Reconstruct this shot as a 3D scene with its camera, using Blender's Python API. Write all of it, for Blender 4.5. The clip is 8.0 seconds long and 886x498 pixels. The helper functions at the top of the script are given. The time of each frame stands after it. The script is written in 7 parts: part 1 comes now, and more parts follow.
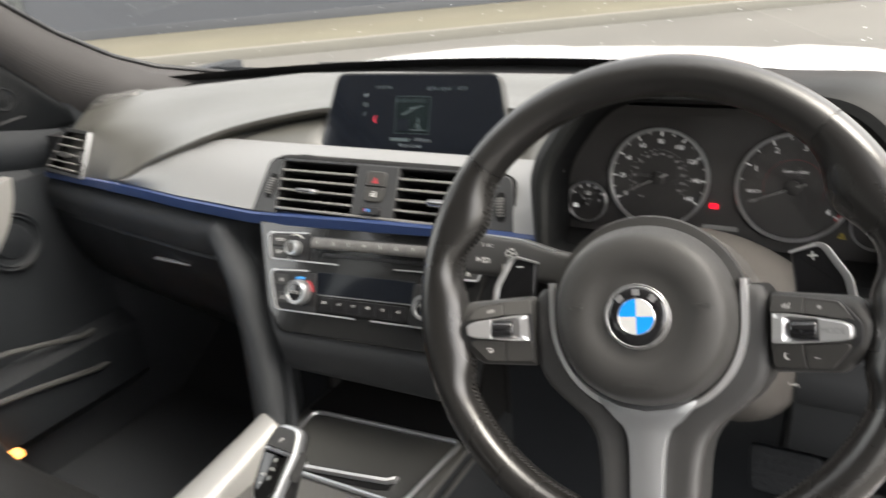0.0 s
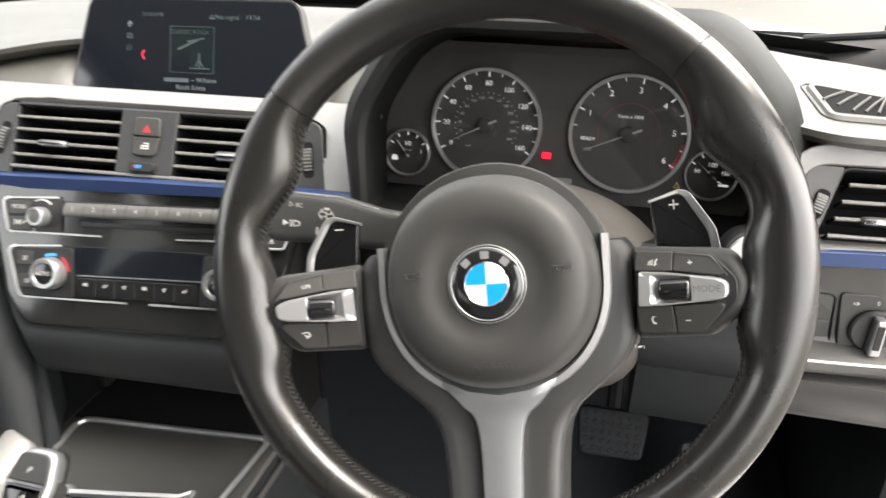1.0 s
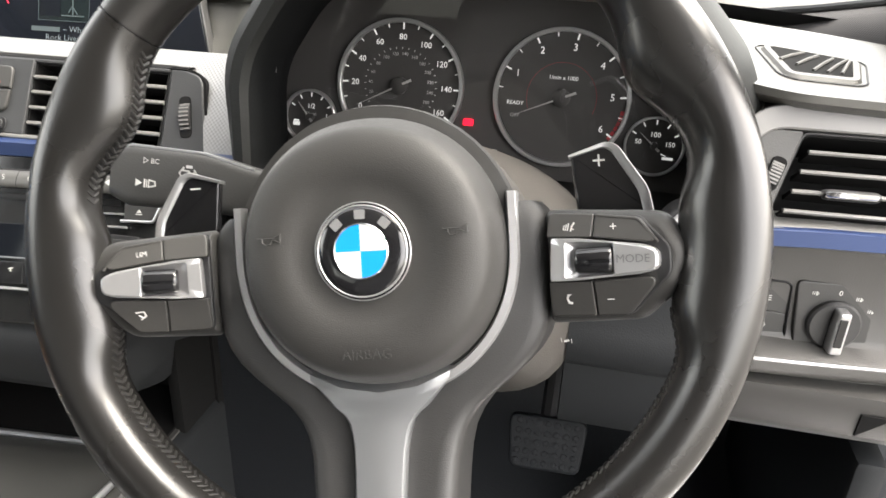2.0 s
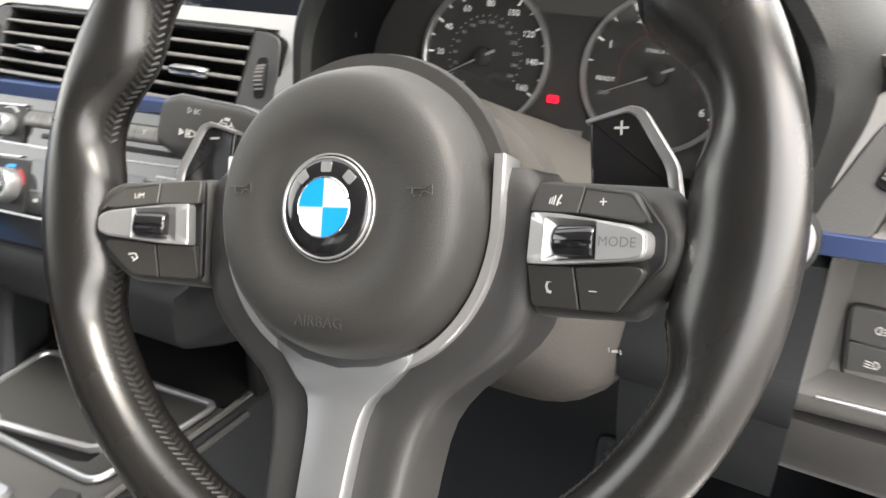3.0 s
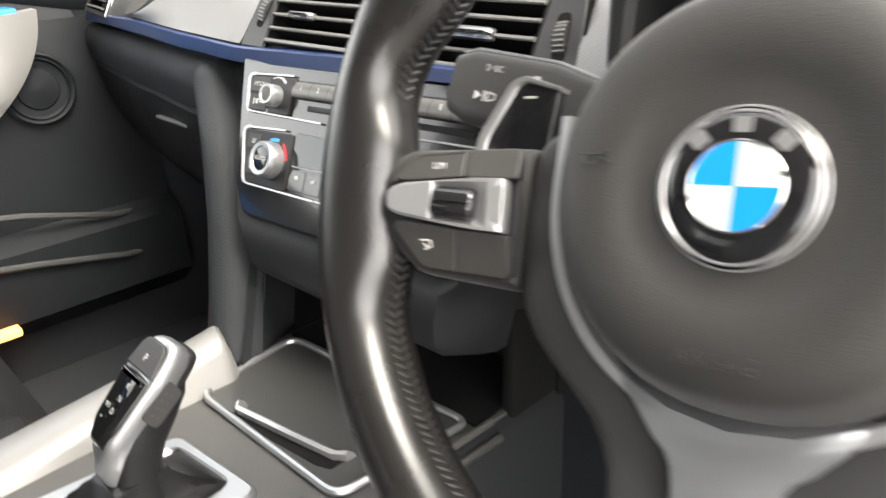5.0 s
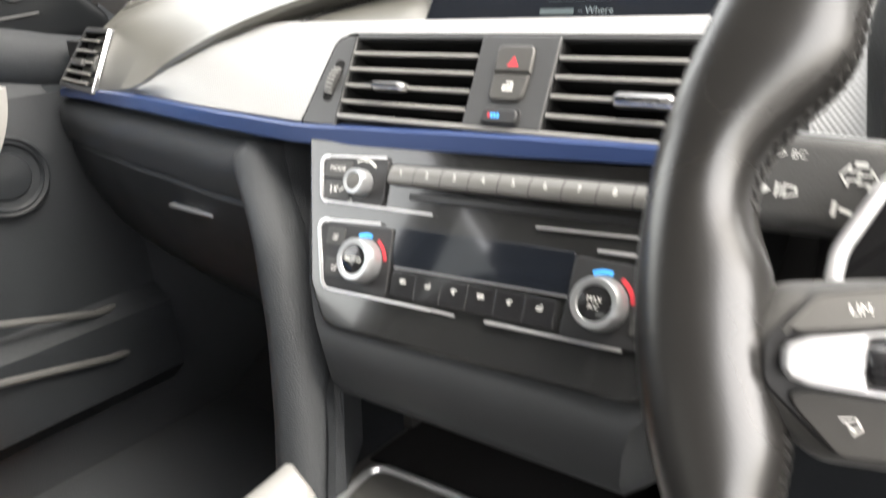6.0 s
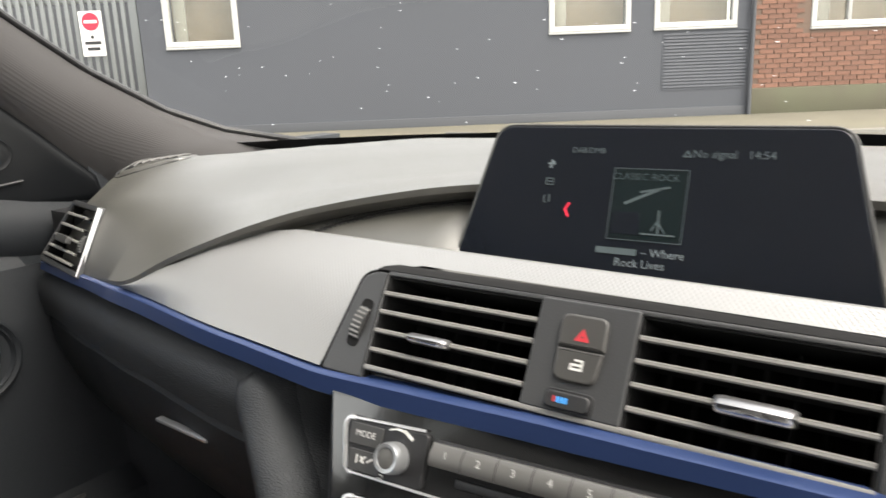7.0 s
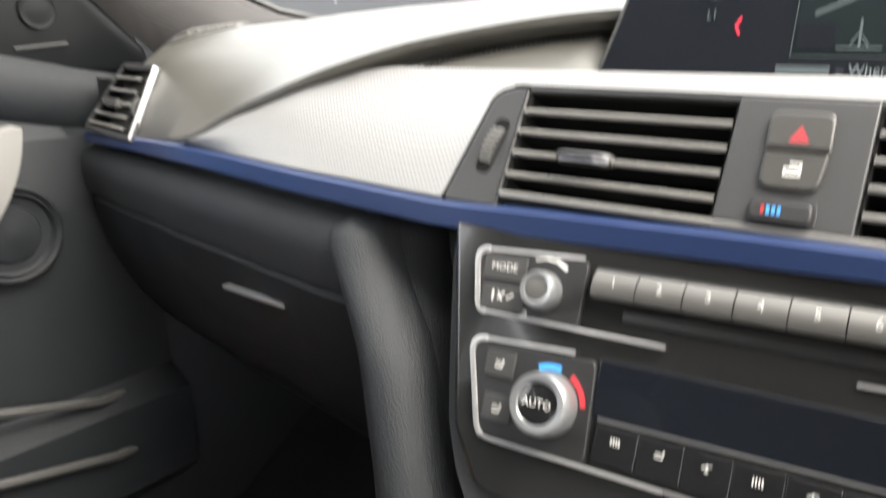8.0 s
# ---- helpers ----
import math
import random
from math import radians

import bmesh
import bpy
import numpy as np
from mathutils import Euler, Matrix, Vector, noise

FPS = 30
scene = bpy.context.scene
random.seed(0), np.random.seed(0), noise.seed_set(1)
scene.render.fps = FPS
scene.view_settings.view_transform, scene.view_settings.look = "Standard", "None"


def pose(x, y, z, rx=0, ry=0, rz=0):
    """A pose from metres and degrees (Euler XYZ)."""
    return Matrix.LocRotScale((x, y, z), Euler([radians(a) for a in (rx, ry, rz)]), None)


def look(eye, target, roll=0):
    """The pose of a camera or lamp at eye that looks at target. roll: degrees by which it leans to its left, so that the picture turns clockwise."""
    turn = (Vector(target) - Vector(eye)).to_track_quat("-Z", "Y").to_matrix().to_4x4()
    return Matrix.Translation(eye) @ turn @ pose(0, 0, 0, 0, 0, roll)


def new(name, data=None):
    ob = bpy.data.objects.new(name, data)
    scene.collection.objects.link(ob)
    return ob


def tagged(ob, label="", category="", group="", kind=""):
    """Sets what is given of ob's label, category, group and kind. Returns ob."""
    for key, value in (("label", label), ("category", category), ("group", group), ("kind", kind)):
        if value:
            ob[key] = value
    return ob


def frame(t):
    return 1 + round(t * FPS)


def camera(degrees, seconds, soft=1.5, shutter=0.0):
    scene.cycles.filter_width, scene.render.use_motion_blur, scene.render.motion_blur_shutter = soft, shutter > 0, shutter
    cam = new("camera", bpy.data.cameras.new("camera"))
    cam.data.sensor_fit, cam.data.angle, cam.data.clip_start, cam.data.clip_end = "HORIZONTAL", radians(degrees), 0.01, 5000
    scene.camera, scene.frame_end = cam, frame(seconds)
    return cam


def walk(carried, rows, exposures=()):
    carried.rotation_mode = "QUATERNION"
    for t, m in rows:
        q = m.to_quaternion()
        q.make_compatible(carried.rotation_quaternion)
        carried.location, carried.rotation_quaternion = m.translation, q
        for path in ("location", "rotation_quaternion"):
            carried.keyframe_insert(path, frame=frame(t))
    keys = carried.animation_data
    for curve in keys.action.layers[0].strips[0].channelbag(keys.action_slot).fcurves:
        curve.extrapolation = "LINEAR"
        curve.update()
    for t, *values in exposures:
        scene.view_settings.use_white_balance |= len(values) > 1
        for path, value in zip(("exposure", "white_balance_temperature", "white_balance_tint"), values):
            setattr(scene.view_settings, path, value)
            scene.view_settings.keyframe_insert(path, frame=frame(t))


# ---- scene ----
cam = camera(61.9, 8.0, shutter=0.5)
PATH = [
    (0, (0.4811, -0.6477, 1.1048), (-0.4827, 0.9164, 0.3403), -4.70),
    (0.5, (0.4309, -0.6135, 1.0864), (-0.1813, 1.0736, 0.2268), -2.51),
    (1, (0.4211, -0.5590, 1.0559), (-0.0265, 1.1741, 0.1862), 0.28),
    (1.5, (0.4306, -0.5132, 1.0158), (0.0859, 1.2527, 0.1655), 2.28),
    (1.7, (0.4362, -0.4977, 1.0057), (0.1061, 1.2752, 0.1641), 2.66),
    (2.8, (0.5199, -0.4245, 0.9655), (-0.2168, 1.2290, 0.1390), 1.47),
    (3, (0.5387, -0.4074, 0.9597), (-0.3379, 1.1740, 0.1286), 1.24),
    (3.5, (0.5668, -0.3747, 0.9450), (-0.5907, 1.0113, 0.1085), -0.16),
    (4, (0.5508, -0.3522, 0.9317), (-0.7151, 0.9299, 0.0871), -0.90),
    (4.5, (0.5100, -0.3500, 0.9281), (-0.8060, 0.8899, 0.0971), -1.54),
    (4.7, (0.4849, -0.3558, 0.9220), (-0.8408, 0.8773, 0.0963), -1.89),
    (5.8, (0.282, -0.382, 0.902), (-0.944, 1.016, 0.164), -2.8),
    (6, (0.259, -0.383, 0.916), (-0.949, 1.045, 0.207), -3.4),
    (6.5, (0.21, -0.348, 0.972), (-0.974, 1.154, 0.386), -3.9),
    (7, (0.167, -0.327, 0.998), (-1.032, 1.201, 0.524), -2.3),
    (7.5, (0.107, -0.349, 0.979), (-1.154, 1.129, 0.505), -1.0),
    (8, (0.077, -0.338, 0.902), (-1.121, 1.162, 0.342), -0.1),
]
walk(cam, [(t, look(eye, target, roll)) for t, eye, target, roll in PATH],
     [(0.0, 3.05), (0.5, 3.3), (1.0, 3.5), (1.5, 3.65), (2.8, 3.55), (3.5, 3.42), (4.7, 3.42), (6.0, 3.95), (6.5, 4.0), (7.0, 3.12), (7.5, 3.1), (8.0, 3.68)])

# ---- light ----
world = bpy.data.worlds.new("overcast_sky")
scene.world = world
world.use_nodes = True
wn = world.node_tree.nodes
sky = wn.new("ShaderNodeTexSky")
sky.sky_type = "NISHITA"
sky.sun_disc = False
sky.sun_elevation, sky.sun_rotation = radians(58), radians(84)
sky.air_density, sky.dust_density = 1.0, 3.0
soft_sky = wn.new("ShaderNodeHueSaturation")
soft_sky.inputs["Saturation"].default_value = 0.25
world.node_tree.links.new(sky.outputs[0], soft_sky.inputs["Color"])
warm = wn.new("ShaderNodeMix")
warm.data_type, warm.blend_type = "RGBA", "MULTIPLY"
warm.inputs["Factor"].default_value = 1.0
warm.inputs["B"].default_value = (1.07, 1.0, 0.92, 1)
world.node_tree.links.new(soft_sky.outputs[0], warm.inputs["A"])
world.node_tree.links.new(warm.outputs["Result"], wn["Background"].inputs[0])
wn["Background"].inputs[1].default_value = 0.15
sun_data = bpy.data.lights.new("sun", "SUN")
sun_data.energy, sun_data.angle, sun_data.color = 0.3, radians(25), (1.0, 0.95, 0.87)
sun = new("sun", sun_data)
sun.matrix_world = look((10, 1, 16), (0, 0, 0))

# ---- materials ----


def mat(name, color, rough=0.5, metal=0.0, grain=0.0, grain_size=400.0, vary=0.12, blotch=6.0, coat=0.0,
        emit=0.0, spec=0.5, tint=None):
    """A surface with colour drift at two scales, roughness drift and fine relief."""
    m = bpy.data.materials.new(name)
    m.use_nodes = True
    nt = m.node_tree
    n, ln = nt.nodes, nt.links
    b = n["Principled BSDF"]
    b.inputs["Metallic"].default_value = metal
    b.inputs["Coat Weight"].default_value = coat
    b.inputs["Coat Roughness"].default_value = 0.05
    b.inputs["Specular IOR Level"].default_value = spec
    tc = n.new("ShaderNodeTexCoord")
    big = n.new("ShaderNodeTexNoise")
    big.inputs["Scale"].default_value, big.inputs["Detail"].default_value = blotch, 5.0
    ln.new(tc.outputs["Object"], big.inputs["Vector"])
    fine = n.new("ShaderNodeTexNoise")
    fine.inputs["Scale"].default_value, fine.inputs["Detail"].default_value = grain_size, 2.0
    ln.new(tc.outputs["Object"], fine.inputs["Vector"])
    mix = n.new("ShaderNodeMix")
    mix.data_type = "RGBA"
    lo = [c * (1 - vary) for c in color]
    hi = [min(1, c * (1 + vary)) for c in (tint or color)]
    mix.inputs["A"].default_value, mix.inputs["B"].default_value = (*lo, 1), (*hi, 1)
    ln.new(big.outputs["Fac"], mix.inputs["Factor"])
    ln.new(mix.outputs["Result"], b.inputs["Base Color"])
    rr = n.new("ShaderNodeMapRange")
    rr.inputs["To Min"].default_value, rr.inputs["To Max"].default_value = max(0.02, rough * 0.85), min(1, rough * 1.15)
    ln.new(big.outputs["Fac"], rr.inputs["Value"])
    ln.new(rr.outputs["Result"], b.inputs["Roughness"])
    if grain:
        bump = n.new("ShaderNodeBump")
        bump.inputs["Strength"].default_value, bump.inputs["Distance"].default_value = grain, 0.0006
        ln.new(fine.outputs["Fac"], bump.inputs["Height"])
        ln.new(bump.outputs["Normal"], b.inputs["Normal"])
    if emit:
        b.inputs["Emission Color"].default_value = (*color, 1)
        b.inputs["Emission Strength"].default_value = emit
    return m


def leather(name, color, rough, strength, size):
    """Grained hide: cells with creases between them over a soft noise."""
    m = mat(name, color, rough, vary=0.18, blotch=14)
    nt = m.node_tree
    n, ln = nt.nodes, nt.links
    tc = n.new("ShaderNodeTexCoord")
    v = n.new("ShaderNodeTexVoronoi")
    v.feature = "DISTANCE_TO_EDGE"
    v.inputs["Scale"].default_value = size
    ln.new(tc.outputs["Object"], v.inputs["Vector"])
    r = n.new("ShaderNodeMapRange")
    r.inputs["From Max"].default_value = 0.25
    ln.new(v.outputs["Distance"], r.inputs["Value"])
    bump = n.new("ShaderNodeBump")
    bump.inputs["Strength"].default_value, bump.inputs["Distance"].default_value = strength, 0.0006
    ln.new(r.outputs["Result"], bump.inputs["Height"])
    ln.new(bump.outputs["Normal"], n["Principled BSDF"].inputs["Normal"])
    return m


def woven_metal(name, color, rough, metal, pitch, strength=0.35):
    """Aluminium trim with a fine diamond weave pressed into it."""
    m = mat(name, color, rough, metal, vary=0.05, blotch=5)
    nt = m.node_tree
    n, ln = nt.nodes, nt.links
    tc = n.new("ShaderNodeTexCoord")
    waves = []
    for d in ((0.75, 0.40, 0.55), (0.75, -0.40, -0.55)):
        dot, sn = n.new("ShaderNodeVectorMath"), n.new("ShaderNodeMath")
        dot.operation, sn.operation = "DOT_PRODUCT", "SINE"
        dot.inputs[1].default_value = Vector(d) * (2 * math.pi / pitch)
        ln.new(tc.outputs["Object"], dot.inputs[0])
        ln.new(dot.outputs["Value"], sn.inputs[0])
        waves.append(sn)
    w = n.new("ShaderNodeMath")
    w.operation = "ADD"
    soft = n.new("ShaderNodeMath")
    soft.operation = "MULTIPLY"
    soft.inputs[1].default_value = 0.45
    ln.new(waves[0].outputs[0], soft.inputs[0])
    ln.new(soft.outputs[0], w.inputs[0])
    ln.new(waves[1].outputs[0], w.inputs[1])
    bump = n.new("ShaderNodeBump")
    bump.inputs["Strength"].default_value, bump.inputs["Distance"].default_value = strength, 0.0005
    ln.new(w.outputs[0], bump.inputs["Height"])
    ln.new(bump.outputs["Normal"], n["Principled BSDF"].inputs["Normal"])
    return m


def clear_glass(name, tint=(1, 1, 1), gloss=1.0):
    """A thin clear pane: see-through, with a mirror share that grows at grazing angles."""
    m = bpy.data.materials.new(name)
    m.use_nodes = True
    n, ln = m.node_tree.nodes, m.node_tree.links
    n.remove(n["Principled BSDF"])
    tr, gl, mx, lw = (n.new("ShaderNodeBsdfTransparent"), n.new("ShaderNodeBsdfGlossy"), n.new("ShaderNodeMixShader"),
                      n.new("ShaderNodeLayerWeight"))
    tr.inputs["Color"].default_value = (*tint, 1)
    gl.inputs["Roughness"].default_value = 0.02
    lw.inputs["Blend"].default_value = 0.5
    pw, ma = n.new("ShaderNodeMath"), n.new("ShaderNodeMath")
    pw.operation, ma.operation = "POWER", "MULTIPLY_ADD"
    pw.inputs[1].default_value = 5.0
    ma.inputs[1].default_value, ma.inputs[2].default_value = 0.65 * gloss, 0.05 * gloss
    ln.new(lw.outputs["Facing"], pw.inputs[0])
    ln.new(pw.outputs[0], ma.inputs[0])
    ln.new(ma.outputs[0], mx.inputs[0])
    ln.new(tr.outputs[0], mx.inputs[1])
    ln.new(gl.outputs[0], mx.inputs[2])
    ln.new(mx.outputs[0], n["Material Output"].inputs["Surface"])
    return m


RIM = leather("smooth_black_leather", (0.011, 0.0105, 0.010), 0.25, 0.04, 900)
RIM_TOP = leather("matt_black_leather", (0.013, 0.0125, 0.012), 0.33, 0.10, 800)
HUB = leather("grained_black_vinyl", (0.0235, 0.0228, 0.0214), 0.52, 0.16, 1100)
DARK_VINYL = leather("dark_grained_vinyl", (0.029, 0.0288, 0.0285), 0.45, 0.14, 1000)
PAD = leather("dashboard_skin", (0.056, 0.0545, 0.048), 0.38, 0.16, 700)
# Blue cast of the shade under the dashboard is put into this colour.
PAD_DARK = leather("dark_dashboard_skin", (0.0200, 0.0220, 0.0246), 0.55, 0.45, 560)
PLASTIC = mat("dark_grey_plastic", (0.042, 0.042, 0.041), 0.48, grain=0.25, grain_size=900)
PLASTIC_MID = mat("mid_grey_plastic", (0.068, 0.0665, 0.0635), 0.5, grain=0.3, grain_size=900)
PLASTIC_BLACK = mat("black_plastic", (0.010, 0.010, 0.011), 0.5, grain=0.15, grain_size=900)
GLOSS = mat("piano_black", (0.010, 0.010, 0.011), 0.12, vary=0.3, blotch=25, coat=0.5)
PLASTIC_DEEP = mat("deep_black_plastic", (0.016, 0.0175, 0.019), 0.6, grain=0.3, grain_size=900, spec=0.2)
PRESET = mat("grey_metallic_key", (0.14, 0.137, 0.131), 0.38, 0.6, vary=0.05)
BUTTON = mat("button_rubber", (0.030, 0.030, 0.030), 0.5, grain=0.1)
SILVER = woven_metal("woven_aluminium", (0.28, 0.278, 0.273), 0.40, 0.65, 0.0024, 0.26)
SPOKE = mat("satin_dark_silver", (0.38, 0.39, 0.40), 0.33, 0.8, vary=0.06, grain=0.06, grain_size=1500)
SATIN = mat("satin_silver", (0.52, 0.52, 0.525), 0.30, 0.75, vary=0.05)
BRUSHED = mat("brushed_dark_silver", (0.32, 0.32, 0.325), 0.34, 0.9, vary=0.08, grain=0.1, grain_size=1500)
CHROME = mat("chrome", (0.82, 0.82, 0.82), 0.12, 1.0, vary=0.04)
BLUE = mat("blue_anodised", (0.020, 0.036, 0.100), 0.34, 0.25, vary=0.08, spec=0.35)
BADGE_BLUE = mat("badge_blue", (0.01, 0.24, 0.75), 0.2, vary=0.03, coat=0.5)
BADGE_WHITE = mat("badge_white", (0.46, 0.46, 0.45), 0.3, vary=0.03, coat=0.2)
KEYCAP = mat("soft_grey_key", (0.036, 0.035, 0.033), 0.45, grain=0.1)
INK = mat("white_print", (0.55, 0.55, 0.53), 0.6, vary=0.05)
INK_DIM = mat("grey_print", (0.30, 0.30, 0.29), 0.6, vary=0.05)
INK_RED = mat("red_print", (0.38, 0.022, 0.032), 0.5, vary=0.05)
INK_BLUE = mat("blue_print", (0.05, 0.30, 0.75), 0.5, vary=0.05)
DIAL = mat("dial_face", (0.042, 0.040, 0.039), 0.6, grain=0.1)
LAMP_RED = mat("red_tell_tale", (1.0, 0.005, 0.02), 0.4, emit=0.3)
SCREEN = mat("screen_glass", (0.007, 0.0085, 0.012), 0.07, vary=0.2, spec=0.7)
GLOW = mat("display_text", (0.10, 0.118, 0.125), 0.5, emit=0.034)
GLOW_DIM = mat("display_dim", (0.040, 0.054, 0.058), 0.5, emit=0.020)
GLOW_ART = mat("display_art", (0.006, 0.010, 0.011), 0.2, emit=0.015)
GLOW_RED = mat("display_red", (0.5, 0.015, 0.04), 0.5, emit=0.07)
AMBER = mat("amber_lamp", (1.0, 0.36, 0.08), 0.5, emit=0.5)
# The footwell's bluish shade is put into this tint.
CARPET = mat("black_carpet", (0.0155, 0.018, 0.0215), 0.95, grain=0.9, grain_size=500, vary=0.3)
HEADLINE = woven_metal("pillar_cloth", (0.029, 0.0272, 0.0275), 0.85, 0.0, 0.0017, 0.18)
BODY_WHITE = mat("white_car_paint", (0.60, 0.605, 0.61), 0.25, vary=0.02, coat=0.6)
FRIT = mat("black_windscreen_border", (0.008, 0.008, 0.008), 0.45)
GLASS = clear_glass("clear_glass", (0.96, 0.97, 0.96))
SCREEN_GLASS = clear_glass("laminated_glass", (0.80, 0.815, 0.80))
TRIM = mat("pale_satin_trim", (0.27, 0.265, 0.255), 0.38, 0.35, vary=0.05)
VENT_DARK = mat("dark_vent_plastic", (0.029, 0.0298, 0.031), 0.46, grain=0.2, grain_size=900)
VENT_TRIM = mat("plain_aluminium", (0.17, 0.168, 0.165), 0.48, 0.5, vary=0.05, grain=0.15, grain_size=1200)
TRAY_LID = mat("satin_tray_lid", (0.060, 0.060, 0.058), 0.33, 0.3, vary=0.1)
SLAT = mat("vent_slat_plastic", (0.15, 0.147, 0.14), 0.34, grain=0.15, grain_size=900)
# Near-black that stands in for the shade inside recesses, gaps and slots.
SHADE_BLACK = mat("recess_shade_black", (0.009, 0.009, 0.0092), 0.9, spec=0.1)
STITCH = mat("black_thread", (0.020, 0.0195, 0.019), 0.42, grain=0.3, spec=0.5)
# The shade's blue cast on door and glove box is put into this colour.
DOOR_SKIN = leather("black_door_skin", (0.0105, 0.0120, 0.0140), 0.5, 0.4, 560)
COLUMN = mat("warm_grey_plastic", (0.040, 0.0366, 0.033), 0.55, grain=0.3, grain_size=900)
PAD.node_tree.nodes["Principled BSDF"].inputs["Specular IOR Level"].default_value = 0.85
DOOR_SKIN.node_tree.nodes["Principled BSDF"].inputs["Specular IOR Level"].default_value = 0.2
_wear = RIM.node_tree.nodes["Map Range"]
_wear.inputs["To Min"].default_value, _wear.inputs["To Max"].default_value = 0.15, 0.40
for _m in (RIM, RIM_TOP):
    _m.node_tree.nodes["Principled BSDF"].inputs["Specular IOR Level"].default_value = 0.65
HUB.node_tree.nodes["Principled BSDF"].inputs["Specular IOR Level"].default_value = 0.5
HUB.node_tree.nodes["Principled BSDF"].inputs["Sheen Weight"].default_value = 0.12
HUB.node_tree.nodes["Principled BSDF"].inputs["Sheen Roughness"].default_value = 0.4
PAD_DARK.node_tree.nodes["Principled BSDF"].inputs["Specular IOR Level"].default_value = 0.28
SEAT = leather("seat_leather", (0.014, 0.014, 0.014), 0.42, 0.3, 400)

# ---- mesh helpers ----


def part(name, bm, material, parent=None, label="", smooth=True):
    """One bmesh as one mesh object, under a thing or a part."""
    bmesh.ops.recalc_face_normals(bm, faces=bm.faces)
    me = bpy.data.meshes.new(name)
    bm.to_mesh(me)
    bm.free()
    me.materials.append(material)
    if smooth:
        me.shade_smooth()
        me.set_sharp_from_angle(angle=radians(38))
    ob = new(name, me)
    if parent:
        ob.parent = parent
    if label:
        ob["label"] = label
    return ob


def thing(name, m, label, category, group="", kind=""):
    ob = new(name)
    ob.matrix_world = m
    ob.empty_display_size = 0.02
    return tagged(ob, label, category, group, kind)


def panel(x, y, z, tilt=0.0, yaw=0.0, roll=0.0):
    """The pose of a panel that faces the cabin: local x to the right, y up, z out of it. tilt: top leaning away."""
    return pose(x, y, z, 0, 0, yaw) @ pose(0, 0, 0, 90 - tilt) @ pose(0, 0, 0, 0, 0, roll)


def fillet(pts, r, steps=5):
    """A 2D outline with its corners rounded; r is one radius or one for each corner."""
    out, k = [], len(pts)
    for i in range(k):
        p0, p, p1 = Vector(pts[i - 1]), Vector(pts[i]), Vector(pts[(i + 1) % k])
        ri = r[i] if isinstance(r, (list, tuple)) else r
        a, b = (p0 - p), (p1 - p)
        la, lb = a.length, b.length
        a.normalize(), b.normalize()
        ang = math.acos(max(-1, min(1, a.dot(b))))
        d = min(ri / max(1e-6, math.tan(ang / 2)), 0.48 * la, 0.48 * lb)
        if ri <= 0 or ang > radians(178):
            out.append((p.x, p.y))
            continue
        for s in range(steps + 1):
            t = s / steps
            q = (p + a * d) * (1 - t) ** 2 + p * 2 * t * (1 - t) + (p + b * d) * t * t
            out.append((q.x, q.y))
    return out


def rect(w, h, r=0.0, cx=0.0, cy=0.0, steps=4):
    pts = [(cx - w / 2, cy - h / 2), (cx + w / 2, cy - h / 2), (cx + w / 2, cy + h / 2), (cx - w / 2, cy + h / 2)]
    return fillet(pts, r, steps) if r else pts


def circle(r, n=48, cx=0.0, cy=0.0, ry=None):
    return [(cx + r * math.cos(2 * math.pi * i / n), cy + (ry or r) * math.sin(2 * math.pi * i / n)) for i in range(n)]


def inset(pts, d):
    """The outline moved inwards by d."""
    k, out = len(pts), []
    area = sum(pts[i - 1][0] * pts[i][1] - pts[i][0] * pts[i - 1][1] for i in range(k))
    s = 1 if area > 0 else -1
    for i in range(k):
        p0, p, p1 = Vector(pts[i - 1]), Vector(pts[i]), Vector(pts[(i + 1) % k])
        e0, e1 = (p - p0).normalized(), (p1 - p).normalized()
        n = Vector((-e0.y - e1.y, e0.x + e1.x)) * s
        if n.length < 1e-9:
            n = Vector((-e0.y, e0.x)) * s
        n.normalize()
        c = max(0.4, n.dot(Vector((-e0.y, e0.x)) * s))
        q = p + n * (d / c)
        out.append((q.x, q.y))
    return out


def loft(rings, closed=True, caps=True, bm=None):
    """Skin over rings of equally many 3D points."""
    bm = bm or bmesh.new()
    vs = [[bm.verts.new(p) for p in ring] for ring in rings]
    k = len(rings[0])
    for a, b in zip(vs, vs[1:]):
        for i in range(k if closed else k - 1):
            j = (i + 1) % k
            bm.faces.new((a[i], a[j], b[j], b[i]))
    if caps and closed:
        bm.faces.new(vs[0][::-1])
        bm.faces.new(vs[-1])
    return bm


def prism(outline, z0, z1, bevel=0.0, bm=None):
    """A plate of an outline from z0 to z1, its front edge rounded."""
    rings = [[(x, y, z0) for x, y in outline]]
    if bevel:
        steps = 3
        for s in range(steps + 1):
            a = math.pi / 2 * s / steps
            rings.append([(x, y, z1 - bevel * (1 - math.sin(a))) for x, y in inset(outline, bevel * (1 - math.cos(a)) + 1e-6)])
        rings.append([(x, y, z1) for x, y in inset(outline, bevel * 1.12)])
    else:
        rings.append([(x, y, z1) for x, y in outline])
    return loft(rings, bm=bm)


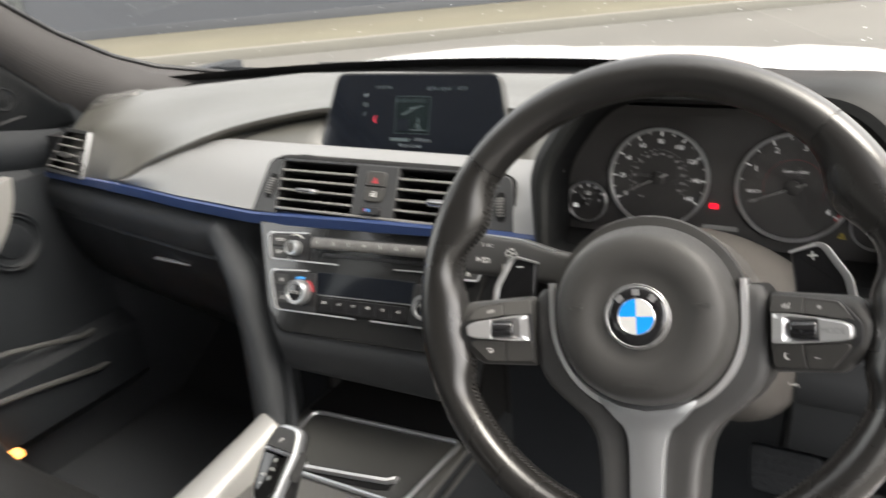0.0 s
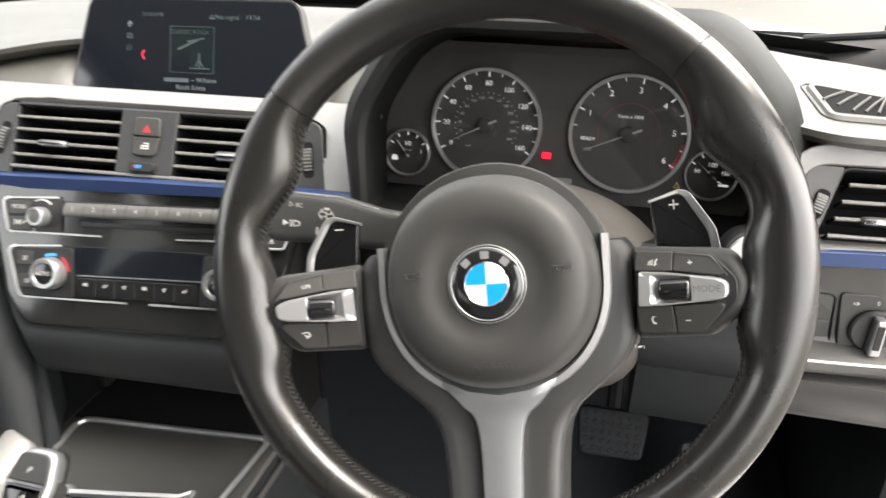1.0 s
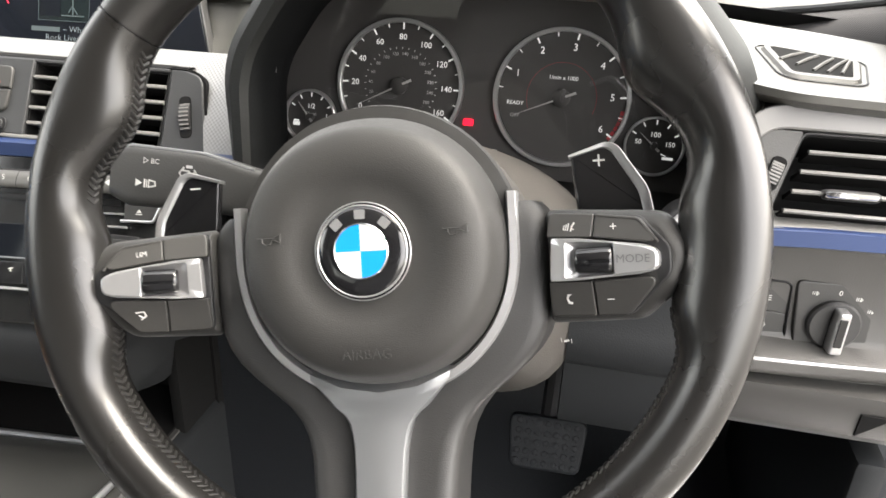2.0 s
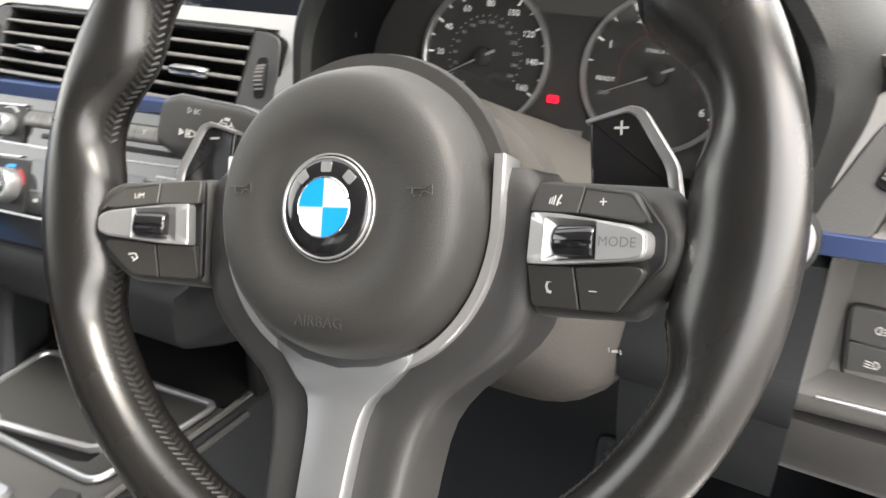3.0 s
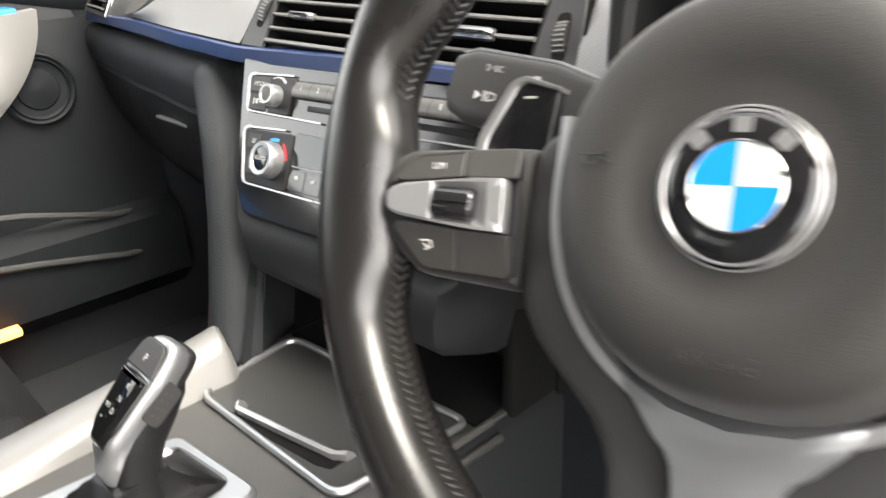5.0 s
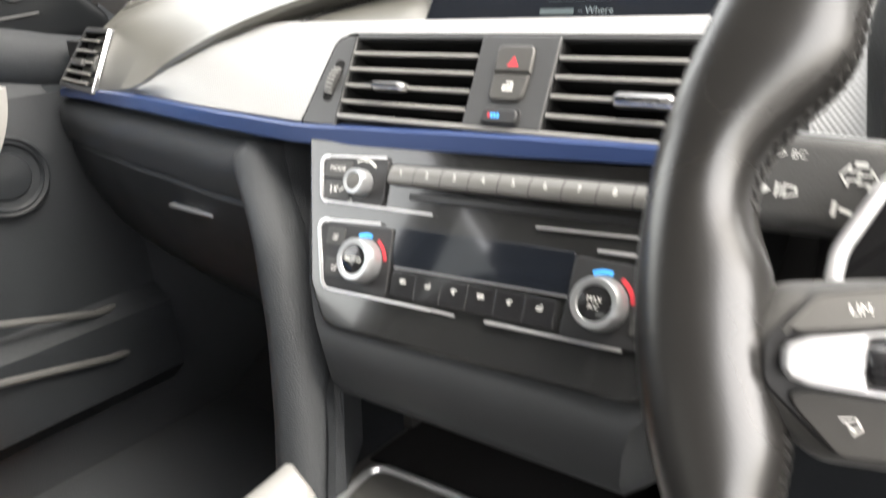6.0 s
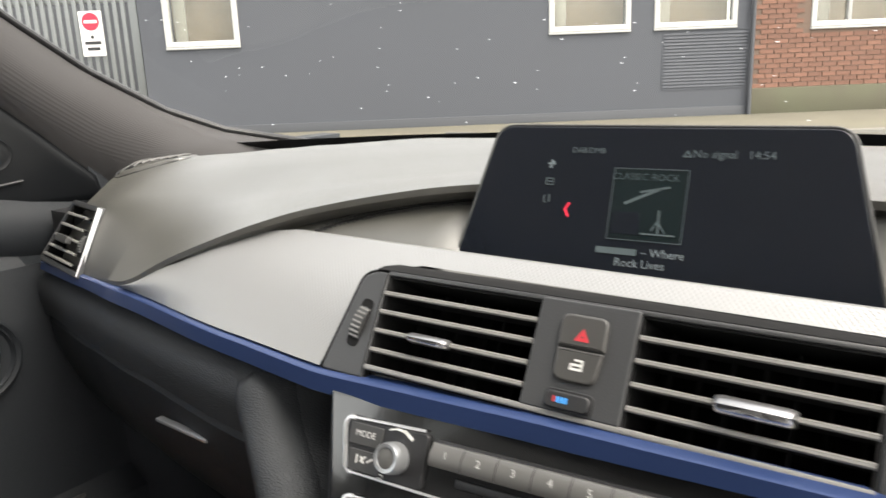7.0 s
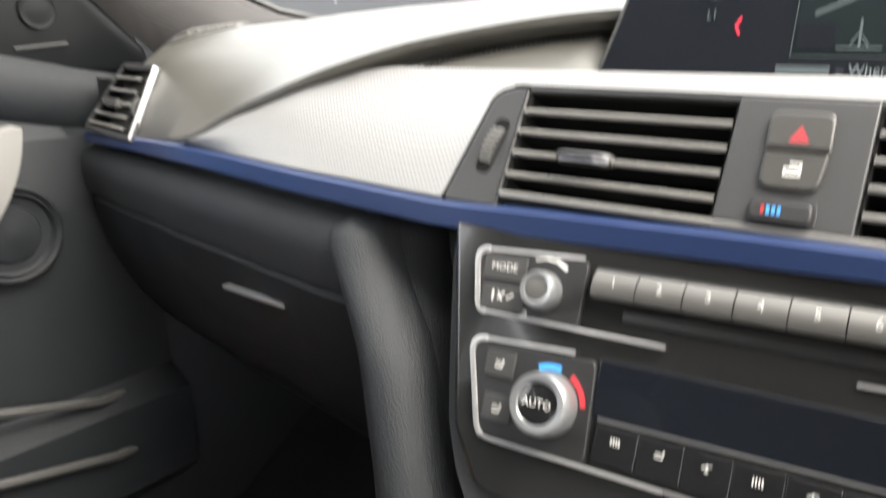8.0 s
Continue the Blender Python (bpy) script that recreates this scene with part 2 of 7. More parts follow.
def hoop(outer, inner, z0, z1, bm=None, bevel=0.0):
    """A flat ring between two outlines of equally many points."""
    b = bevel
    rings = [[(x, y, z0) for x, y in outer], [(x, y, z1 - b) for x, y in outer],
             [(x, y, z1) for x, y in inset(outer, b)] if b else [(x, y, z1) for x, y in outer],
             [(x, y, z1) for x, y in inset(inner, -b)] if b else [(x, y, z1) for x, y in inner],
             [(x, y, z1 - b) for x, y in inner], [(x, y, z0) for x, y in inner]]
    bm = bm or bmesh.new()
    vs = [[bm.verts.new(p) for p in ring] for ring in rings]
    k = len(outer)
    for a, b2 in zip(vs, vs[1:] + vs[:1]):
        for i in range(k):
            j = (i + 1) % k
            bm.faces.new((a[i], a[j], b2[j], b2[i]))
    return bm


def around(outline, cx, cy, n):
    """The outline met by n even rays from a point inside it."""
    out = []
    for k in range(n):
        dx, dy = math.cos(2 * math.pi * k / n), math.sin(2 * math.pi * k / n)
        best = 0.0
        for (ax, ay), (bx, by) in zip(outline, outline[1:] + outline[:1]):
            ex, ey = bx - ax, by - ay
            det = dy * ex - dx * ey
            if abs(det) > 1e-12:
                t = (ex * (ay - cy) - ey * (ax - cx)) / det
                u = (dx * (ay - cy) - dy * (ax - cx)) / det
                if t > 0 and -1e-6 <= u <= 1 + 1e-6:
                    best = max(best, t)
        out.append((cx + best * dx, cy + best * dy))
    return out


def lathe(profile, n=48, bm=None, cx=0.0, cy=0.0, cap_end=True):
    """Turned on the local z axis: profile of (radius, z)."""
    rings = [[(cx + r * math.cos(2 * math.pi * i / n), cy + r * math.sin(2 * math.pi * i / n), z) for i in range(n)]
             for r, z in profile]
    return loft(rings, caps=cap_end, bm=bm)


def tube(path, r, n=8, closed=False, bm=None, flat=1.0):
    """A round bar along a path of 3D points."""
    path = [Vector(p) for p in path]
    k, rings, ref = len(path), [], Vector((0.13, 0.21, 0.97))
    for i, p in enumerate(path):
        if closed:
            t = path[(i + 1) % k] - path[i - 1]
        else:
            t = path[min(i + 1, k - 1)] - path[max(i - 1, 0)]
        t.normalize()
        u = t.cross(ref).normalized()
        v = u.cross(t)
        rings.append([p + (u * math.cos(2 * math.pi * j / n) + v * math.sin(2 * math.pi * j / n) * flat) * r for j in range(n)])
    if closed:
        rings.append(rings[0])
    return loft(rings, caps=not closed, bm=bm)


def box(x0, x1, y0, y1, z0, z1, bevel=0.0, bm=None):
    bm = bm or bmesh.new()
    made = bmesh.ops.create_cube(bm, size=1.0, matrix=Matrix.Translation(((x0 + x1) / 2, (y0 + y1) / 2, (z0 + z1) / 2))
                                 @ Matrix.Diagonal((x1 - x0, y1 - y0, z1 - z0, 1)))
    if bevel:
        edges = list({e for v in made["verts"] for e in v.link_edges})
        bmesh.ops.bevel(bm, geom=edges, offset=bevel, segments=2, affect="EDGES", profile=0.5)
    return bm


def lettering(body, size, x, y, z, material, parent, turn=0.0, name="lettering", align="CENTER", deep=0.0):
    """Words or numbers as a flat mesh on a panel."""
    cu = bpy.data.curves.new(name, "FONT")
    cu.body, cu.size, cu.align_x, cu.align_y = body, size, align, "CENTER"
    cu.extrude = deep
    cu.resolution_u = 2
    tmp = bpy.data.objects.new("tmp", cu)
    me = bpy.data.meshes.new_from_object(tmp)
    bpy.data.objects.remove(tmp)
    bpy.data.curves.remove(cu)
    me.name = name
    me.materials.clear()
    me.materials.append(material)
    ob = new(name, me)
    ob.parent = parent
    ob.matrix_basis = pose(x, y, z, 0, 0, turn)
    return ob


def lerp_table(x, table):
    """Smooth reading of a table of (x, value, ...) rows."""
    if x <= table[0][0]:
        return table[0][1:]
    for a, b in zip(table, table[1:]):
        if x <= b[0]:
            t = (x - a[0]) / (b[0] - a[0])
            t = t * t * (3 - 2 * t) * 0.35 + t * 0.65
            return tuple(p + (q - p) * t for p, q in zip(a[1:], b[1:]))
    return table[-1][1:]


def span(a, b, n):
    return [a + (b - a) * i / (n - 1) for i in range(n)]


def glyph(bars, parent, z, material, name="symbol"):
    """A printed symbol from short strokes (x0, y0, x1, y1, width)."""
    bm = bmesh.new()
    for x0, y0, x1, y1, w in bars:
        a, b = Vector((x0, y0)), Vector((x1, y1))
        d = (b - a).normalized() * w / 2
        n = Vector((-d.y, d.x))
        q = [a - d - n, b + d - n, b + d + n, a - d + n]
        loft([[(p.x, p.y, z) for p in q], [(p.x, p.y, z + 0.0002) for p in q]], bm=bm)
    return part(name, bm, material, parent, smooth=False)

# ---- the yard outside ----
YARD = mat("wet_asphalt", (0.085, 0.082, 0.075), 0.75, grain=0.9, grain_size=60, vary=0.3, blotch=0.8)
VERGE = mat("pale_gravel_strip", (0.095, 0.087, 0.062), 0.9, grain=0.8, grain_size=40, vary=0.25, blotch=1.5)
KERB = mat("kerb_concrete", (0.125, 0.12, 0.105), 0.85, grain=0.6, grain_size=90)
RENDER_GREY = mat("grey_painted_render", (0.047, 0.051, 0.060), 0.75, grain=0.6, grain_size=120, vary=0.14, blotch=0.7)
RENDER_DARK = mat("dark_painted_plinth", (0.045, 0.048, 0.054), 0.75, grain=0.5, grain_size=120)
PVC = mat("white_window_plastic", (0.33, 0.33, 0.32), 0.35, vary=0.04)
BLIND = mat("tan_curtain_cloth", (0.085, 0.058, 0.030), 0.8, vary=0.3, blotch=2.5, tint=(0.125, 0.10, 0.068))
CURTAIN = mat("pale_curtain_cloth", (0.20, 0.19, 0.16), 0.85, vary=0.2, blotch=5)
GALV = mat("galvanised_steel", (0.145, 0.153, 0.153), 0.5, 0.55, vary=0.15, blotch=3)
SIGN_WHITE = mat("sign_white", (0.55, 0.54, 0.53), 0.5, vary=0.05)
SIGN_RED = mat("sign_red", (0.42, 0.012, 0.035), 0.5, vary=0.05)
MORTAR = mat("mortar", (0.105, 0.072, 0.053), 0.9, grain=0.6, grain_size=120)
BRICK = mat("red_brick", (0.115, 0.055, 0.036), 0.85, grain=0.7, grain_size=90, vary=0.3, blotch=4, tint=(0.15, 0.075, 0.05))
_bn = BRICK.node_tree
_inf, _hs = _bn.nodes.new("ShaderNodeObjectInfo"), _bn.nodes.new("ShaderNodeHueSaturation")
_mr = _bn.nodes.new("ShaderNodeMapRange")
_mr.inputs["To Min"].default_value, _mr.inputs["To Max"].default_value = 0.85, 1.15
_bn.links.new(_inf.outputs["Random"], _mr.inputs["Value"])
_bn.links.new(_mr.outputs["Result"], _hs.inputs["Value"])
_src = _bn.nodes["Principled BSDF"].inputs["Base Color"].links[0].from_socket
_bn.links.new(_src, _hs.inputs["Color"])
_bn.links.new(_hs.outputs["Color"], _bn.nodes["Principled BSDF"].inputs["Base Color"])

bm = bmesh.new()
bmesh.ops.create_grid(bm, x_segments=24, y_segments=24, size=400)
ground = tagged(part("ground", bm, YARD), "dark damp asphalt yard reaching to the horizon", "ground", kind="structure")

# the building front runs along its own axis, square to the view through the windscreen
FRONT = Matrix(((0.788, -0.616, 0, -7.22), (0.616, 0.788, 0, 9.13), (0, 0, 1, 0), (0, 0, 0, 1)))


def front_box(x0, x1, y0, y1, z0, z1, bevel=0.0):
    return box(x0, x1, y0, y1, z0, z1, bevel)


def strip_on_ground(name, x0, x1, y0, y1, h, material, label, category):
    ob = part(name, front_box(x0, x1, y0, y1, -0.05, h, 0.01), material)
    ob.matrix_world = FRONT
    return tagged(ob, label, category, kind="structure")


strip_on_ground("pavement", -30, 34, -3.2, 0.0, 0.10, VERGE, "pale sandy gravel strip before the building", "pavement")
strip_on_ground("kerb", -30, 34, -3.35, -3.2, 0.12, KERB, "low concrete kerb along the gravel strip", "kerb")


def wall_with_holes(x0, x1, z0, z1, holes, depth):
    """A wall front at local y 0, going back, with rectangular openings right through it."""
    bm = bmesh.new()
    xs = sorted({x0, x1, *[v for h in holes for v in h[:2]]})
    zs = sorted({z0, z1, *[v for h in holes for v in h[2:]]})
    for a, b in zip(xs, xs[1:]):
        for c, d in zip(zs, zs[1:]):
            if not any(h[0] <= (a + b) / 2 <= h[1] and h[2] <= (c + d) / 2 <= h[3] for h in holes):
                box(a, b, 0.0, depth, c, d, bm=bm)
    bmesh.ops.remove_doubles(bm, verts=bm.verts, dist=1e-5)
    return bm


def casement(parent, x0, x1, z0, z1, name="window", mullion=None):
    """A white plastic window: outer frame, sill, sash bars, pane and the blind behind it."""
    w = part(name, hoop([(x0, z0), (x1, z0), (x1, z1), (x0, z1)],
                        [(x0 + 0.09, z0 + 0.09), (x1 - 0.09, z0 + 0.09), (x1 - 0.09, z1 - 0.09), (x0 + 0.09, z1 - 0.09)],
                        -0.10, 0.02, bevel=0.012), PVC, parent, "white plastic window frame")
    w.matrix_basis = pose(0, 0, 0, 90, 0, 0)
    part("window_sill", box(x0, x1, z0 - 0.03, z0, -0.02, 0.035, 0.008), PVC, w)
    cut = [x0 + 0.09, x1 - 0.09] if mullion is None else [x0 + 0.09, mullion - 0.03, mullion + 0.03, x1 - 0.09]
    if mullion is not None:
        part("mullion", box(mullion - 0.03, mullion + 0.03, z0 + 0.09, z1 - 0.09, -0.08, 0.012, 0.006), PVC, w)
    for a, b in zip(cut[::2], cut[1::2]):
        p = part("pane", box(a, b, z0 + 0.09, z1 - 0.09, -0.052, -0.046), GLASS, w)
        p.visible_shadow = False
    part("blind", box(x0 + 0.05, x1 - 0.05, z0 + 0.05, z1 - 0.05, -0.32, -0.30), BLIND, w, "tan curtain behind the pane")
    part("curtain", box(x0 + 0.10, x0 + 0.10 + 0.16 * (x1 - x0), z0 + 0.05, z1 - 0.05, -0.24, -0.20, 0.01), CURTAIN, w, "pale curtain edge")
    return w


grey = thing("office_building", FRONT, "low building with dark grey painted render and white windows", "building")
WINS = [(-4.22, -3.06, 1.47, 2.75), (1.76, 3.04, 1.47, 2.75), (3.40, 4.70, 1.47, 2.75)]
part("wall", wall_with_holes(-4.6, 4.95, 0.0, 3.5, WINS, 0.3), RENDER_GREY, grey, smooth=False)
part("plinth", box(-4.6, 4.95, -0.03, -0.002, 0.0, 0.24, 0.006), RENDER_DARK, grey, "darker painted plinth")
part("roof", box(-4.8, 5.0, -0.25, 8.0, 3.5, 3.65, 0.03), RENDER_DARK, grey)
part("back_wall", box(-4.6, 4.95, 1.2, 1.3, 0.0, 3.5), RENDER_DARK, grey)
for wx in WINS:
    casement(grey, *wx)
vent_panel = part("louvre_panel", hoop(rect(1.36, 0.92, 0.06, 4.22, 0.98), rect(1.31, 0.87, 0.05, 4.22, 0.98), 0.0, 0.008), RENDER_GREY, grey)
vent_panel.matrix_basis = pose(0, 0, 0, 90, 0, 0)
for i in range(17):
    z = 0.575 + i * 0.05
    part("louvre_slat", loft([[(x, -0.004, z - 0.018), (x, -0.016, z - 0.014), (x, -0.006, z + 0.018), (x, -0.002, z + 0.018)] for x in (3.57, 4.87)]), RENDER_GREY, vent_panel).matrix_basis = pose(0, 0, 0, -90, 0, 0)
part("downpipe", tube([(4.93, -0.06, 0.0), (4.93, -0.06, 3.45)], 0.035, 10), RENDER_DARK, grey)

house = thing("brick_building", FRONT, "red brick house with white windows beside the grey one", "building")
BW = [(5.85, 7.6, 1.40, 2.7), (9.0, 10.4, 1.40, 2.7)]
part("wall", wall_with_holes(4.96, 13.0, 0.0, 3.9, BW, 0.3), MORTAR, house, smooth=False)
part("roof", box(4.9, 13.2, -0.25, 8.0, 3.9, 4.05, 0.03), RENDER_DARK, house)
# Plinth coloured brown and olive to stand for grass and pavement bands.
part("plinth", box(4.96, 13.0, -0.04, -0.002, 0.0, 0.50, 0.01), mat("brown_olive_plinth", (0.085, 0.070, 0.048), 0.9, grain=0.7, grain_size=60, vary=0.3, blotch=1.5, tint=(0.07, 0.075, 0.045)), house, "brown and olive plinth")
casement(house, *BW[0], mullion=6.45)
casement(house, *BW[1])

gate = thing("steel_gate", FRONT, "tall galvanised steel slatted gate beside the building", "gate")
for i in range(26):
    part("slat", box(-7.9 + i * 0.125, -7.835 + i * 0.125, 0.10, 0.13, 0.1, 2.6, 0.006), GALV, gate)
for z in (0.75, 2.2):
    part("rail", box(-7.95, -4.66, 0.135, 0.19, z, z + 0.09, 0.006), GALV, gate)
part("post", box(-4.74, -4.64, 0.08, 0.2, 0.1, 2.7, 0.01), GALV, gate)
part("post", box(-8.05, -7.95, 0.08, 0.2, 0.1, 2.7, 0.01), GALV, gate)
sign = thing("no_entry_sign", FRONT @ pose(-5.37, 0.06, 1.74, 90), "white board with a red no entry disc, on the gate", "sign")
part("board", prism(rect(0.36, 0.68, 0.02), 0, 0.008, 0.002), SIGN_WHITE, sign)
part("disc", prism(circle(0.135, 40, 0, 0.18), 0.0085, 0.011), SIGN_RED, sign, "red disc")
part("bar", prism(rect(0.20, 0.045, 0, 0, 0.18), 0.0115, 0.013), SIGN_WHITE, sign, "white bar")
for y, w in ((-0.05, 0.05), (-0.14, 0.26), (-0.23, 0.20)):
    part("lettering", prism(rect(w, 0.05, 0, 0, y), 0.0085, 0.010), FRIT, sign)
hedge = thing("boundary_wall", FRONT, "grey block wall closing the yard behind the gate", "wall")
part("wall", box(-16, -4.8, 5.0, 5.25, 0.0, 3.2), RENDER_DARK, hedge)

# ---- the car's shell ----
bonnet_rows = []
for y, z in ((0.57, 0.862), (0.60, 0.886), (0.80, 0.872), (1.1, 0.842), (1.4, 0.797), (1.65, 0.725), (1.75, 0.64)):
    bonnet_rows.append([(x, y - 0.25 * x * x, z + 0.004 - 0.035 * x * x + (0.010 if 0.30 < abs(x) < 0.50 else 0)) for x in span(-0.78, 0.78, 25)])
bonnet = tagged(part("bonnet", loft(bonnet_rows, closed=False, caps=False), BODY_WHITE), "glossy white car bonnet beyond the windscreen", "car bonnet")
bonnet.modifiers.new("thickness", "SOLIDIFY").thickness = 0.004


def ws_y(x):
    return 0.455 - 0.36 * x * x


def ws_point(x, s, lift=0.0):
    """A point of the windscreen: s runs 0 at its foot to 1 at the roof."""
    y0 = ws_y(x)
    z0 = 0.915 - 0.03 * x * x
    return (x * (1 - 0.14 * s), y0 + (-0.26 - y0 - 0.12 * x * x) * s, z0 + (1.345 - z0) * s + 0.035 * math.sin(math.pi * s) + lift)


windscreen = thing("windscreen", pose(0, 0, 0), "curved clear windscreen with drops of rain and a black border", "windscreen", kind="structure")
pane = part("pane", loft([[ws_point(x, s) for x in span(-0.76, 0.76, 29)] for s in span(0, 1, 13)], closed=False, caps=False), SCREEN_GLASS, windscreen)
part("border", loft([[ws_point(x, s, -0.002) for x in span(-0.70, 0.70, 25)] for s in (-0.06, 0.0, 0.024)], closed=False, caps=False),
     FRIT, windscreen, "black printed border")
bm = bmesh.new()
rng = random.Random(4)
for i in range(420):
    x, s = rng.uniform(-0.62, 0.62), rng.uniform(0.04, 0.9)
    p = Vector(ws_point(x, s, 0.0012))
    r = rng.uniform(0.0004, 0.0010)
    bmesh.ops.create_icosphere(bm, subdivisions=1, radius=r, matrix=Matrix.Translation(p) @ Matrix.Diagonal((rng.uniform(0.8, 2.2), 1.0, 0.6, 1)))
DROP = mat("rain_drop", (0.85, 0.87, 0.9), 0.1, vary=0.02, spec=1.0)
tagged(part("rain_drops", bm, DROP, windscreen), kind="stuff")

cowl = tagged(part("cowl", loft([[(x, ws_y(x) + dy, z) for x in span(-0.72, 0.72, 25)] for dy, z in ((-0.004, 0.900), (0.03, 0.906), (0.10, 0.900), (0.115, 0.88))],
                             closed=False, caps=False), PLASTIC_BLACK), "black plastic scuttle below the windscreen", "scuttle")
cowl.modifiers.new("thickness", "SOLIDIFY").thickness = 0.003
wiper = thing("wiper", pose(0, 0, 0), "dark wiper arm resting at the windscreen's foot", "wiper")
part("arm", tube([(x, ws_y(x) + 0.014, 0.9165 + 0.002 * math.sin(x * 9)) for x in span(-0.40, -0.20, 14)], 0.0035, 8), PLASTIC, wiper)
part("blade", tube([(x, ws_y(x) + 0.02, 0.911) for x in span(-0.55, 0.02, 16)], 0.0035, 6), PLASTIC_BLACK, wiper)


def a_pillar(side):
    """Cloth-covered windscreen pillar: sweeps down from the roof and flares along the dashboard's end."""
    edge = [(0.00, 0.600, 0.372, 0.902), (0.10, 0.645, 0.340, 0.912), (0.20, 0.690, 0.292, 0.926), (0.30, 0.714, 0.222, 0.956), (0.42, 0.720, 0.128, 1.0095), (0.55, 0.716, 0.045, 1.068), (1.0, 0.655, -0.30, 1.335)]
    rear = [(0.00, 0.74, 0.17, 0.842), (0.20, 0.74, 0.126, 0.882), (0.30, 0.738, 0.100, 0.906), (0.42, 0.735, 0.056, 0.948), (0.55, 0.732, -0.004, 1.002), (0.70, 0.727, -0.098, 1.088), (1.0, 0.69, -0.40, 1.29)]
    rows = []
    for s in span(0, 1, 26):
        a, b = Vector(lerp_table(s, edge)), Vector(lerp_table(s, rear))
        a.x, b.x = a.x * side, b.x * side
        mid = (a + b) / 2 + Vector((-0.024 * side, -0.020, 0.012))
        rows.append([a, a.lerp(mid, 0.3) + Vector((-0.004 * side, -0.006, 0.004)), a.lerp(mid, 0.65) + Vector((-0.005 * side, -0.007, 0.004)), mid, b.lerp(mid, 0.5) + Vector((-0.006 * side, -0.006, 0.0)), b,
                     b + Vector((0.03 * side, 0.02, 0)), a + Vector((0.02 * side, 0.02, 0.0))])
    ob = part("pillar_trim", loft(rows), HEADLINE)
    part("glass_seal", tube([Vector((x * side, y, z)) + Vector((0.002 * side, 0.004, 0.004)) for _, x, y, z in edge], 0.0042, 8), PLASTIC_BLACK, ob, "black rubber seal along the glass")
    return ob


for side in (-1, 1):
    tagged(a_pillar(side), "windscreen pillar covered in ribbed grey-brown cloth", "car pillar", group="pillars", kind="structure")

# Roof lining is unseen; its pale tone is set to fill the cabin.
ROOFM = mat("headlining", (0.42, 0.41, 0.39), 0.9, grain=0.4, grain_size=900)
tagged(part("ceiling", box(-0.72, 0.72, -2.3, -0.27, 1.36, 1.40, 0.01), ROOFM), "plain roof lining, unseen, pale to bounce light into the cabin", "roof lining", kind="structure")
# Rear wall is out of view; its height holds back light from behind.
_rear = box(-0.74, 0.74, -2.35, -2.25, 0.28, 1.02)
box(-0.74, 0.74, -2.33, -2.10, 1.28, 1.37, bm=_rear)
tagged(part("wall_rear", _rear, PLASTIC), "plain dark rear wall, unseen, limiting light from behind", "wall", kind="structure")
tagged(part("floor", box(-0.76, 0.76, -2.3, 0.55, 0.24, 0.28), CARPET), "black carpeted cabin floor", "floor", kind="structure")
tagged(part("wall_front", loft([[(x, y, z) for x in (-0.74, 0.74)] for y, z in ((0.18, 0.27), (0.42, 0.42), (0.46, 0.80), (0.46, 0.90))], closed=False, caps=False), CARPET),
       "black carpeted bulkhead of the footwells", "wall", kind="structure")
for side, nm in ((-1, "wall_left"), (1, "wall_right")):
    y_end = 0.5 if side < 0 else -1.0
    bm = box(0.73 * side - 0.02, 0.73 * side + 0.02, -2.3, y_end, 0.25, 0.60)
    box(0.74 * side - 0.02, 0.74 * side + 0.02, -2.3, -1.15, 0.60, 0.92, bm=bm)
    box(0.70 * side - 0.03, 0.70 * side + 0.03, -1.05, -0.95, 0.6, 1.37, bm=bm)
    box(0.66 * side - 0.03, 0.66 * side + 0.03, -2.3, -0.25, 1.32, 1.38, bm=bm)
    box(0.75 * side - 0.02, 0.75 * side + 0.02, 0.12, 0.55, 0.25, 0.90, bm=bm)
    tagged(part(nm, bm, CARPET), "dark inner side of the car body", "wall", kind="structure")
# Unseen rear glass, its tint set by how much light should come through.
TINTED = clear_glass("rear_dimming_glass", (0.46, 0.47, 0.46))
rear_glass = thing("window_rear", pose(0, 0, 0), "tinted glass round the rear of the cabin, unseen, dimming light from behind", "car window", kind="structure")
part("pane", box(-0.70, 0.70, -2.30, -2.295, 1.02, 1.30), TINTED, rear_glass)
for side in (-1, 1):
    part("pane", box(0.735 * side - 0.002, 0.735 * side + 0.002, -2.3, -1.05, 0.90, 1.33), TINTED, rear_glass)
sill = thing("door_sill", pose(0, 0, 0), "white painted sill of the open driver's door", "door sill", kind="structure")
part("sill", box(0.70, 0.82, -1.05, 0.15, 0.26, 0.40, 0.02), BODY_WHITE, sill)
part("scuff_plate", box(0.66, 0.74, -1.0, 0.12, 0.385, 0.405, 0.004), BRUSHED, sill)


MIRROR_COVER = mat("satin_black_cover", (0.0050, 0.0055, 0.0062), 0.35, grain=0.1, spec=0.12)


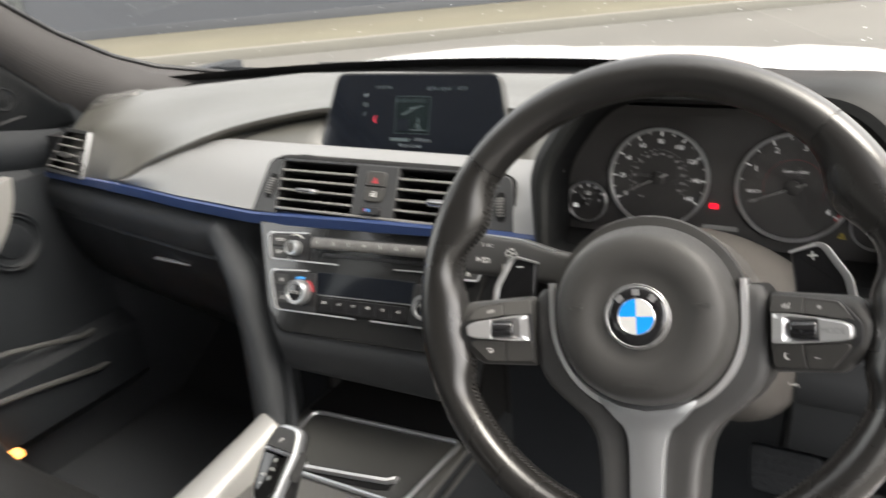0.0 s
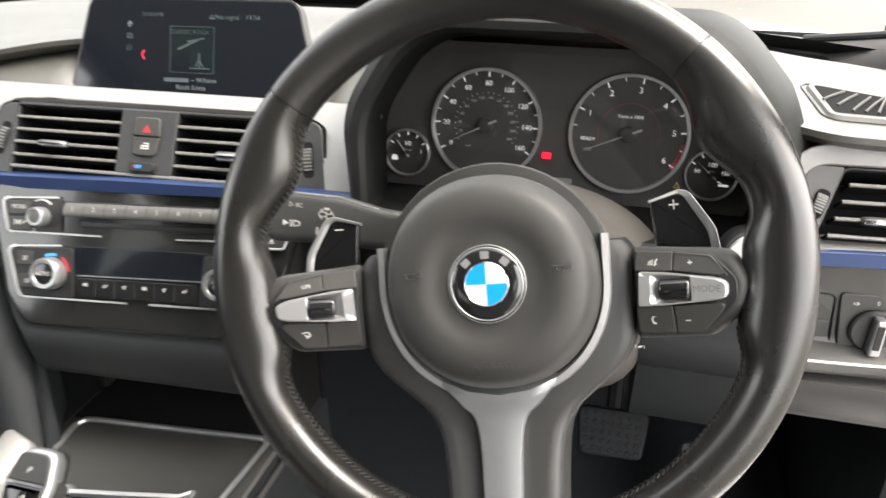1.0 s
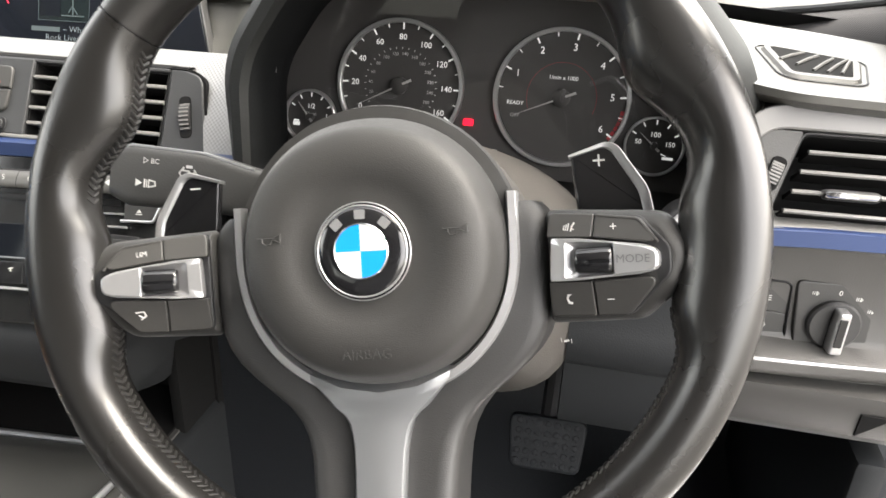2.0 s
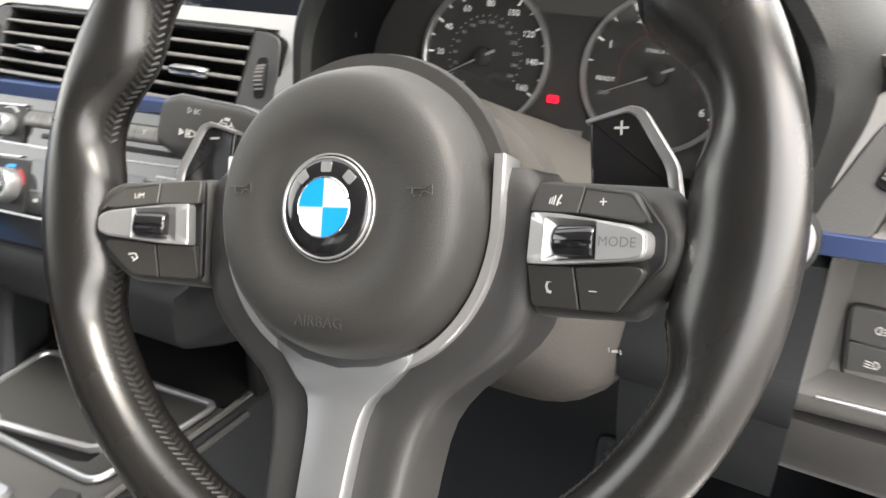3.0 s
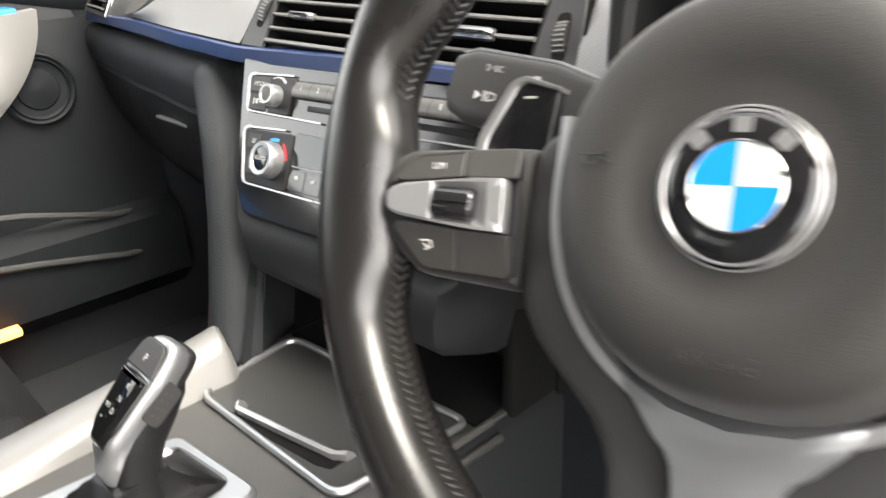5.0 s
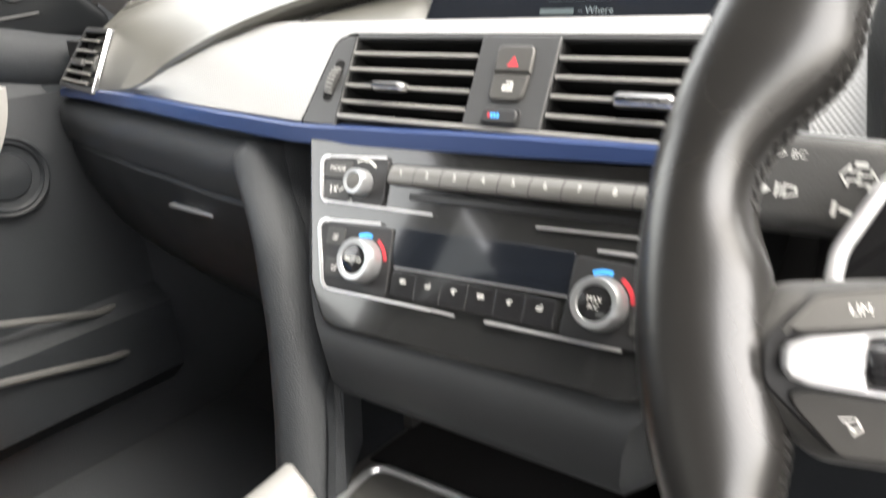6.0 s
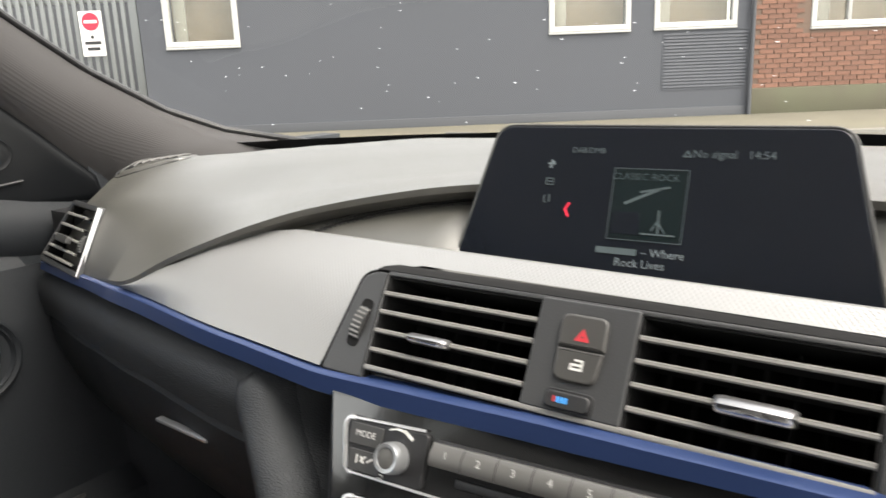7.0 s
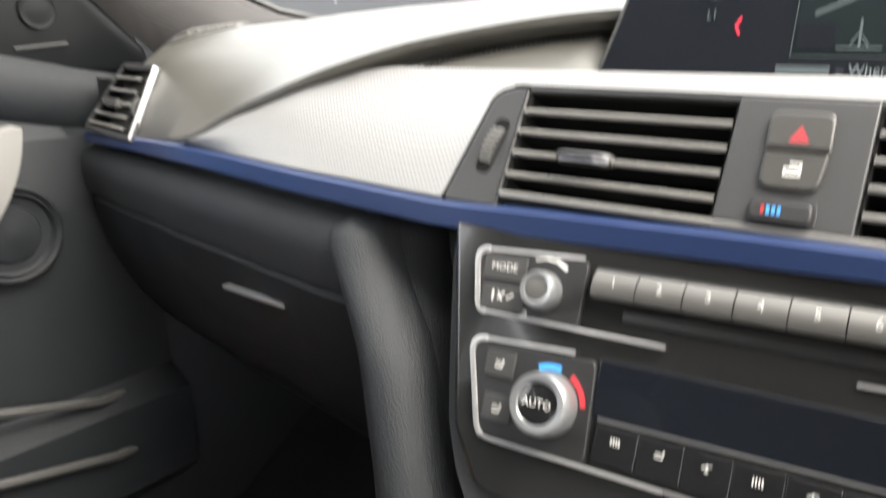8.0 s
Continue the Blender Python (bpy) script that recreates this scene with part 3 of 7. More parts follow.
def front_door(side):
    """Door lining: belt, panel, pocket, with a window over it."""
    d = thing("front_door", pose(0, 0, 0), "black front door lining with a silver grab handle", "car door")
    y0, y1 = -1.1, 0.10
    prof = [(0.80, 0.905), (0.745, 0.905), (0.725, 0.890), (0.712, 0.865), (0.716, 0.835), (0.722, 0.825), (0.705, 0.80), (0.70, 0.72), (0.70, 0.60), (0.695, 0.52), (0.66, 0.50),
            (0.655, 0.40), (0.70, 0.36), (0.80, 0.36)]
    rows = []
    for y in span(y0, y1, 16):
        dz = -0.035 * max(0, (y + 0.05)) / 0.15
        rows.append([(x * side, y, z + dz * (z > 0.8)) for x, z in prof])
    part("lining", loft(rows), DOOR_SKIN, d)
    glass = part("window_glass", box(0.735 * side - 0.002, 0.735 * side + 0.002, -0.95, -0.03, 0.90, 1.32), GLASS, d)
    glass.visible_shadow = False
    part("window_seal", box(0.735 * side - 0.012, 0.735 * side + 0.012, -1.0, -0.06, 0.898, 0.915, 0.003), PLASTIC_BLACK, d)
    part("window_post", tube([(0.73 * side, -0.050, 0.90), (0.715 * side, -0.085, 1.06), (0.69 * side, -0.30, 1.28)], 0.014, 8), PLASTIC_MID, d, "pale grey window channel")
    tri = [(-0.100, 0.868), (0.135, 0.858), (0.128, 0.886), (0.060, 0.952), (0.0, 1.008), (-0.060, 1.066), (-0.085, 1.06)]
    part("mirror_cover", loft([[(0.725 * side, y, z) for y, z in fillet(inset(tri, 0.006), 0.008)], [(0.729 * side, y, z) for y, z in fillet(tri, 0.008)], [(0.750 * side, y, z) for y, z in fillet(tri, 0.008)]]), MIRROR_COVER, d, "dark triangular mirror cover")
    return d


left_door = front_door(-1)
tw = part("tweeter", lathe([(0.019, 0), (0.019, 0.0015), (0.0175, 0.0025), (0.0160, 0.0018), (0.012, 0.0024), (0.0, 0.0030)], 32), MIRROR_COVER, left_door, "round black tweeter cover")
tw.matrix_basis = pose(-0.7245, 0.015, 0.925, 0, 90, 0)
# Thin raised bar stands in for a streak reflected in the cover.
part("cover_glint_bar", tube([(-0.7235, -0.012, 0.888), (-0.7225, 0.040, 0.893)], 0.0016, 8), PLASTIC_BLACK, tw)
bpy.data.objects["cover_glint_bar"].matrix_basis = tw.matrix_basis.inverted()
# curved silver grab handle with its woven face
rows = []
for s in span(0, 1, 16):
    y = -0.040 - 0.012 * s - 0.10 * s ** 2.2
    z = 0.818 - 0.16 * s
    w = 0.050 - 0.012 * s
    rows.append([(-0.665 - 0.01 * s, y, z), (-0.660 - 0.01 * s, y - w * 0.5, z - 0.002), (-0.665 - 0.01 * s, y - w, z - 0.004), (-0.69, y - w, z - 0.004), (-0.69, y, z)])
part("grab_handle", loft(rows), TRIM, left_door, "curved pale silver grab handle")
part("accent_strip", box(-0.706, -0.668, -0.9, -0.062, 0.795, 0.822, 0.004), mat("blue_accent", (0.03, 0.20, 0.62), 0.35, 0.2), left_door, "bright blue accent strip")
sp = part("speaker", lathe([(0.050, 0), (0.050, 0.008), (0.047, 0.010), (0.043, 0.007), (0.041, 0.010), (0.038, 0.006), (0.029, 0.005), (0.027, 0.008), (0.0, 0.012)], 40), DOOR_SKIN,
          left_door, "round black loudspeaker grille")
sp.matrix_basis = pose(-0.700, -0.054, 0.712, 0, 90, 0)
for z0, z1, x in ((0.548, 0.515, -0.672), (0.480, 0.455, -0.652)):
    part("pocket_edge", tube([(x, -0.30, z0 + 0.03), (x, -0.12, z0), (x, 0.0, z1), (x - 0.02, 0.05, z1 - 0.01)], 0.005, 8), PLASTIC, left_door)
part("courtesy_lamp", box(-0.648, -0.628, -0.24, -0.17, 0.395, 0.407, 0.003), AMBER, left_door, "small glowing amber lamp")

# ---- dashboard ----
dash = thing("dashboard", pose(0, 0, 0), "dark grained dashboard with a woven silver panel and a blue strip", "dashboard")
# x, front edge y and z, crest y and z
PADLINE = [(-0.66, 0.040, 0.806, 0.080, 0.868), (-0.56, 0.014, 0.811, 0.062, 0.884), (-0.46, 0.001, 0.817, 0.088, 0.888),
           (-0.394, 0.012, 0.849, 0.104, 0.893), (-0.325, 0.025, 0.874, 0.115, 0.902), (-0.284, 0.045, 0.889, 0.122, 0.908),
           (-0.235, 0.063, 0.900, 0.132, 0.913), (-0.184, 0.083, 0.909, 0.148, 0.918), (-0.139, 0.102, 0.914, 0.162, 0.920),
           (-0.05, 0.130, 0.916, 0.185, 0.922), (0.09, 0.130, 0.916, 0.185, 0.922), (0.19, 0.130, 0.915, 0.185, 0.922), (0.23, 0.15, 0.916, 0.20, 0.922),
           (0.30, 0.15, 0.916, 0.20, 0.922), (0.46, 0.15, 0.914, 0.20, 0.922), (0.515, 0.05, 0.898, 0.10, 0.910), (0.56, 0.018, 0.893, 0.05, 0.8975), (0.66, 0.022, 0.890, 0.055, 0.894),
           (0.71, 0.03, 0.885, 0.09, 0.892)]

# the pad's high line behind the crest, y and z; the defroster channel lies beyond it
PADBACK = [(-0.66, 0.150, 0.905), (-0.54, 0.185, 0.914), (-0.45, 0.195, 0.922), (-0.40, 0.205, 0.926), (-0.29, 0.235, 0.933), (-0.15, 0.245, 0.935), (0.10, 0.250, 0.935), (0.30, 0.300, 0.928), (0.42, 0.310, 0.922), (0.60, 0.222, 0.9094), (0.71, 0.190, 0.902)]


def padline(x):
    """The pad's line at x, smoothed over a few centimetres."""
    k = [lerp_table(min(0.71, max(-0.66, x + d)), PADLINE) for d in (-0.024, -0.016, -0.008, 0.0, 0.008, 0.016, 0.024)]
    return tuple(sum(v) / 7 for v in zip(*k))


def pad_row(x):
    """Section of the upper pad at x, from its front lip over the crest to the windscreen."""
    ey, ez, cy, cz = padline(x)
    yc, zt = lerp_table(x, PADBACK)
    return [(x, ey + 0.035, ez - 0.012), (x, ey + 0.008, ez - 0.008), (x, ey, ez - 0.002), (x, ey, ez + 0.003), (x, ey + (cy - ey) * 0.35, ez + (cz - ez) * 0.50),
            (x, ey + (cy - ey) * 0.68, ez + (cz - ez) * 0.84), (x, cy, cz), (x, cy + 0.4 * (yc - cy), cz + (zt - cz) * 0.55), (x, cy + 0.75 * (yc - cy), cz + (zt - cz) * 0.90),
            (x, yc, zt), (x, yc + 0.016, zt - 0.0012), (x, yc + 0.028, zt - 0.006), (x, yc + 0.034, zt - 0.014), (x, yc + 0.036, zt - 0.035)]


def pad_z(x, y):
    ring = pad_row(x)[3:]
    for p, q in zip(ring, ring[1:]):
        if p[1] <= y <= q[1]:
            return p[2] + (q[2] - p[2]) * (y - p[1]) / max(1e-6, q[1] - p[1])
    return ring[-1][2]


rows = [pad_row(-0.655 + i * 0.00975) for i in range(141)]
part("upper_pad", loft(rows, closed=False, caps=False), PAD, dash, "grained grey upper pad")
rows = []
for x in span(-0.66, 0.71, 40):
    yc, zt = lerp_table(x, PADBACK)
    rows.append([(x, yc + 0.025, zt - 0.026), (x, yc + 0.06, zt - 0.030), (x, max(yc + 0.07, ws_y(x) - 0.03), 0.902 - 0.03 * x * x), (x, max(yc + 0.08, ws_y(x) + 0.006), 0.9125 - 0.03 * x * x)])
part("defroster_channel", loft(rows, closed=False, caps=False), PLASTIC_BLACK, dash, "black channel along the windscreen's foot")

# recessed lower pad between the silver panel and the upper pad
rows = []
for x in span(-0.40, 0.20, 61):
    ey, ez, cy, cz = padline(x)
    flat = lerp_table(x, [(-0.150, 0.0), (-0.115, 1.0), (0.140, 1.0), (0.165, 0.0)])[0]
    ring = [(x, 0.046, 0.864), (x, 0.056, 0.8745), (x, max(0.06, ey * 0.55 + 0.03), 0.8745 + (ez - 0.8745) * 0.35), (x, ey + 0.02, ez - 0.008), (x, ey + 0.05, ez - 0.004)]
    low = [(x, 0.046, 0.860), (x, 0.056, 0.862), (x, 0.098, 0.863), (x, 0.124, 0.884), (x, 0.138, 0.9135)]
    rise = [(x, 0.046, 0.862), (x, 0.058, 0.870), (x, 0.082, 0.874), (x, 0.110, 0.890), (x, 0.134, 0.9135)]
    up = lerp_table(x, [(0.132, 0.0), (0.150, 1.0)])[0]
    rows.append([Vector(a).lerp(Vector(b), flat).lerp(Vector(c), up) for a, b, c in zip(ring, low, rise)])
part("lower_pad", loft(rows, closed=False, caps=False), PAD, dash, "stitched grey lower pad")
SEAM = [(-0.262, 0.0480, 0.8765), (-0.250, 0.0605, 0.8822), (-0.239, 0.0690, 0.8860), (-0.2208, 0.0800, 0.8906), (-0.2087, 0.0868, 0.8936), (-0.178, 0.1000, 0.8988), (-0.149, 0.1115, 0.9020), (-0.130, 0.1165, 0.9030)]
SEAM = [lerp_table(x, SEAM) for x in span(-0.262, -0.130, 90)]
SEAM = [(x, y, z) for x, (y, z) in zip(span(-0.262, -0.130, 90), SEAM)]
part("seam", tube(SEAM, 0.0009, 6), SHADE_BLACK, dash, "dark sewn seam")
bm = bmesh.new()
for off in ((0, 0.0036, 0.0022), (0, -0.0036, -0.0014)):
    for i in range(0, 88, 2):
        p, q = Vector(SEAM[i]) + Vector(off), Vector(SEAM[i + 1]).lerp(Vector(SEAM[i + 2]), 0.3) + Vector(off)
        tube([p, q], 0.0005, 5, bm=bm)
tagged(part("stitches", bm, PLASTIC_BLACK, dash, "small stitches beside the seam"), kind="stuff")


def strip_y(x):
    return lerp_table(x, [(-0.70, 0.034), (-0.56, 0.012), (-0.46, -0.003), (-0.28, -0.024), (-0.17, -0.032), (0.0, -0.024), (0.2, -0.016), (0.53, -0.018), (0.75, 0.0)])[0]


def silver_top(x):
    return lerp_table(x, [(-0.462, 0.0, 0.8165), (-0.395, 0.012, 0.844), (-0.339, 0.030, 0.868), (-0.30, 0.043, 0.8775), (-0.27, 0.047, 0.8805), (0.21, 0.047, 0.884)])


def silver_foot(x):
    """How far down the silver panel reaches at x: it stops above the air vents. 0 is the strip, 1 the top."""
    a = lerp_table(x, [(-0.172, 0.0), (-0.166, 0.35), (-0.158, 0.66), (-0.150, 0.79), (-0.136, 0.845), (0.136, 0.845), (0.150, 0.79), (0.158, 0.66), (0.168, 0.35), (0.176, 0.0)])[0]
    return a


xs = sorted(set([round(v, 4) for v in span(-0.462, 0.206, 72)] + [-0.172, -0.169, -0.166, -0.162, -0.158, -0.154, -0.150, -0.145, 0.145, 0.150, 0.154, 0.158, 0.162, 0.165, 0.168, 0.172, 0.176]))
rows = []
for x in xs:
    ty, tz = silver_top(x)
    by, bz = strip_y(x) + 0.003, 0.8165
    f = silver_foot(x)
    ring = []
    for s in span(f, 1, 7):
        bow = 0.005 * math.sin(math.pi * s)
        ring.append((x, by + (ty - by) * s - bow * 0.75, bz + (tz - bz) * s + bow * 0.55))
    ring += [(x, ty + 0.004, tz - 0.0005), (x, ty + 0.006, tz - 0.005), (x, ty + 0.006, tz - 0.012)]
    rows.append(ring)
part("silver_panel", loft(rows, closed=False, caps=False), SILVER, dash, "woven silver decorative panel")


def blue_strip(a, b, n, back=0.012):
    rows = []
    for x in span(a, b, n):
        y = strip_y(x)
        z = lerp_table(x, [(-0.69, 0.800), (-0.56, 0.806), (-0.46, 0.8085), (-0.17, 0.8080), (-0.087, 0.8110), (0.0, 0.8142), (0.035, 0.8155), (0.08, 0.8172), (0.13, 0.8188), (0.2, 0.8196), (0.53, 0.8113), (0.60, 0.8140), (0.75, 0.8145)])[0]
        h = lerp_table(x, [(-0.69, 0.0045), (-0.46, 0.0068), (-0.17, 0.0066), (0.0, 0.0060), (0.08, 0.0049), (0.13, 0.0039), (0.22, 0.0038), (0.53, 0.0058), (0.75, 0.0058)])[0]
        rows.append([(x, y + back, z + h), (x, y - 0.001, z + h), (x, y - 0.0025, z + h * 0.86), (x, y - 0.0035, z), (x, y - 0.0045, z - h * 0.84), (x, y - 0.003, z - h), (x, y + back, z - h)])
    return loft(rows)


part("blue_strip", blue_strip(-0.69, 0.206, 60), BLUE, dash, "blue anodised strip")
part("blue_strip", blue_strip(0.527, 0.74, 14, 0.002), BLUE, dash, "blue anodised strip")
rows = []
for x in span(0.530, 0.735, 14):
    y, z = strip_y(x), lerp_table(x, [(0.53, 0.8166), (0.60, 0.8192), (0.75, 0.8198)])[0]
    rows.append([(x, y + 0.002, z - 0.008), (x, y + 0.002, z), (x, y + 0.004, z + 0.0012), (x, y + 0.026, z + 0.0022), (x, y + 0.026, z - 0.008)])
part("vent_ledge", loft(rows), SLAT, dash, "pale grey ledge under the vent")

# passenger knee panel under the strip
rows = []
for x in span(-0.70, -0.243, 28):
    y = strip_y(x)
    rows.append([(x, y + 0.03, 0.806), (x, y + 0.016, 0.800), (x, y + 0.012, 0.793), (x, y + 0.001, 0.789), (x, y - 0.006, 0.780), (x, y - 0.008, 0.765), (x, y - 0.004, 0.742)])
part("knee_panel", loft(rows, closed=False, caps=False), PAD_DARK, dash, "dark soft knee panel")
# dark core behind the panels
bm = box(-0.70, 0.17, 0.055, 0.40, 0.66, 0.858)
box(0.54, 0.72, 0.10, 0.40, 0.66, 0.862, bm=bm)
box(0.17, 0.54, 0.11, 0.40, 0.66, 0.862, bm=bm)
part("core", bm, PLASTIC_BLACK, dash)
part("end_filler", box(0.530, 0.56, 0.050, 0.10, 0.80, 0.886, 0.004), PAD_DARK, dash)

glove = thing("glove_box", pose(0, 0, 0), "black glove box with a slim silver pull", "glove box")
rows = []
for x in span(-0.685, -0.235, 24):
    y = strip_y(x)
    rows.append([(x, y + 0.03, 0.7425), (x, y - 0.002, 0.740), (x, y - 0.0045, 0.736), (x, y - 0.002, 0.715), (x, y + 0.004, 0.690), (x, y + 0.016, 0.660), (x, y + 0.034, 0.625), (x, y + 0.060, 0.590), (x, y + 0.11, 0.570), (x, y + 0.28, 0.56)])
part("lid", loft(rows, closed=False, caps=False), DOOR_SKIN, glove)
pull = part("pull", box(-0.392, -0.320, -0.024, -0.017, 0.7135, 0.7168, 0.0012), SPOKE, glove, "slim silver pull")


def fin_row(s):
    x0, x1, y, z = lerp_table(s, [(0, -0.250, -0.232, -0.020, 0.795), (0.03, -0.259, -0.224, -0.031, 0.792), (0.08, -0.261, -0.216, -0.037, 0.784), (0.15, -0.252, -0.207, -0.042, 0.773), (0.25, -0.230, -0.190, -0.053, 0.755), (0.4, -0.204, -0.162, -0.067, 0.727),
                                  (0.65, -0.173, -0.130, -0.088, 0.665), (0.85, -0.150, -0.104, -0.110, 0.605), (1.0, -0.135, -0.088, -0.128, 0.555)])
    x0, x1 = x0 - 0.006 * min(1.0, s / 0.15), x1 - 0.007 * min(1.0, s / 0.15)
    return x0, x1, y, z


def fin_ring(s):
    """The fin's section with soft shoulders, its line smoothed along s."""
    k = [fin_row(min(1, max(0, s + d))) for d in (-0.045, -0.03, -0.015, 0, 0.015, 0.03, 0.045)]
    x0, x1, y, z = (sum(v) / 7 for v in zip(*k))
    m = (x0 + x1) / 2
    return [(x0 - 0.002, y + 0.10, z - 0.015), (x0 - 0.001, y + 0.022, z - 0.008), (x0 + 0.001, y + 0.010, z - 0.004), (x0 + 0.006, y + 0.003, z - 0.001), (x0 + 0.013, y - 0.001, z), (m, y - 0.003, z + 0.001),
            (x1 - 0.012, y - 0.002, z + 0.001), (x1 - 0.005, y + 0.002, z + 0.001), (x1, y + 0.009, z + 0.002), (x1 + 0.002, y + 0.022, z + 0.002), (x1 + 0.003, y + 0.034, z)]


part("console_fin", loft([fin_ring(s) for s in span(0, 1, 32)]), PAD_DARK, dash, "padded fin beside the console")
# sunk cheek between the fin and the centre stack
rows = []
for s in [-0.05] + span(0.0, 1.0, 22):
    x0, x1, y, z = fin_row(s)
    x1, y, z = (-0.236, -0.018, 0.806) if s < 0 else (x1, y, z)
    xl = -0.008 - lerp_table(z, [(0.56, 0.110), (0.65, 0.110), (0.69, 0.115), (0.70, 0.124), (0.72, 0.135), (0.745, 0.142), (0.79, 0.152), (0.83, 0.156)])[0]
    yl = -0.040 + 0.462 * (z - 0.742)
    xl = max(xl, x1 + 0.004)
    rows.append([(x1 - 0.004, y + 0.010, z), (x1 + 0.002, y + 0.024, z), (x1 + 0.4 * (xl - x1), max(y, yl) + 0.030, z), (xl - 0.002, yl + 0.022, z), (xl + 0.004, yl + 0.008, z)])
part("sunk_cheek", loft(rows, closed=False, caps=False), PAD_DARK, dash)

# ---- air vents ----


def thumbwheel(parent, x, y, h, turn=0.0, z=0.0):
    w = part("thumbwheel", lathe([(h, -0.004), (h, -0.002), (h * 1.02, 0.0), (h, 0.002), (h, 0.004)], 36), BUTTON, parent)
    # Black plate, coloured as the shade of the wheel's slot.
    part("wheel_slot", prism(rect(0.0095, h * 1.75, 0.004, 0, 0), -0.001, 0.0004, 0.0002), SHADE_BLACK, parent).matrix_basis = pose(x, y, z, 0, 0, turn)
    w.matrix_basis = pose(x, y, z - h * 0.80, 0, 0, turn) @ pose(0, 0, 0, 0, 90, 0)
    bm = bmesh.new()
    for i in range(9):
        a = radians(-40 + i * 10)
        box(-0.0035, 0.0035, h * math.sin(a) - 0.0006, h * math.sin(a) + 0.0006, h * math.cos(a) - 0.001, h * math.cos(a) + 0.0007, bm=bm)
    r = part("ribs", bm, SLAT, w)
    r.matrix_basis = pose(0, 0, 0, 0, -90, 0)
    return w


def slats(parent, edge_l, edge_r, ys, depth=0.018, mat_=None):
    """Horizontal blades; edge_l and edge_r give the ends at a height."""
    for y in ys:
        a, b = edge_l(y), edge_r(y)
        # Blades take the recess black for shade; only the nose keeps the slat's colour.
        blade = part("slat", loft([[(x, y + 0.0012, -0.0008), (x, y - 0.0012, -0.0008), (x, y - 0.0022, -depth), (x, y + 0.0008, -depth)] for x in (a, b)]), SHADE_BLACK, parent)
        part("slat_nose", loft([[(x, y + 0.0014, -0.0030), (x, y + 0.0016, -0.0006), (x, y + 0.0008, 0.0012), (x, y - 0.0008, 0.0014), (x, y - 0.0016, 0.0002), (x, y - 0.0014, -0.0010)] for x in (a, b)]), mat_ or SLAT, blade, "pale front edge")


CENTRE = panel(0, -0.003, 0.846, 30, 2.9)


def vent_tab(parent, tx, ty, w, k):
    """A wedge that slides along a slat: grey upper slope and a bright lip."""
    def bar(prof):
        return loft([[(tx + x, ty + k * y * (0.6 + 0.4 * f), f * z) for y, z in prof] for x, f in ((-w, 0.45), (-w + 0.0015, 0.80), (-w + 0.004, 1.0), (w - 0.004, 1.0), (w - 0.0015, 0.80), (w, 0.45))])
    tab = part("tab", bar([(0.0040, 0.0), (0.0036, 0.0030), (0.0012, 0.0072), (-0.0012, 0.0086), (-0.0044, 0.0060), (-0.0052, 0.0020), (-0.0050, 0.0)]), BRUSHED, parent, "grey wedge-shaped vent tab")
    part("tab_lip", bar([(-0.0008, 0.0080), (-0.0010, 0.0092), (-0.0030, 0.0082), (-0.0048, 0.0062), (-0.0050, 0.0050), (-0.0030, 0.0060)]), CHROME, tab, "bright silver lip")


vent = thing("centre_air_vents", CENTRE, "pair of black slatted air vents in the dashboard's middle", "air vent")
for sgn, x0, x1 in ((-1, -0.137, -0.0285), (1, 0.0275, 0.137)):
    cav = [(x0, -0.0305), (x1, -0.0305), (x1, 0.0305), (x0, 0.0305)]
    # Cavity and vanes are coloured black in place of the shade inside.
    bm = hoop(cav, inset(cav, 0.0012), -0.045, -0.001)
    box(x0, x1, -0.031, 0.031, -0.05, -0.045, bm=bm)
    part("cavity", bm, SHADE_BLACK, vent, smooth=False)
    slats(vent, lambda y, a=x0: a + 0.001, lambda y, b=x1: b - 0.001, (0.0192, 0.0074, -0.0046, -0.0166))
    for i in range(7):
        xv = x0 + (x1 - x0) * (i + 0.5) / 7
        part("vane", box(xv - 0.0008, xv + 0.0008, -0.029, 0.029, -0.044, -0.032), SHADE_BLACK, vent)
    tx = -0.0945 if sgn < 0 else 0.0868
    vent_tab(vent, tx, -0.0043, *((0.0145, 0.7) if sgn < 0 else (0.0180, 1.0)))
# surround: end cheeks, upper lip and bright foot rail
for pts in ([(-0.1715, -0.0355), (-0.1372, -0.0355), (-0.1372, 0.0325), (-0.146, 0.0325), (-0.157, 0.0285)], [(0.1755, -0.0355), (0.163, 0.0295), (0.148, 0.0335), (0.1372, 0.0335), (0.1372, -0.0355)]):
    part("cheek", prism(fillet(pts, [0.003, 0.001, 0.001, 0.012, 0.014] if pts[0][0] < 0 else [0.003, 0.014, 0.012, 0.001, 0.001]), -0.03, 0.0, 0.0015), VENT_DARK, vent)
    part("shadow_gap", prism(inset(fillet(pts, [0.003, 0.001, 0.001, 0.012, 0.014] if pts[0][0] < 0 else [0.003, 0.014, 0.012, 0.001, 0.001]), -0.0020), -0.03, -0.0012), SHADE_BLACK, vent)
part("upper_lip", box(-0.1372, 0.1372, 0.0306, 0.0335, -0.03, 0.0005, 0.0008), VENT_DARK, vent)
part("top_bridge", loft([[(x, 0.0300, -0.004), (x, 0.0338, 0.0002), (x, 0.0375, -0.006), (x, 0.0425, -0.020), (x, 0.0425, -0.030)] for x in span(-0.147, 0.150, 12)], closed=False, caps=False), SHADE_BLACK, vent)
part("foot_rail", box(-0.1368, 0.1368, -0.0295, -0.0262, -0.02, 0.0018, 0.0010), SLAT, vent, "pale grey foot rail")
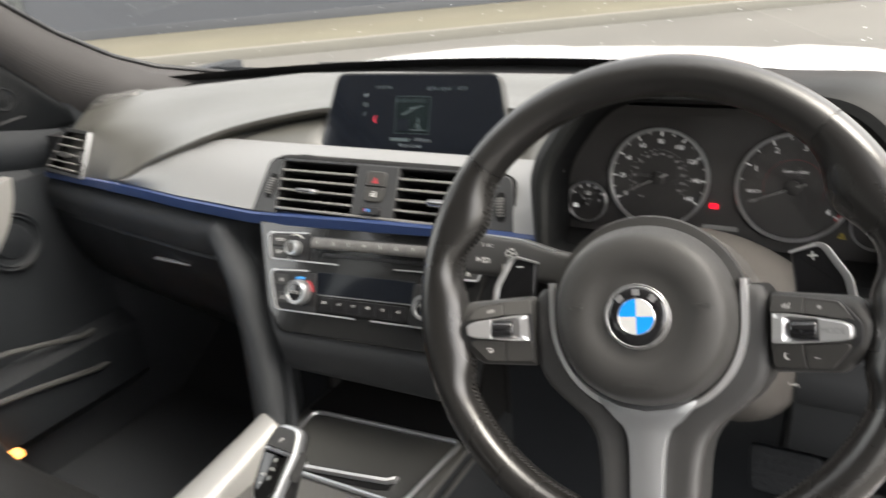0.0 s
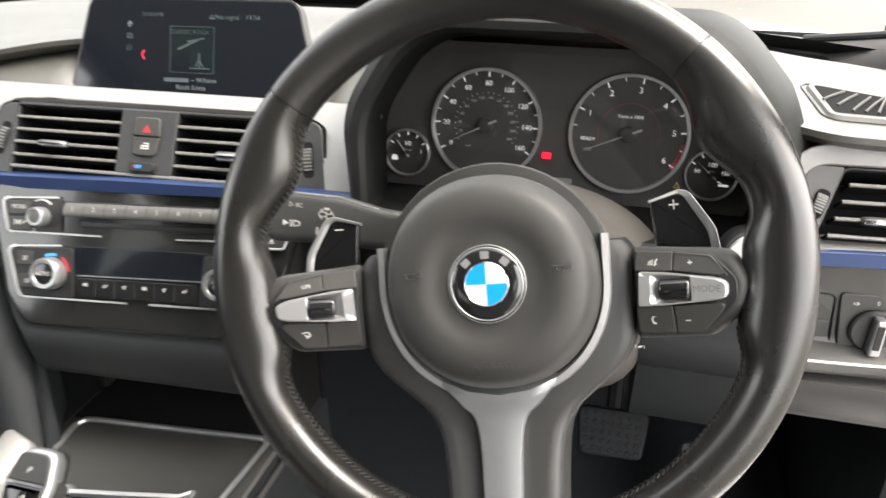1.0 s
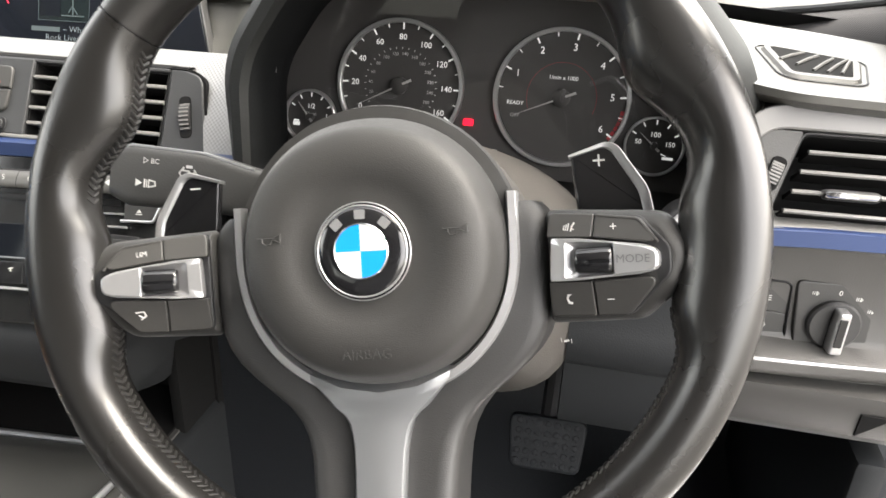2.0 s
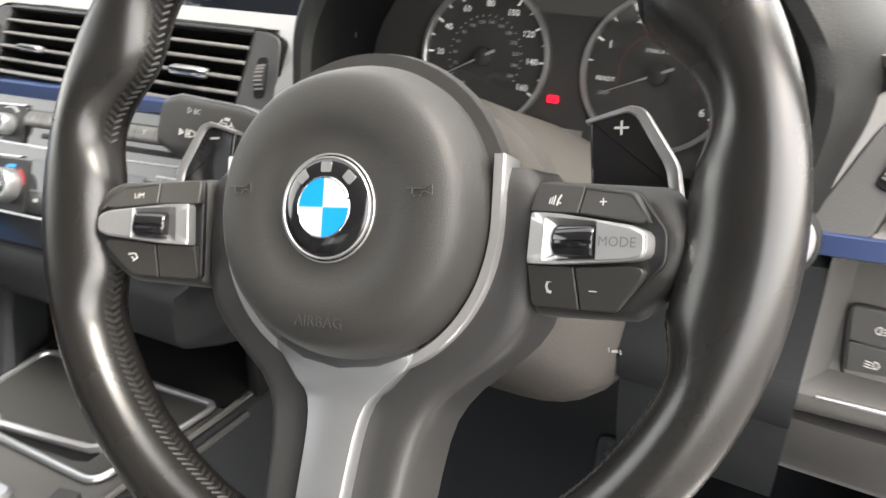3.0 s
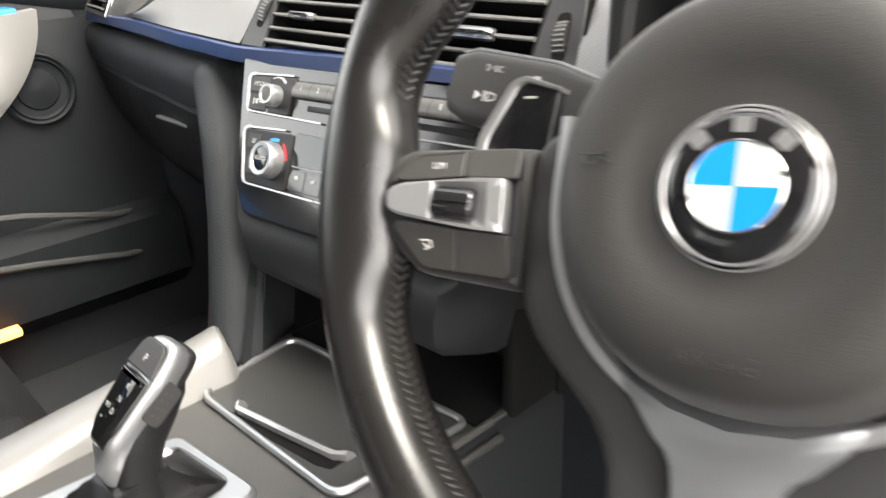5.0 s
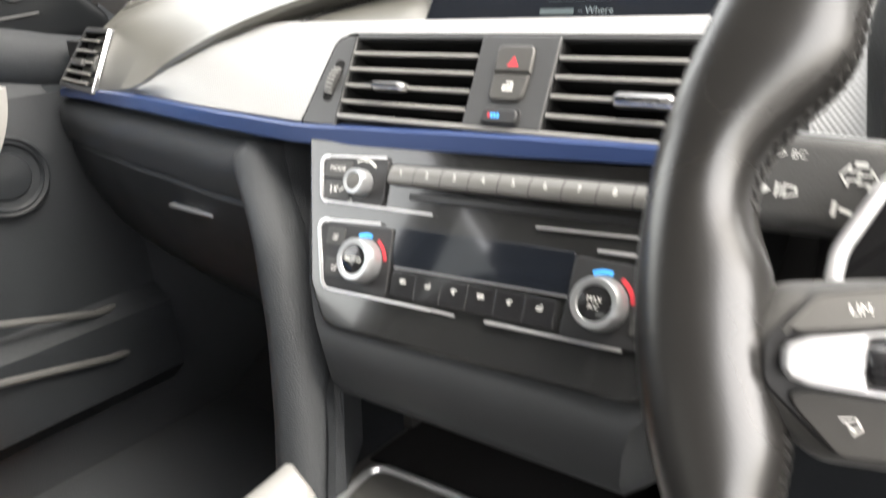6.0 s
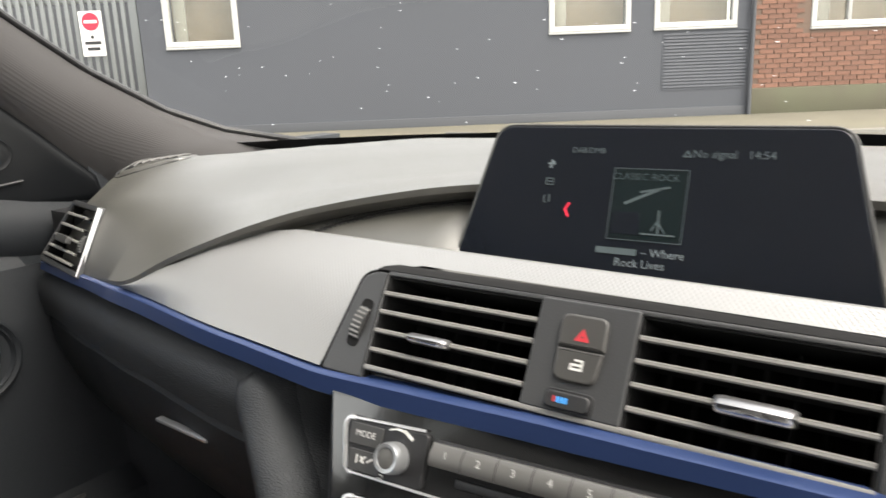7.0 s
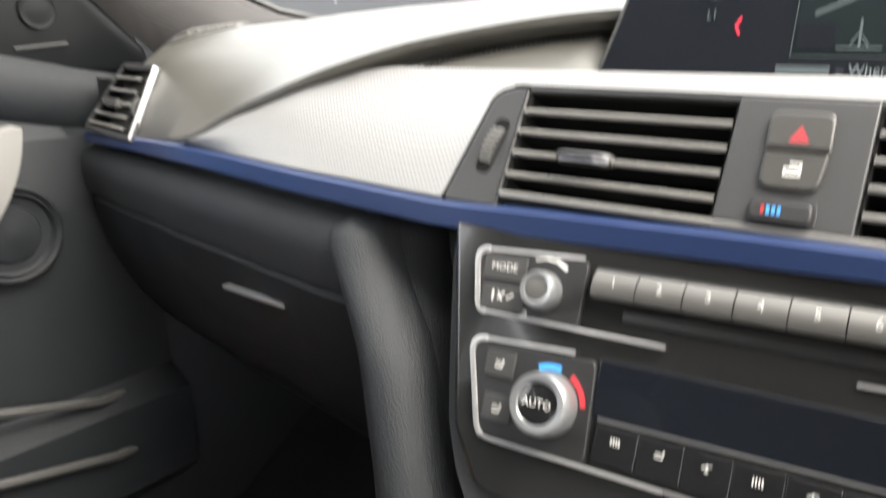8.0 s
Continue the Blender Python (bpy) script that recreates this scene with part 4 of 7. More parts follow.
thumbwheel(vent, -0.1495, -0.002, 0.018, -10)
thumbwheel(vent, 0.1545, -0.002, 0.018, 10)

haz = thing("hazard_switch_panel", CENTRE @ pose(0, 0, 0.001), "dark grey switch panel with hazard and lock buttons", "switch panel")
part("plate", prism(rect(0.0555, 0.0590, 0.0015, -0.0005, 0.0028), -0.035, 0.001, 0.001), VENT_DARK, haz)
hb = part("hazard_button", prism(fillet([(-0.0130, 0.0074), (0.0132, 0.0074), (0.0124, 0.0252), (-0.0138, 0.0252)], [0.001, 0.001, 0.005, 0.005]), 0.001, 0.0034, 0.0014), KEYCAP, haz)
tri_o, tri_i = [(-0.0042, 0.0112), (0.0042, 0.0112), (0.0, 0.0180)], [(-0.0009, 0.0130), (0.0009, 0.0130), (0.0, 0.0145)]
part("triangle", hoop(tri_o, tri_i, 0.0033, 0.0036), INK_RED, hb, "red hazard triangle", smooth=False)
lb = part("lock_button", prism(fillet([(-0.0125, -0.0105), (0.0112, -0.0105), (0.0128, 0.0068), (-0.0128, 0.0068)], [0.006, 0.006, 0.001, 0.001]), 0.001, 0.0034, 0.0014), KEYCAP, haz)
glyph([(-0.003, -0.0035, 0.003, -0.0035, 0.0012), (-0.003, -0.0012, 0.003, -0.0012, 0.0012), (-0.003, -0.0035, -0.003, -0.0012, 0.001), (0.003, -0.0035, 0.003, 0.0012, 0.001), (-0.001, 0.0012, 0.003, 0.0012, 0.001)], lb, 0.0033, INK)
sl = part("slider_slot", prism(rect(0.0275, 0.0118, 0.004, -0.001, -0.0205), 0.001, 0.0018, 0.0004), PLASTIC_BLACK, haz)
part("slider", prism(rect(0.0245, 0.0090, 0.0035, -0.001, -0.0205), 0.0018, 0.0040, 0.001), PLASTIC_BLACK, sl)
for i in range(4):
    part("mark", box(-0.0085 + i * 0.0022, -0.0072 + i * 0.0022, -0.0218, -0.0188, 0.0041, 0.0043), INK_BLUE if i else INK_RED, sl)


def side_vent(name, m, left, label, thick=0.0055):
    """Outer air vent with a slanting side, a chrome edge, blades and a tab."""
    v = thing(name, m, label, "air vent")
    L = fillet(left, [0.006, 0.002, 0.002, 0.008])
    part("surround", hoop(L, inset(L, thick), -0.02, 0.0, bevel=0.0006), VENT_DARK, v)
    # Vent cavity blackened to hold the shade within it.
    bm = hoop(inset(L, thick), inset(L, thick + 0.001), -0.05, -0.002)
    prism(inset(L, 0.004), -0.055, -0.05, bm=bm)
    part("cavity", bm, SHADE_BLACK, v, smooth=False)
    return v


LV = panel(-0.618, 0.034, 0.842, 29, -9)
lv = side_vent("passenger_air_vent", LV, [(-0.066, -0.037), (0.062, -0.038), (0.050, 0.0375), (-0.030, 0.0375)], "black slatted air vent with a chrome edge at the door")
part("chrome_edge", loft([[(x + dx, y, z) for dx, z in ((-0.0005, 0.0), (-0.0003, 0.0014), (0.0005, 0.0014), (0.0009, -0.003))] for x, y in ((0.0605, -0.036), (0.0555, 0.0), (0.0495, 0.036))]), SATIN, lv, "bright silver edge")
slats(lv, lambda y: -0.058 + 0.48 * (y + 0.037), lambda y: 0.036 - 0.14 * (y + 0.037), (0.022, 0.009, -0.004, -0.017, -0.028))
part("tab", prism(rect(0.034, 0.008, 0.002, -0.006, -0.006), 0.0, 0.006, 0.001), BUTTON, lv)
thumbwheel(lv, 0.0445, -0.004, 0.016, 6)

RV = panel(0.6255, 0.0054, 0.843, 32, 4)
rv = side_vent("driver_air_vent", RV, [(-0.069, -0.034), (0.085, -0.034), (0.085, 0.034), (-0.045, 0.034)], "black slatted air vent framed in silver beside the wheel", 0.0014)
slats(rv, lambda y: -0.060 + 0.35 * (y + 0.034), lambda y: 0.080, (0.021, 0.008, -0.005, -0.018))
vent_tab(rv, -0.0150, -0.0052, 0.0170, 0.75)
part("foot_rail", box(-0.066, 0.084, -0.0335, -0.029, -0.01, 0.0015, 0.0008), SLAT, rv)
part("cheek", prism(fillet([(-0.0985, -0.034), (-0.0685, -0.034), (-0.0445, 0.034), (-0.0680, 0.0345)], [0.001, 0.001, 0.001, 0.024], 8), -0.02, 0.0008, 0.0008), PLASTIC, rv)
thumbwheel(rv, -0.0615, 0.005, 0.013, -20, 0.002)
OUTR = fillet([(-0.1065, -0.0325), (0.10, -0.0325), (0.10, 0.052), (-0.0770, 0.0510)], [0.002, 0.002, 0.004, 0.036], 8)
INR = fillet([(-0.0980, -0.0318), (0.0905, -0.0318), (0.0905, 0.0345), (-0.0685, 0.0352)], [0.001, 0.001, 0.001, 0.024], 8)
part("silver_surround", hoop(OUTR, INR, -0.02, 0.0015, bevel=0.001), VENT_TRIM, rv, "pale silver surround")


def slot_grille(outline, radii, bars, label):
    """Window vent let flush into the dashboard top: a lip, a plate black as a shaded well, slanting bars and a seam
    round it.
    """
    d = thing("defroster_grille", pose(0, 0, 0), label, "air grille", group="defroster grilles")
    o = fillet(outline, radii, 4)
    on = lambda pts, h: [(x, y, pad_z(x, y) + h + 0.002) for x, y in pts]
    part("collar", loft([on(inset(o, k), h) for k, h in ((-0.0075, -0.004), (-0.004, 0.0004), (0.0, 0.0008), (0.0005, 0.0002))], caps=False), PAD, d)
    # Plate lies on the pad; its black is the shade of a hollow.
    part("well", loft([on(inset(o, 0.0004), h) for h in (-0.004, 0.0006)]), SHADE_BLACK, d)
    for (x0, y0), (x1, y1) in bars:
        part("bar", tube([(x0, y0, pad_z(x0, y0) + 0.0030), ((x0 + x1) / 2, (y0 + y1) / 2, pad_z((x0 + x1) / 2, (y0 + y1) / 2) + 0.0036), (x1, y1, pad_z(x1, y1) + 0.0030)], 0.0012, 6), PLASTIC_MID, d)
    part("seam", tube(on(inset(o, -0.0095), -0.0016), 0.0007, 5, closed=True), PLASTIC_BLACK, d)
    return d


slot_grille([(0.575, 0.064), (0.614, 0.066), (0.624, 0.112), (0.568, 0.130)], 0.005,
            [((0.571 + i * 0.0092, 0.072 + 0.010 * max(0, 2 - i)), (min(0.621, 0.571 + i * 0.0092 + 0.020), 0.108 + 0.004 * max(0, 2 - i))) for i in range(5)], "slatted window vent let into the dashboard top")
slot_grille([(-0.650, 0.118), (-0.632, 0.126), (-0.588, 0.155), (-0.603, 0.188), (-0.652, 0.146)], [0.004, 0.01, 0.006, 0.004, 0.01],
            [((-0.640 + i * 0.0085, 0.128 + i * 0.0062), (-0.638 + i * 0.0085, 0.144 + i * 0.0062)) for i in range(6)], "slim slatted window vent let into the dashboard top")

# ---- information display ----
disp = thing("information_display", panel(-0.01, 0.112, 0.93, 20, 5.7), "wide black display standing on the dashboard, dim menu lit", "display screen")
DO = fillet([(-0.1345, -0.075), (0.1345, -0.075), (0.1085, 0.0305), (-0.1105, 0.0305)], [0.004, 0.004, 0.016, 0.016], 8)
part("housing", prism(DO, -0.014, 0.0, 0.002), PLASTIC_BLACK, disp)
part("edge", hoop(DO, inset(DO, 0.0016), -0.012, 0.0012, bevel=0.0005), PLASTIC, disp, "thin dark edge")
glass = part("glass", prism(inset(DO, 0.002), 0.0005, 0.0016, 0.0005), SCREEN, disp, "glossy dark glass")
z = 0.0019
lettering("CLASSIC ROCK", 0.0062, -0.0035, -0.0032, z, GLOW_DIM, glass)
lettering("DAB/DMB", 0.0052, -0.0425, 0.0128, z, GLOW_DIM, glass)
lettering("No signal   14:54", 0.0068, 0.0465, 0.0122, z, GLOW_DIM, glass)
part("lettering", prism(rect(0.026, 0.0040, 0, -0.0165, -0.0505), z, z + 0.0002), GLOW_DIM, glass)
lettering("\u2013 Where", 0.0072, 0.0125, -0.0502, z, GLOW, glass)
lettering("Rock Lives", 0.0072, -0.001, -0.0575, z, GLOW, glass)
part("picture_frame", hoop(rect(0.0465, 0.0455, 0.0, -0.0005, -0.0205), rect(0.0457, 0.0447, 0.0, -0.0005, -0.0205), z, z + 0.0002), GLOW_DIM, glass, smooth=False)
part("picture", prism(rect(0.0445, 0.0435, 0, -0.0005, -0.0205), z - 0.0002, z), GLOW_ART, glass, "dim teal picture")
glyph([(-0.014, -0.020, 0.006, -0.0105, 0.0018), (-0.005, -0.0125, 0.012, -0.009, 0.0012), (0.0075, -0.024, 0.0080, -0.037, 0.0012), (-0.002, -0.0385, 0.018, -0.0385, 0.0010),
       (0.004, -0.036, 0.0075, -0.030, 0.0008), (0.012, -0.037, 0.0085, -0.032, 0.0008)], glass, z + 0.0002, GLOW_DIM, "picture_shape")
part("picture_shape", prism(rect(0.018, 0.014, 0.001, -0.0125, -0.0325), z + 0.0001, z + 0.0003), SCREEN, glass)
glyph([(-0.069, 0.0035, -0.065, 0.0035, 0.0012), (-0.067, 0.0055, -0.067, 0.0010, 0.0012), (-0.0685, 0.001, -0.0655, 0.005, 0.0008)], glass, z, GLOW, "star_symbol")
glyph([(-0.0695, -0.0065, -0.0645, -0.0065, 0.0008), (-0.0695, -0.0105, -0.0645, -0.0105, 0.0008), (-0.0695, -0.0065, -0.0695, -0.0105, 0.0008), (-0.0645, -0.0065, -0.0645, -0.0105, 0.0008), (-0.068, -0.0085, -0.066, -0.0085, 0.0008)], glass, z, GLOW_DIM, "list_symbol")
glyph([(-0.0695, -0.018, -0.0695, -0.0225, 0.0008), (-0.0660, -0.0175, -0.0660, -0.022, 0.0008), (-0.0695, -0.0225, -0.068, -0.0225, 0.0008)], glass, z, GLOW_DIM, "menu_symbol")
glyph([(-0.0515, -0.0225, -0.0537, -0.0265, 0.0013), (-0.0537, -0.0265, -0.0515, -0.0305, 0.0013)], glass, z, GLOW_RED, "red_arrow")
glyph([(0.0180, 0.0105, 0.0225, 0.0105, 0.0010), (0.0203, 0.0140, 0.0180, 0.0105, 0.0008), (0.0203, 0.0140, 0.0225, 0.0105, 0.0008)], glass, z, GLOW_DIM, "alert_symbol")
part("foot", box(-0.11, 0.11, -0.095, -0.07, -0.03, -0.004, 0.003), PLASTIC_BLACK, disp)

# ---- radio and climate panels ----
STACK = panel(0, -0.0585, 0.742, 24.8, 3.4, 2.1) @ pose(0, 0.0012, 0)
FASCIA = fillet([(-0.108, -0.0545), (0.118, -0.0545), (0.139, -0.026), (0.162, 0.078), (-0.152, 0.078), (-0.128, -0.026)], [0.02, 0.02, 0.02, 0.004, 0.004, 0.02], 6)
stack = thing("radio_panel", STACK, "glossy black radio panel with a row of preset keys", "radio")
part("fascia", prism(FASCIA, -0.02, -0.002, 0.003), mat("glossy_black_fascia", (0.014, 0.0142, 0.0145), 0.12, vary=0.3, blotch=25, spec=0.6, coat=0.4), stack, "piano black fascia")


def corner_frame(parent, pts, wide, material):
    """A bright half frame round a group of keys."""
    path = [Vector((x, y, 0.0008)) for x, y in pts]
    bm = tube(path, wide * 0.62, 8, flat=0.6)
    far = max(abs(p.x) for p in path)
    side = [p for p in path if abs(p.x) > far - 0.016]
    tube(side, wide * 1.15, 8, flat=0.6, bm=bm)
    return part("bright_frame", bm, material, parent, "satin silver half frame")


def key_block(parent, pts, r, name="key_block"):
    return part(name, prism(fillet(pts, r), -0.003, 0.0008, 0.0008), PLASTIC_BLACK, parent)


key_block(stack, [(-0.1265, 0.0330), (-0.0715, 0.0330), (-0.0715, 0.0640), (-0.1325, 0.0625)], 0.003)
corner_frame(stack, fillet([(-0.074, 0.0655), (-0.1325, 0.0635), (-0.1255, 0.0325), (-0.075, 0.0325)], [0, 0.005, 0.005, 0])[0:1] + fillet([(-0.074, 0.0655), (-0.1325, 0.0635), (-0.1255, 0.0325), (-0.030, 0.0318)], [0.0, 0.006, 0.006, 0.0]), 0.0014, SATIN)
for i, (yy, txt) in enumerate(((0.0555, "MODE"), (0.0405, ""))):
    k = part("key", prism(rect(0.024, 0.0125, 0.001, -0.1145 + 0.002 * i, yy - 0.0005), 0.0008, 0.0018, 0.0006), BUTTON, stack)
    if txt:
        lettering(txt, 0.0052, -0.1145, yy, 0.0020, INK, k)
    else:
        glyph([(-0.118, 0.039, -0.118, 0.043, 0.001), (-0.115, 0.040, -0.112, 0.043, 0.001), (-0.110, 0.0405, -0.107, 0.0425, 0.001), (-0.115, 0.0425, -0.113, 0.0395, 0.001)], k, 0.0019, INK)


def knob(parent, x, y, r, h, face=None, ring=SPOKE):
    """A turned knob: bright bevelled ring, ribbed skirt and a dark cap."""
    k = part("knob", lathe([(r * 1.02, 0.0), (r * 1.0, h * 0.55), (r * 0.97, h * 0.9), (r * 0.90, h), (r * 0.70, h * 0.98), (r * 0.66, h * 0.90)], 40, cx=x, cy=y), ring, parent, "bright ringed knob")
    part("cap", lathe([(r * 0.665, h * 0.80), (r * 0.665, h * 0.91), (r * 0.60, h * 0.93), (0.0005, h * 0.95)], 32, cx=x, cy=y), face or GLOSS, k)
    bm = bmesh.new()
    for i in range(44):
        a = 2 * math.pi * i / 44
        c, s = math.cos(a), math.sin(a)
        tube([(x + r * 1.01 * c, y + r * 1.01 * s, h * 0.1), (x + r * 0.99 * c, y + r * 0.99 * s, h * 0.62)], 0.00035, 5, bm=bm)
    part("knurl", bm, ring, k)
    return k


knob(stack, -0.0910, 0.0470, 0.0088, 0.012, PLASTIC_MID)
glyph([(-0.0985, 0.0615, -0.0930, 0.0630, 0.0009), (-0.0930, 0.0630, -0.0870, 0.0622, 0.0014), (-0.0870, 0.0622, -0.0825, 0.0595, 0.002)], stack, 0.001, INK, "volume_mark")
glyph([(-0.1015, 0.0355, -0.0985, 0.0355, 0.0008), (-0.1015, 0.0325 + 0.001, -0.0985, 0.0335, 0.0008), (-0.1015, 0.0355, -0.1015, 0.0335, 0.0008), (-0.0985, 0.0355, -0.0985, 0.0335, 0.0008)], stack, 0.001, INK, "power_mark")
rail = part("preset_rail", box(-0.0672, 0.1428, 0.0480, 0.0625, -0.004, 0.0006, 0.0005), PLASTIC_BLACK, stack)
for i in range(10):
    x0 = -0.0668 + i * 0.02086
    k = part("preset_key", loft([[(x0, y, zz), (x0 + 0.0203, y, zz)] for y, zz in ((0.0482, 0.0), (0.0484, 0.0046), (0.0510, 0.0056), (0.0560, 0.0050), (0.0608, 0.0022), (0.0612, 0.0))], closed=False, caps=False), PRESET, stack, "silver-grey preset key")
    lettering(str(i + 1) if i < 8 else "\u25c0\u25b6"[i - 8], 0.0058, x0 + 0.0101, 0.0555, 0.0053, INK, k)
part("disc_slot", box(-0.052, 0.118, 0.0395, 0.0440, -0.003, -0.0012, 0.0005), PLASTIC_BLACK, stack)
k = part("key", prism(fillet([(0.1225, 0.0298), (0.1445, 0.0302), (0.1490, 0.0420), (0.1225, 0.0416)], 0.001), -0.001, 0.0014, 0.0006), BUTTON, stack)
part("eject_mark", prism([(0.1322, 0.0352), (0.1364, 0.0352), (0.1343, 0.0378)], 0.0013, 0.0016), INK, k, smooth=False)
glyph([(0.1322, 0.0341, 0.1364, 0.0341, 0.0008)], k, 0.0015, INK, "eject_bar")
part("bright_frame", tube([(x, y, 0.0010) for x, y in fillet([(0.1200, 0.0286), (0.1455, 0.0290), (0.1515, 0.0428)], [0, 0.004, 0], 5)], 0.0011, 8), SATIN, stack, "satin silver half frame")
part("bright_line", tube([(0.043, 0.0322, -0.001), (0.128, 0.0338, -0.001)], 0.0008, 6), SATIN, stack)

clim = thing("climate_panel", STACK, "black climate panel with two bright ringed knobs", "climate control")
for sg in (-1, 1):
    blk = [(-0.1125, -0.0265), (-0.0560, -0.0265), (-0.0590, 0.0195), (-0.1245, 0.0175)]
    out = 0.012 if sg > 0 else 0.0
    pts = [(x * -sg + out, y) for x, y in blk]
    key_block(clim, pts if sg < 0 else pts[::-1], 0.004)
    fr = fillet([(-0.070, 0.0215), (-0.1255, 0.0190), (-0.1115, -0.0275), (-0.020, -0.0275)], [0.0, 0.007, 0.009, 0.0])
    if sg < 0:
        corner_frame(clim, fr, 0.0014, SATIN)
    else:
        for x0, x1, y in ((0.0830, 0.1250, 0.0236), (0.020, 0.105, -0.0275)):
            part("bright_line", tube([(x0, y, 0.0004), (x1, y + 0.0003, 0.0004)], 0.0010, 6), SATIN, clim, "satin silver line")
    hub_x = 0.0785 * sg + out
    kb = knob(clim, hub_x, -0.0045, 0.0146, 0.0135)
    lettering("AUTO" if sg < 0 else "MAX\nA/C", 0.0052 if sg < 0 else 0.0040, hub_x, -0.0045, 0.0132, INK, kb)
    for a0, a1, col, nm in ((78, 116, INK_BLUE, "cold_mark"), (8, 58, INK_RED, "warm_mark")):
        bm = bmesh.new()
        for i in range(8):
            a, b = radians(a0 + (a1 - a0) * i / 8), radians(a0 + (a1 - a0) * (i + 1) / 8)
            q = [(hub_x + r * math.cos(t), -0.0045 + r * math.sin(t)) for r, t in ((0.0160, a), (0.0186, a), (0.0186, b), (0.0160, b))]
            loft([[(x, y, 0.0009) for x, y in q], [(x, y, 0.0012) for x, y in q]], bm=bm)
        part(nm, bm, col, clim)
    for yy in (0.0085, -0.0125):
        kx = 0.1065 * sg + out + (0.003 if yy < 0 else 0) * -sg
        k = part("key", prism(rect(0.0160, 0.0125, 0.001, kx, yy), 0.0008, 0.0018, 0.0005), BUTTON, clim)
        glyph([(kx - 0.002, yy - 0.0015, kx + 0.001, yy - 0.0015, 0.0008), (kx + 0.001, yy - 0.0015, kx + 0.002, yy + 0.0018, 0.0008), (kx - 0.002, yy, kx - 0.0014, yy + 0.0015, 0.0005), (kx - 0.0005, yy, kx, yy + 0.0015, 0.0005)], k, 0.0019, INK)
part("display", prism(rect(0.128, 0.026, 0.002, 0.006, 0.0085), -0.0022, -0.0008, 0.0005), SCREEN, clim, "dark climate display")
part("bright_line", tube([(-0.054, -0.0052, -0.0005), (0.072, -0.0040, -0.0005)], 0.0007, 6), BRUSHED, clim)
for i in range(6):
    x0 = -0.0535 + i * 0.0196
    k = part("key", prism(rect(0.0193, 0.0165, 0.0008, x0 + 0.0097, -0.0155), -0.002, 0.0010, 0.0004), GLOSS, clim)
    cx, cy = x0 + 0.0097, -0.0130
    sgn = ((-1.8, -1.2, -1.8, 1.2), (-0.6, -1.2, -0.6, 1.2), (0.6, -1.2, 0.6, 1.2), (1.8, -1.2, 1.8, 1.2)) if i in (0, 3) else ((-1.8, -1.2, 1.2, -1.2), (1.2, -1.2, 1.8, 1.4), (-1.4, 0.2, 0.4, 0.2)) if i in (1, 5) else ((-1.8, 0.0, 1.8, 1.0), (-0.6, -1.4, 0.6, -1.4), (0.0, -1.2, 0.0, 1.2))
    glyph([(cx + a * 0.001, cy + b * 0.001, cx + c * 0.001, cy + d * 0.001, 0.0006) for a, b, c, d in sgn], k, 0.0013, INK)
part("bright_line", tube([(-0.020, -0.0275, -0.001), (-0.003, -0.0278, -0.001)], 0.0009, 6), SATIN, clim)
part("bright_line", tube([(0.020, -0.0272, -0.001), (0.040, -0.0272, -0.001)], 0.0009, 6), SATIN, clim)

# body of the centre stack behind and below the panels
core = thing("centre_console", pose(0, 0, 0), "dark grey centre console with a covered tray and silver side trim", "console")
rows = []
for v, hw, dy in ((0.088, 0.156, 0.004), (0.05, 0.152, 0.004), (0.0, 0.142, 0.004), (-0.03, 0.135, 0.004), (-0.052, 0.124, 0.002), (-0.062, 0.115, -0.001), (-0.080, 0.110, 0.006), (-0.098, 0.108, 0.016), (-0.106, 0.107, 0.030), (-0.106, 0.107, 0.075)):
    c = STACK @ Vector((0, v, -0.006 - dy))
    rows.append([(c.x - hw - 0.010, c.y + 0.10, c.z), (c.x - hw - 0.006, c.y + 0.012 - hw * 0.06, c.z), (c.x - hw, c.y - hw * 0.06, c.z), (c.x, c.y, c.z), (c.x + hw, c.y + hw * 0.06, c.z), (c.x + hw + 0.006, c.y + 0.012 + hw * 0.06, c.z), (c.x + hw + 0.010, c.y + 0.10, c.z)])
part("stack_body", loft(rows, closed=False, caps=False), mat("dark_stack_plastic", (0.0215, 0.0230, 0.0250), 0.55, grain=0.3, grain_size=900, spec=0.3), core)
# open cubby over the tray, ribbed back, its shell coloured as the shade
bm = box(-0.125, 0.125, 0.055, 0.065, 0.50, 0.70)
part("cubby_back", bm, SHADE_BLACK, core)
for i in range(7):
    part("rib", box(-0.10, 0.10, 0.049, 0.054, 0.575 + i * 0.011, 0.580 + i * 0.011, 0.001), PLASTIC, core)
for sg in (-1, 1):
    part("cubby_side", box(0.116 * sg - 0.006, 0.116 * sg + 0.006, 0.0, 0.06, 0.50, 0.665, 0.003), SHADE_BLACK, core)
# console top, descending to the rear
rows, side_rows = [], []
for y, zz in ((0.06, 0.553), (-0.03, 0.553), (-0.16, 0.553), (-0.26, 0.553), (-0.40, 0.548), (-0.60, 0.54), (-1.0, 0.54)):
    rows.append([(-0.135, y, 0.30), (-0.135, y, zz - 0.02), (-0.118, y, zz - 0.002), (-0.10, y, zz), (0.10, y, zz), (0.116, y, zz - 0.001), (0.1165, y, zz - 0.004)])
    side_rows.append([(0.1165, y, zz - 0.003), (0.122, y, zz - 0.005), (0.128, y, zz - 0.014), (0.132, y, 0.30)])
part("console_side", loft(side_rows, closed=False, caps=False), PLASTIC_DEEP, core, "dark side of the console")
part("console_top", loft(rows, closed=False, caps=False), PLASTIC_MID, core)
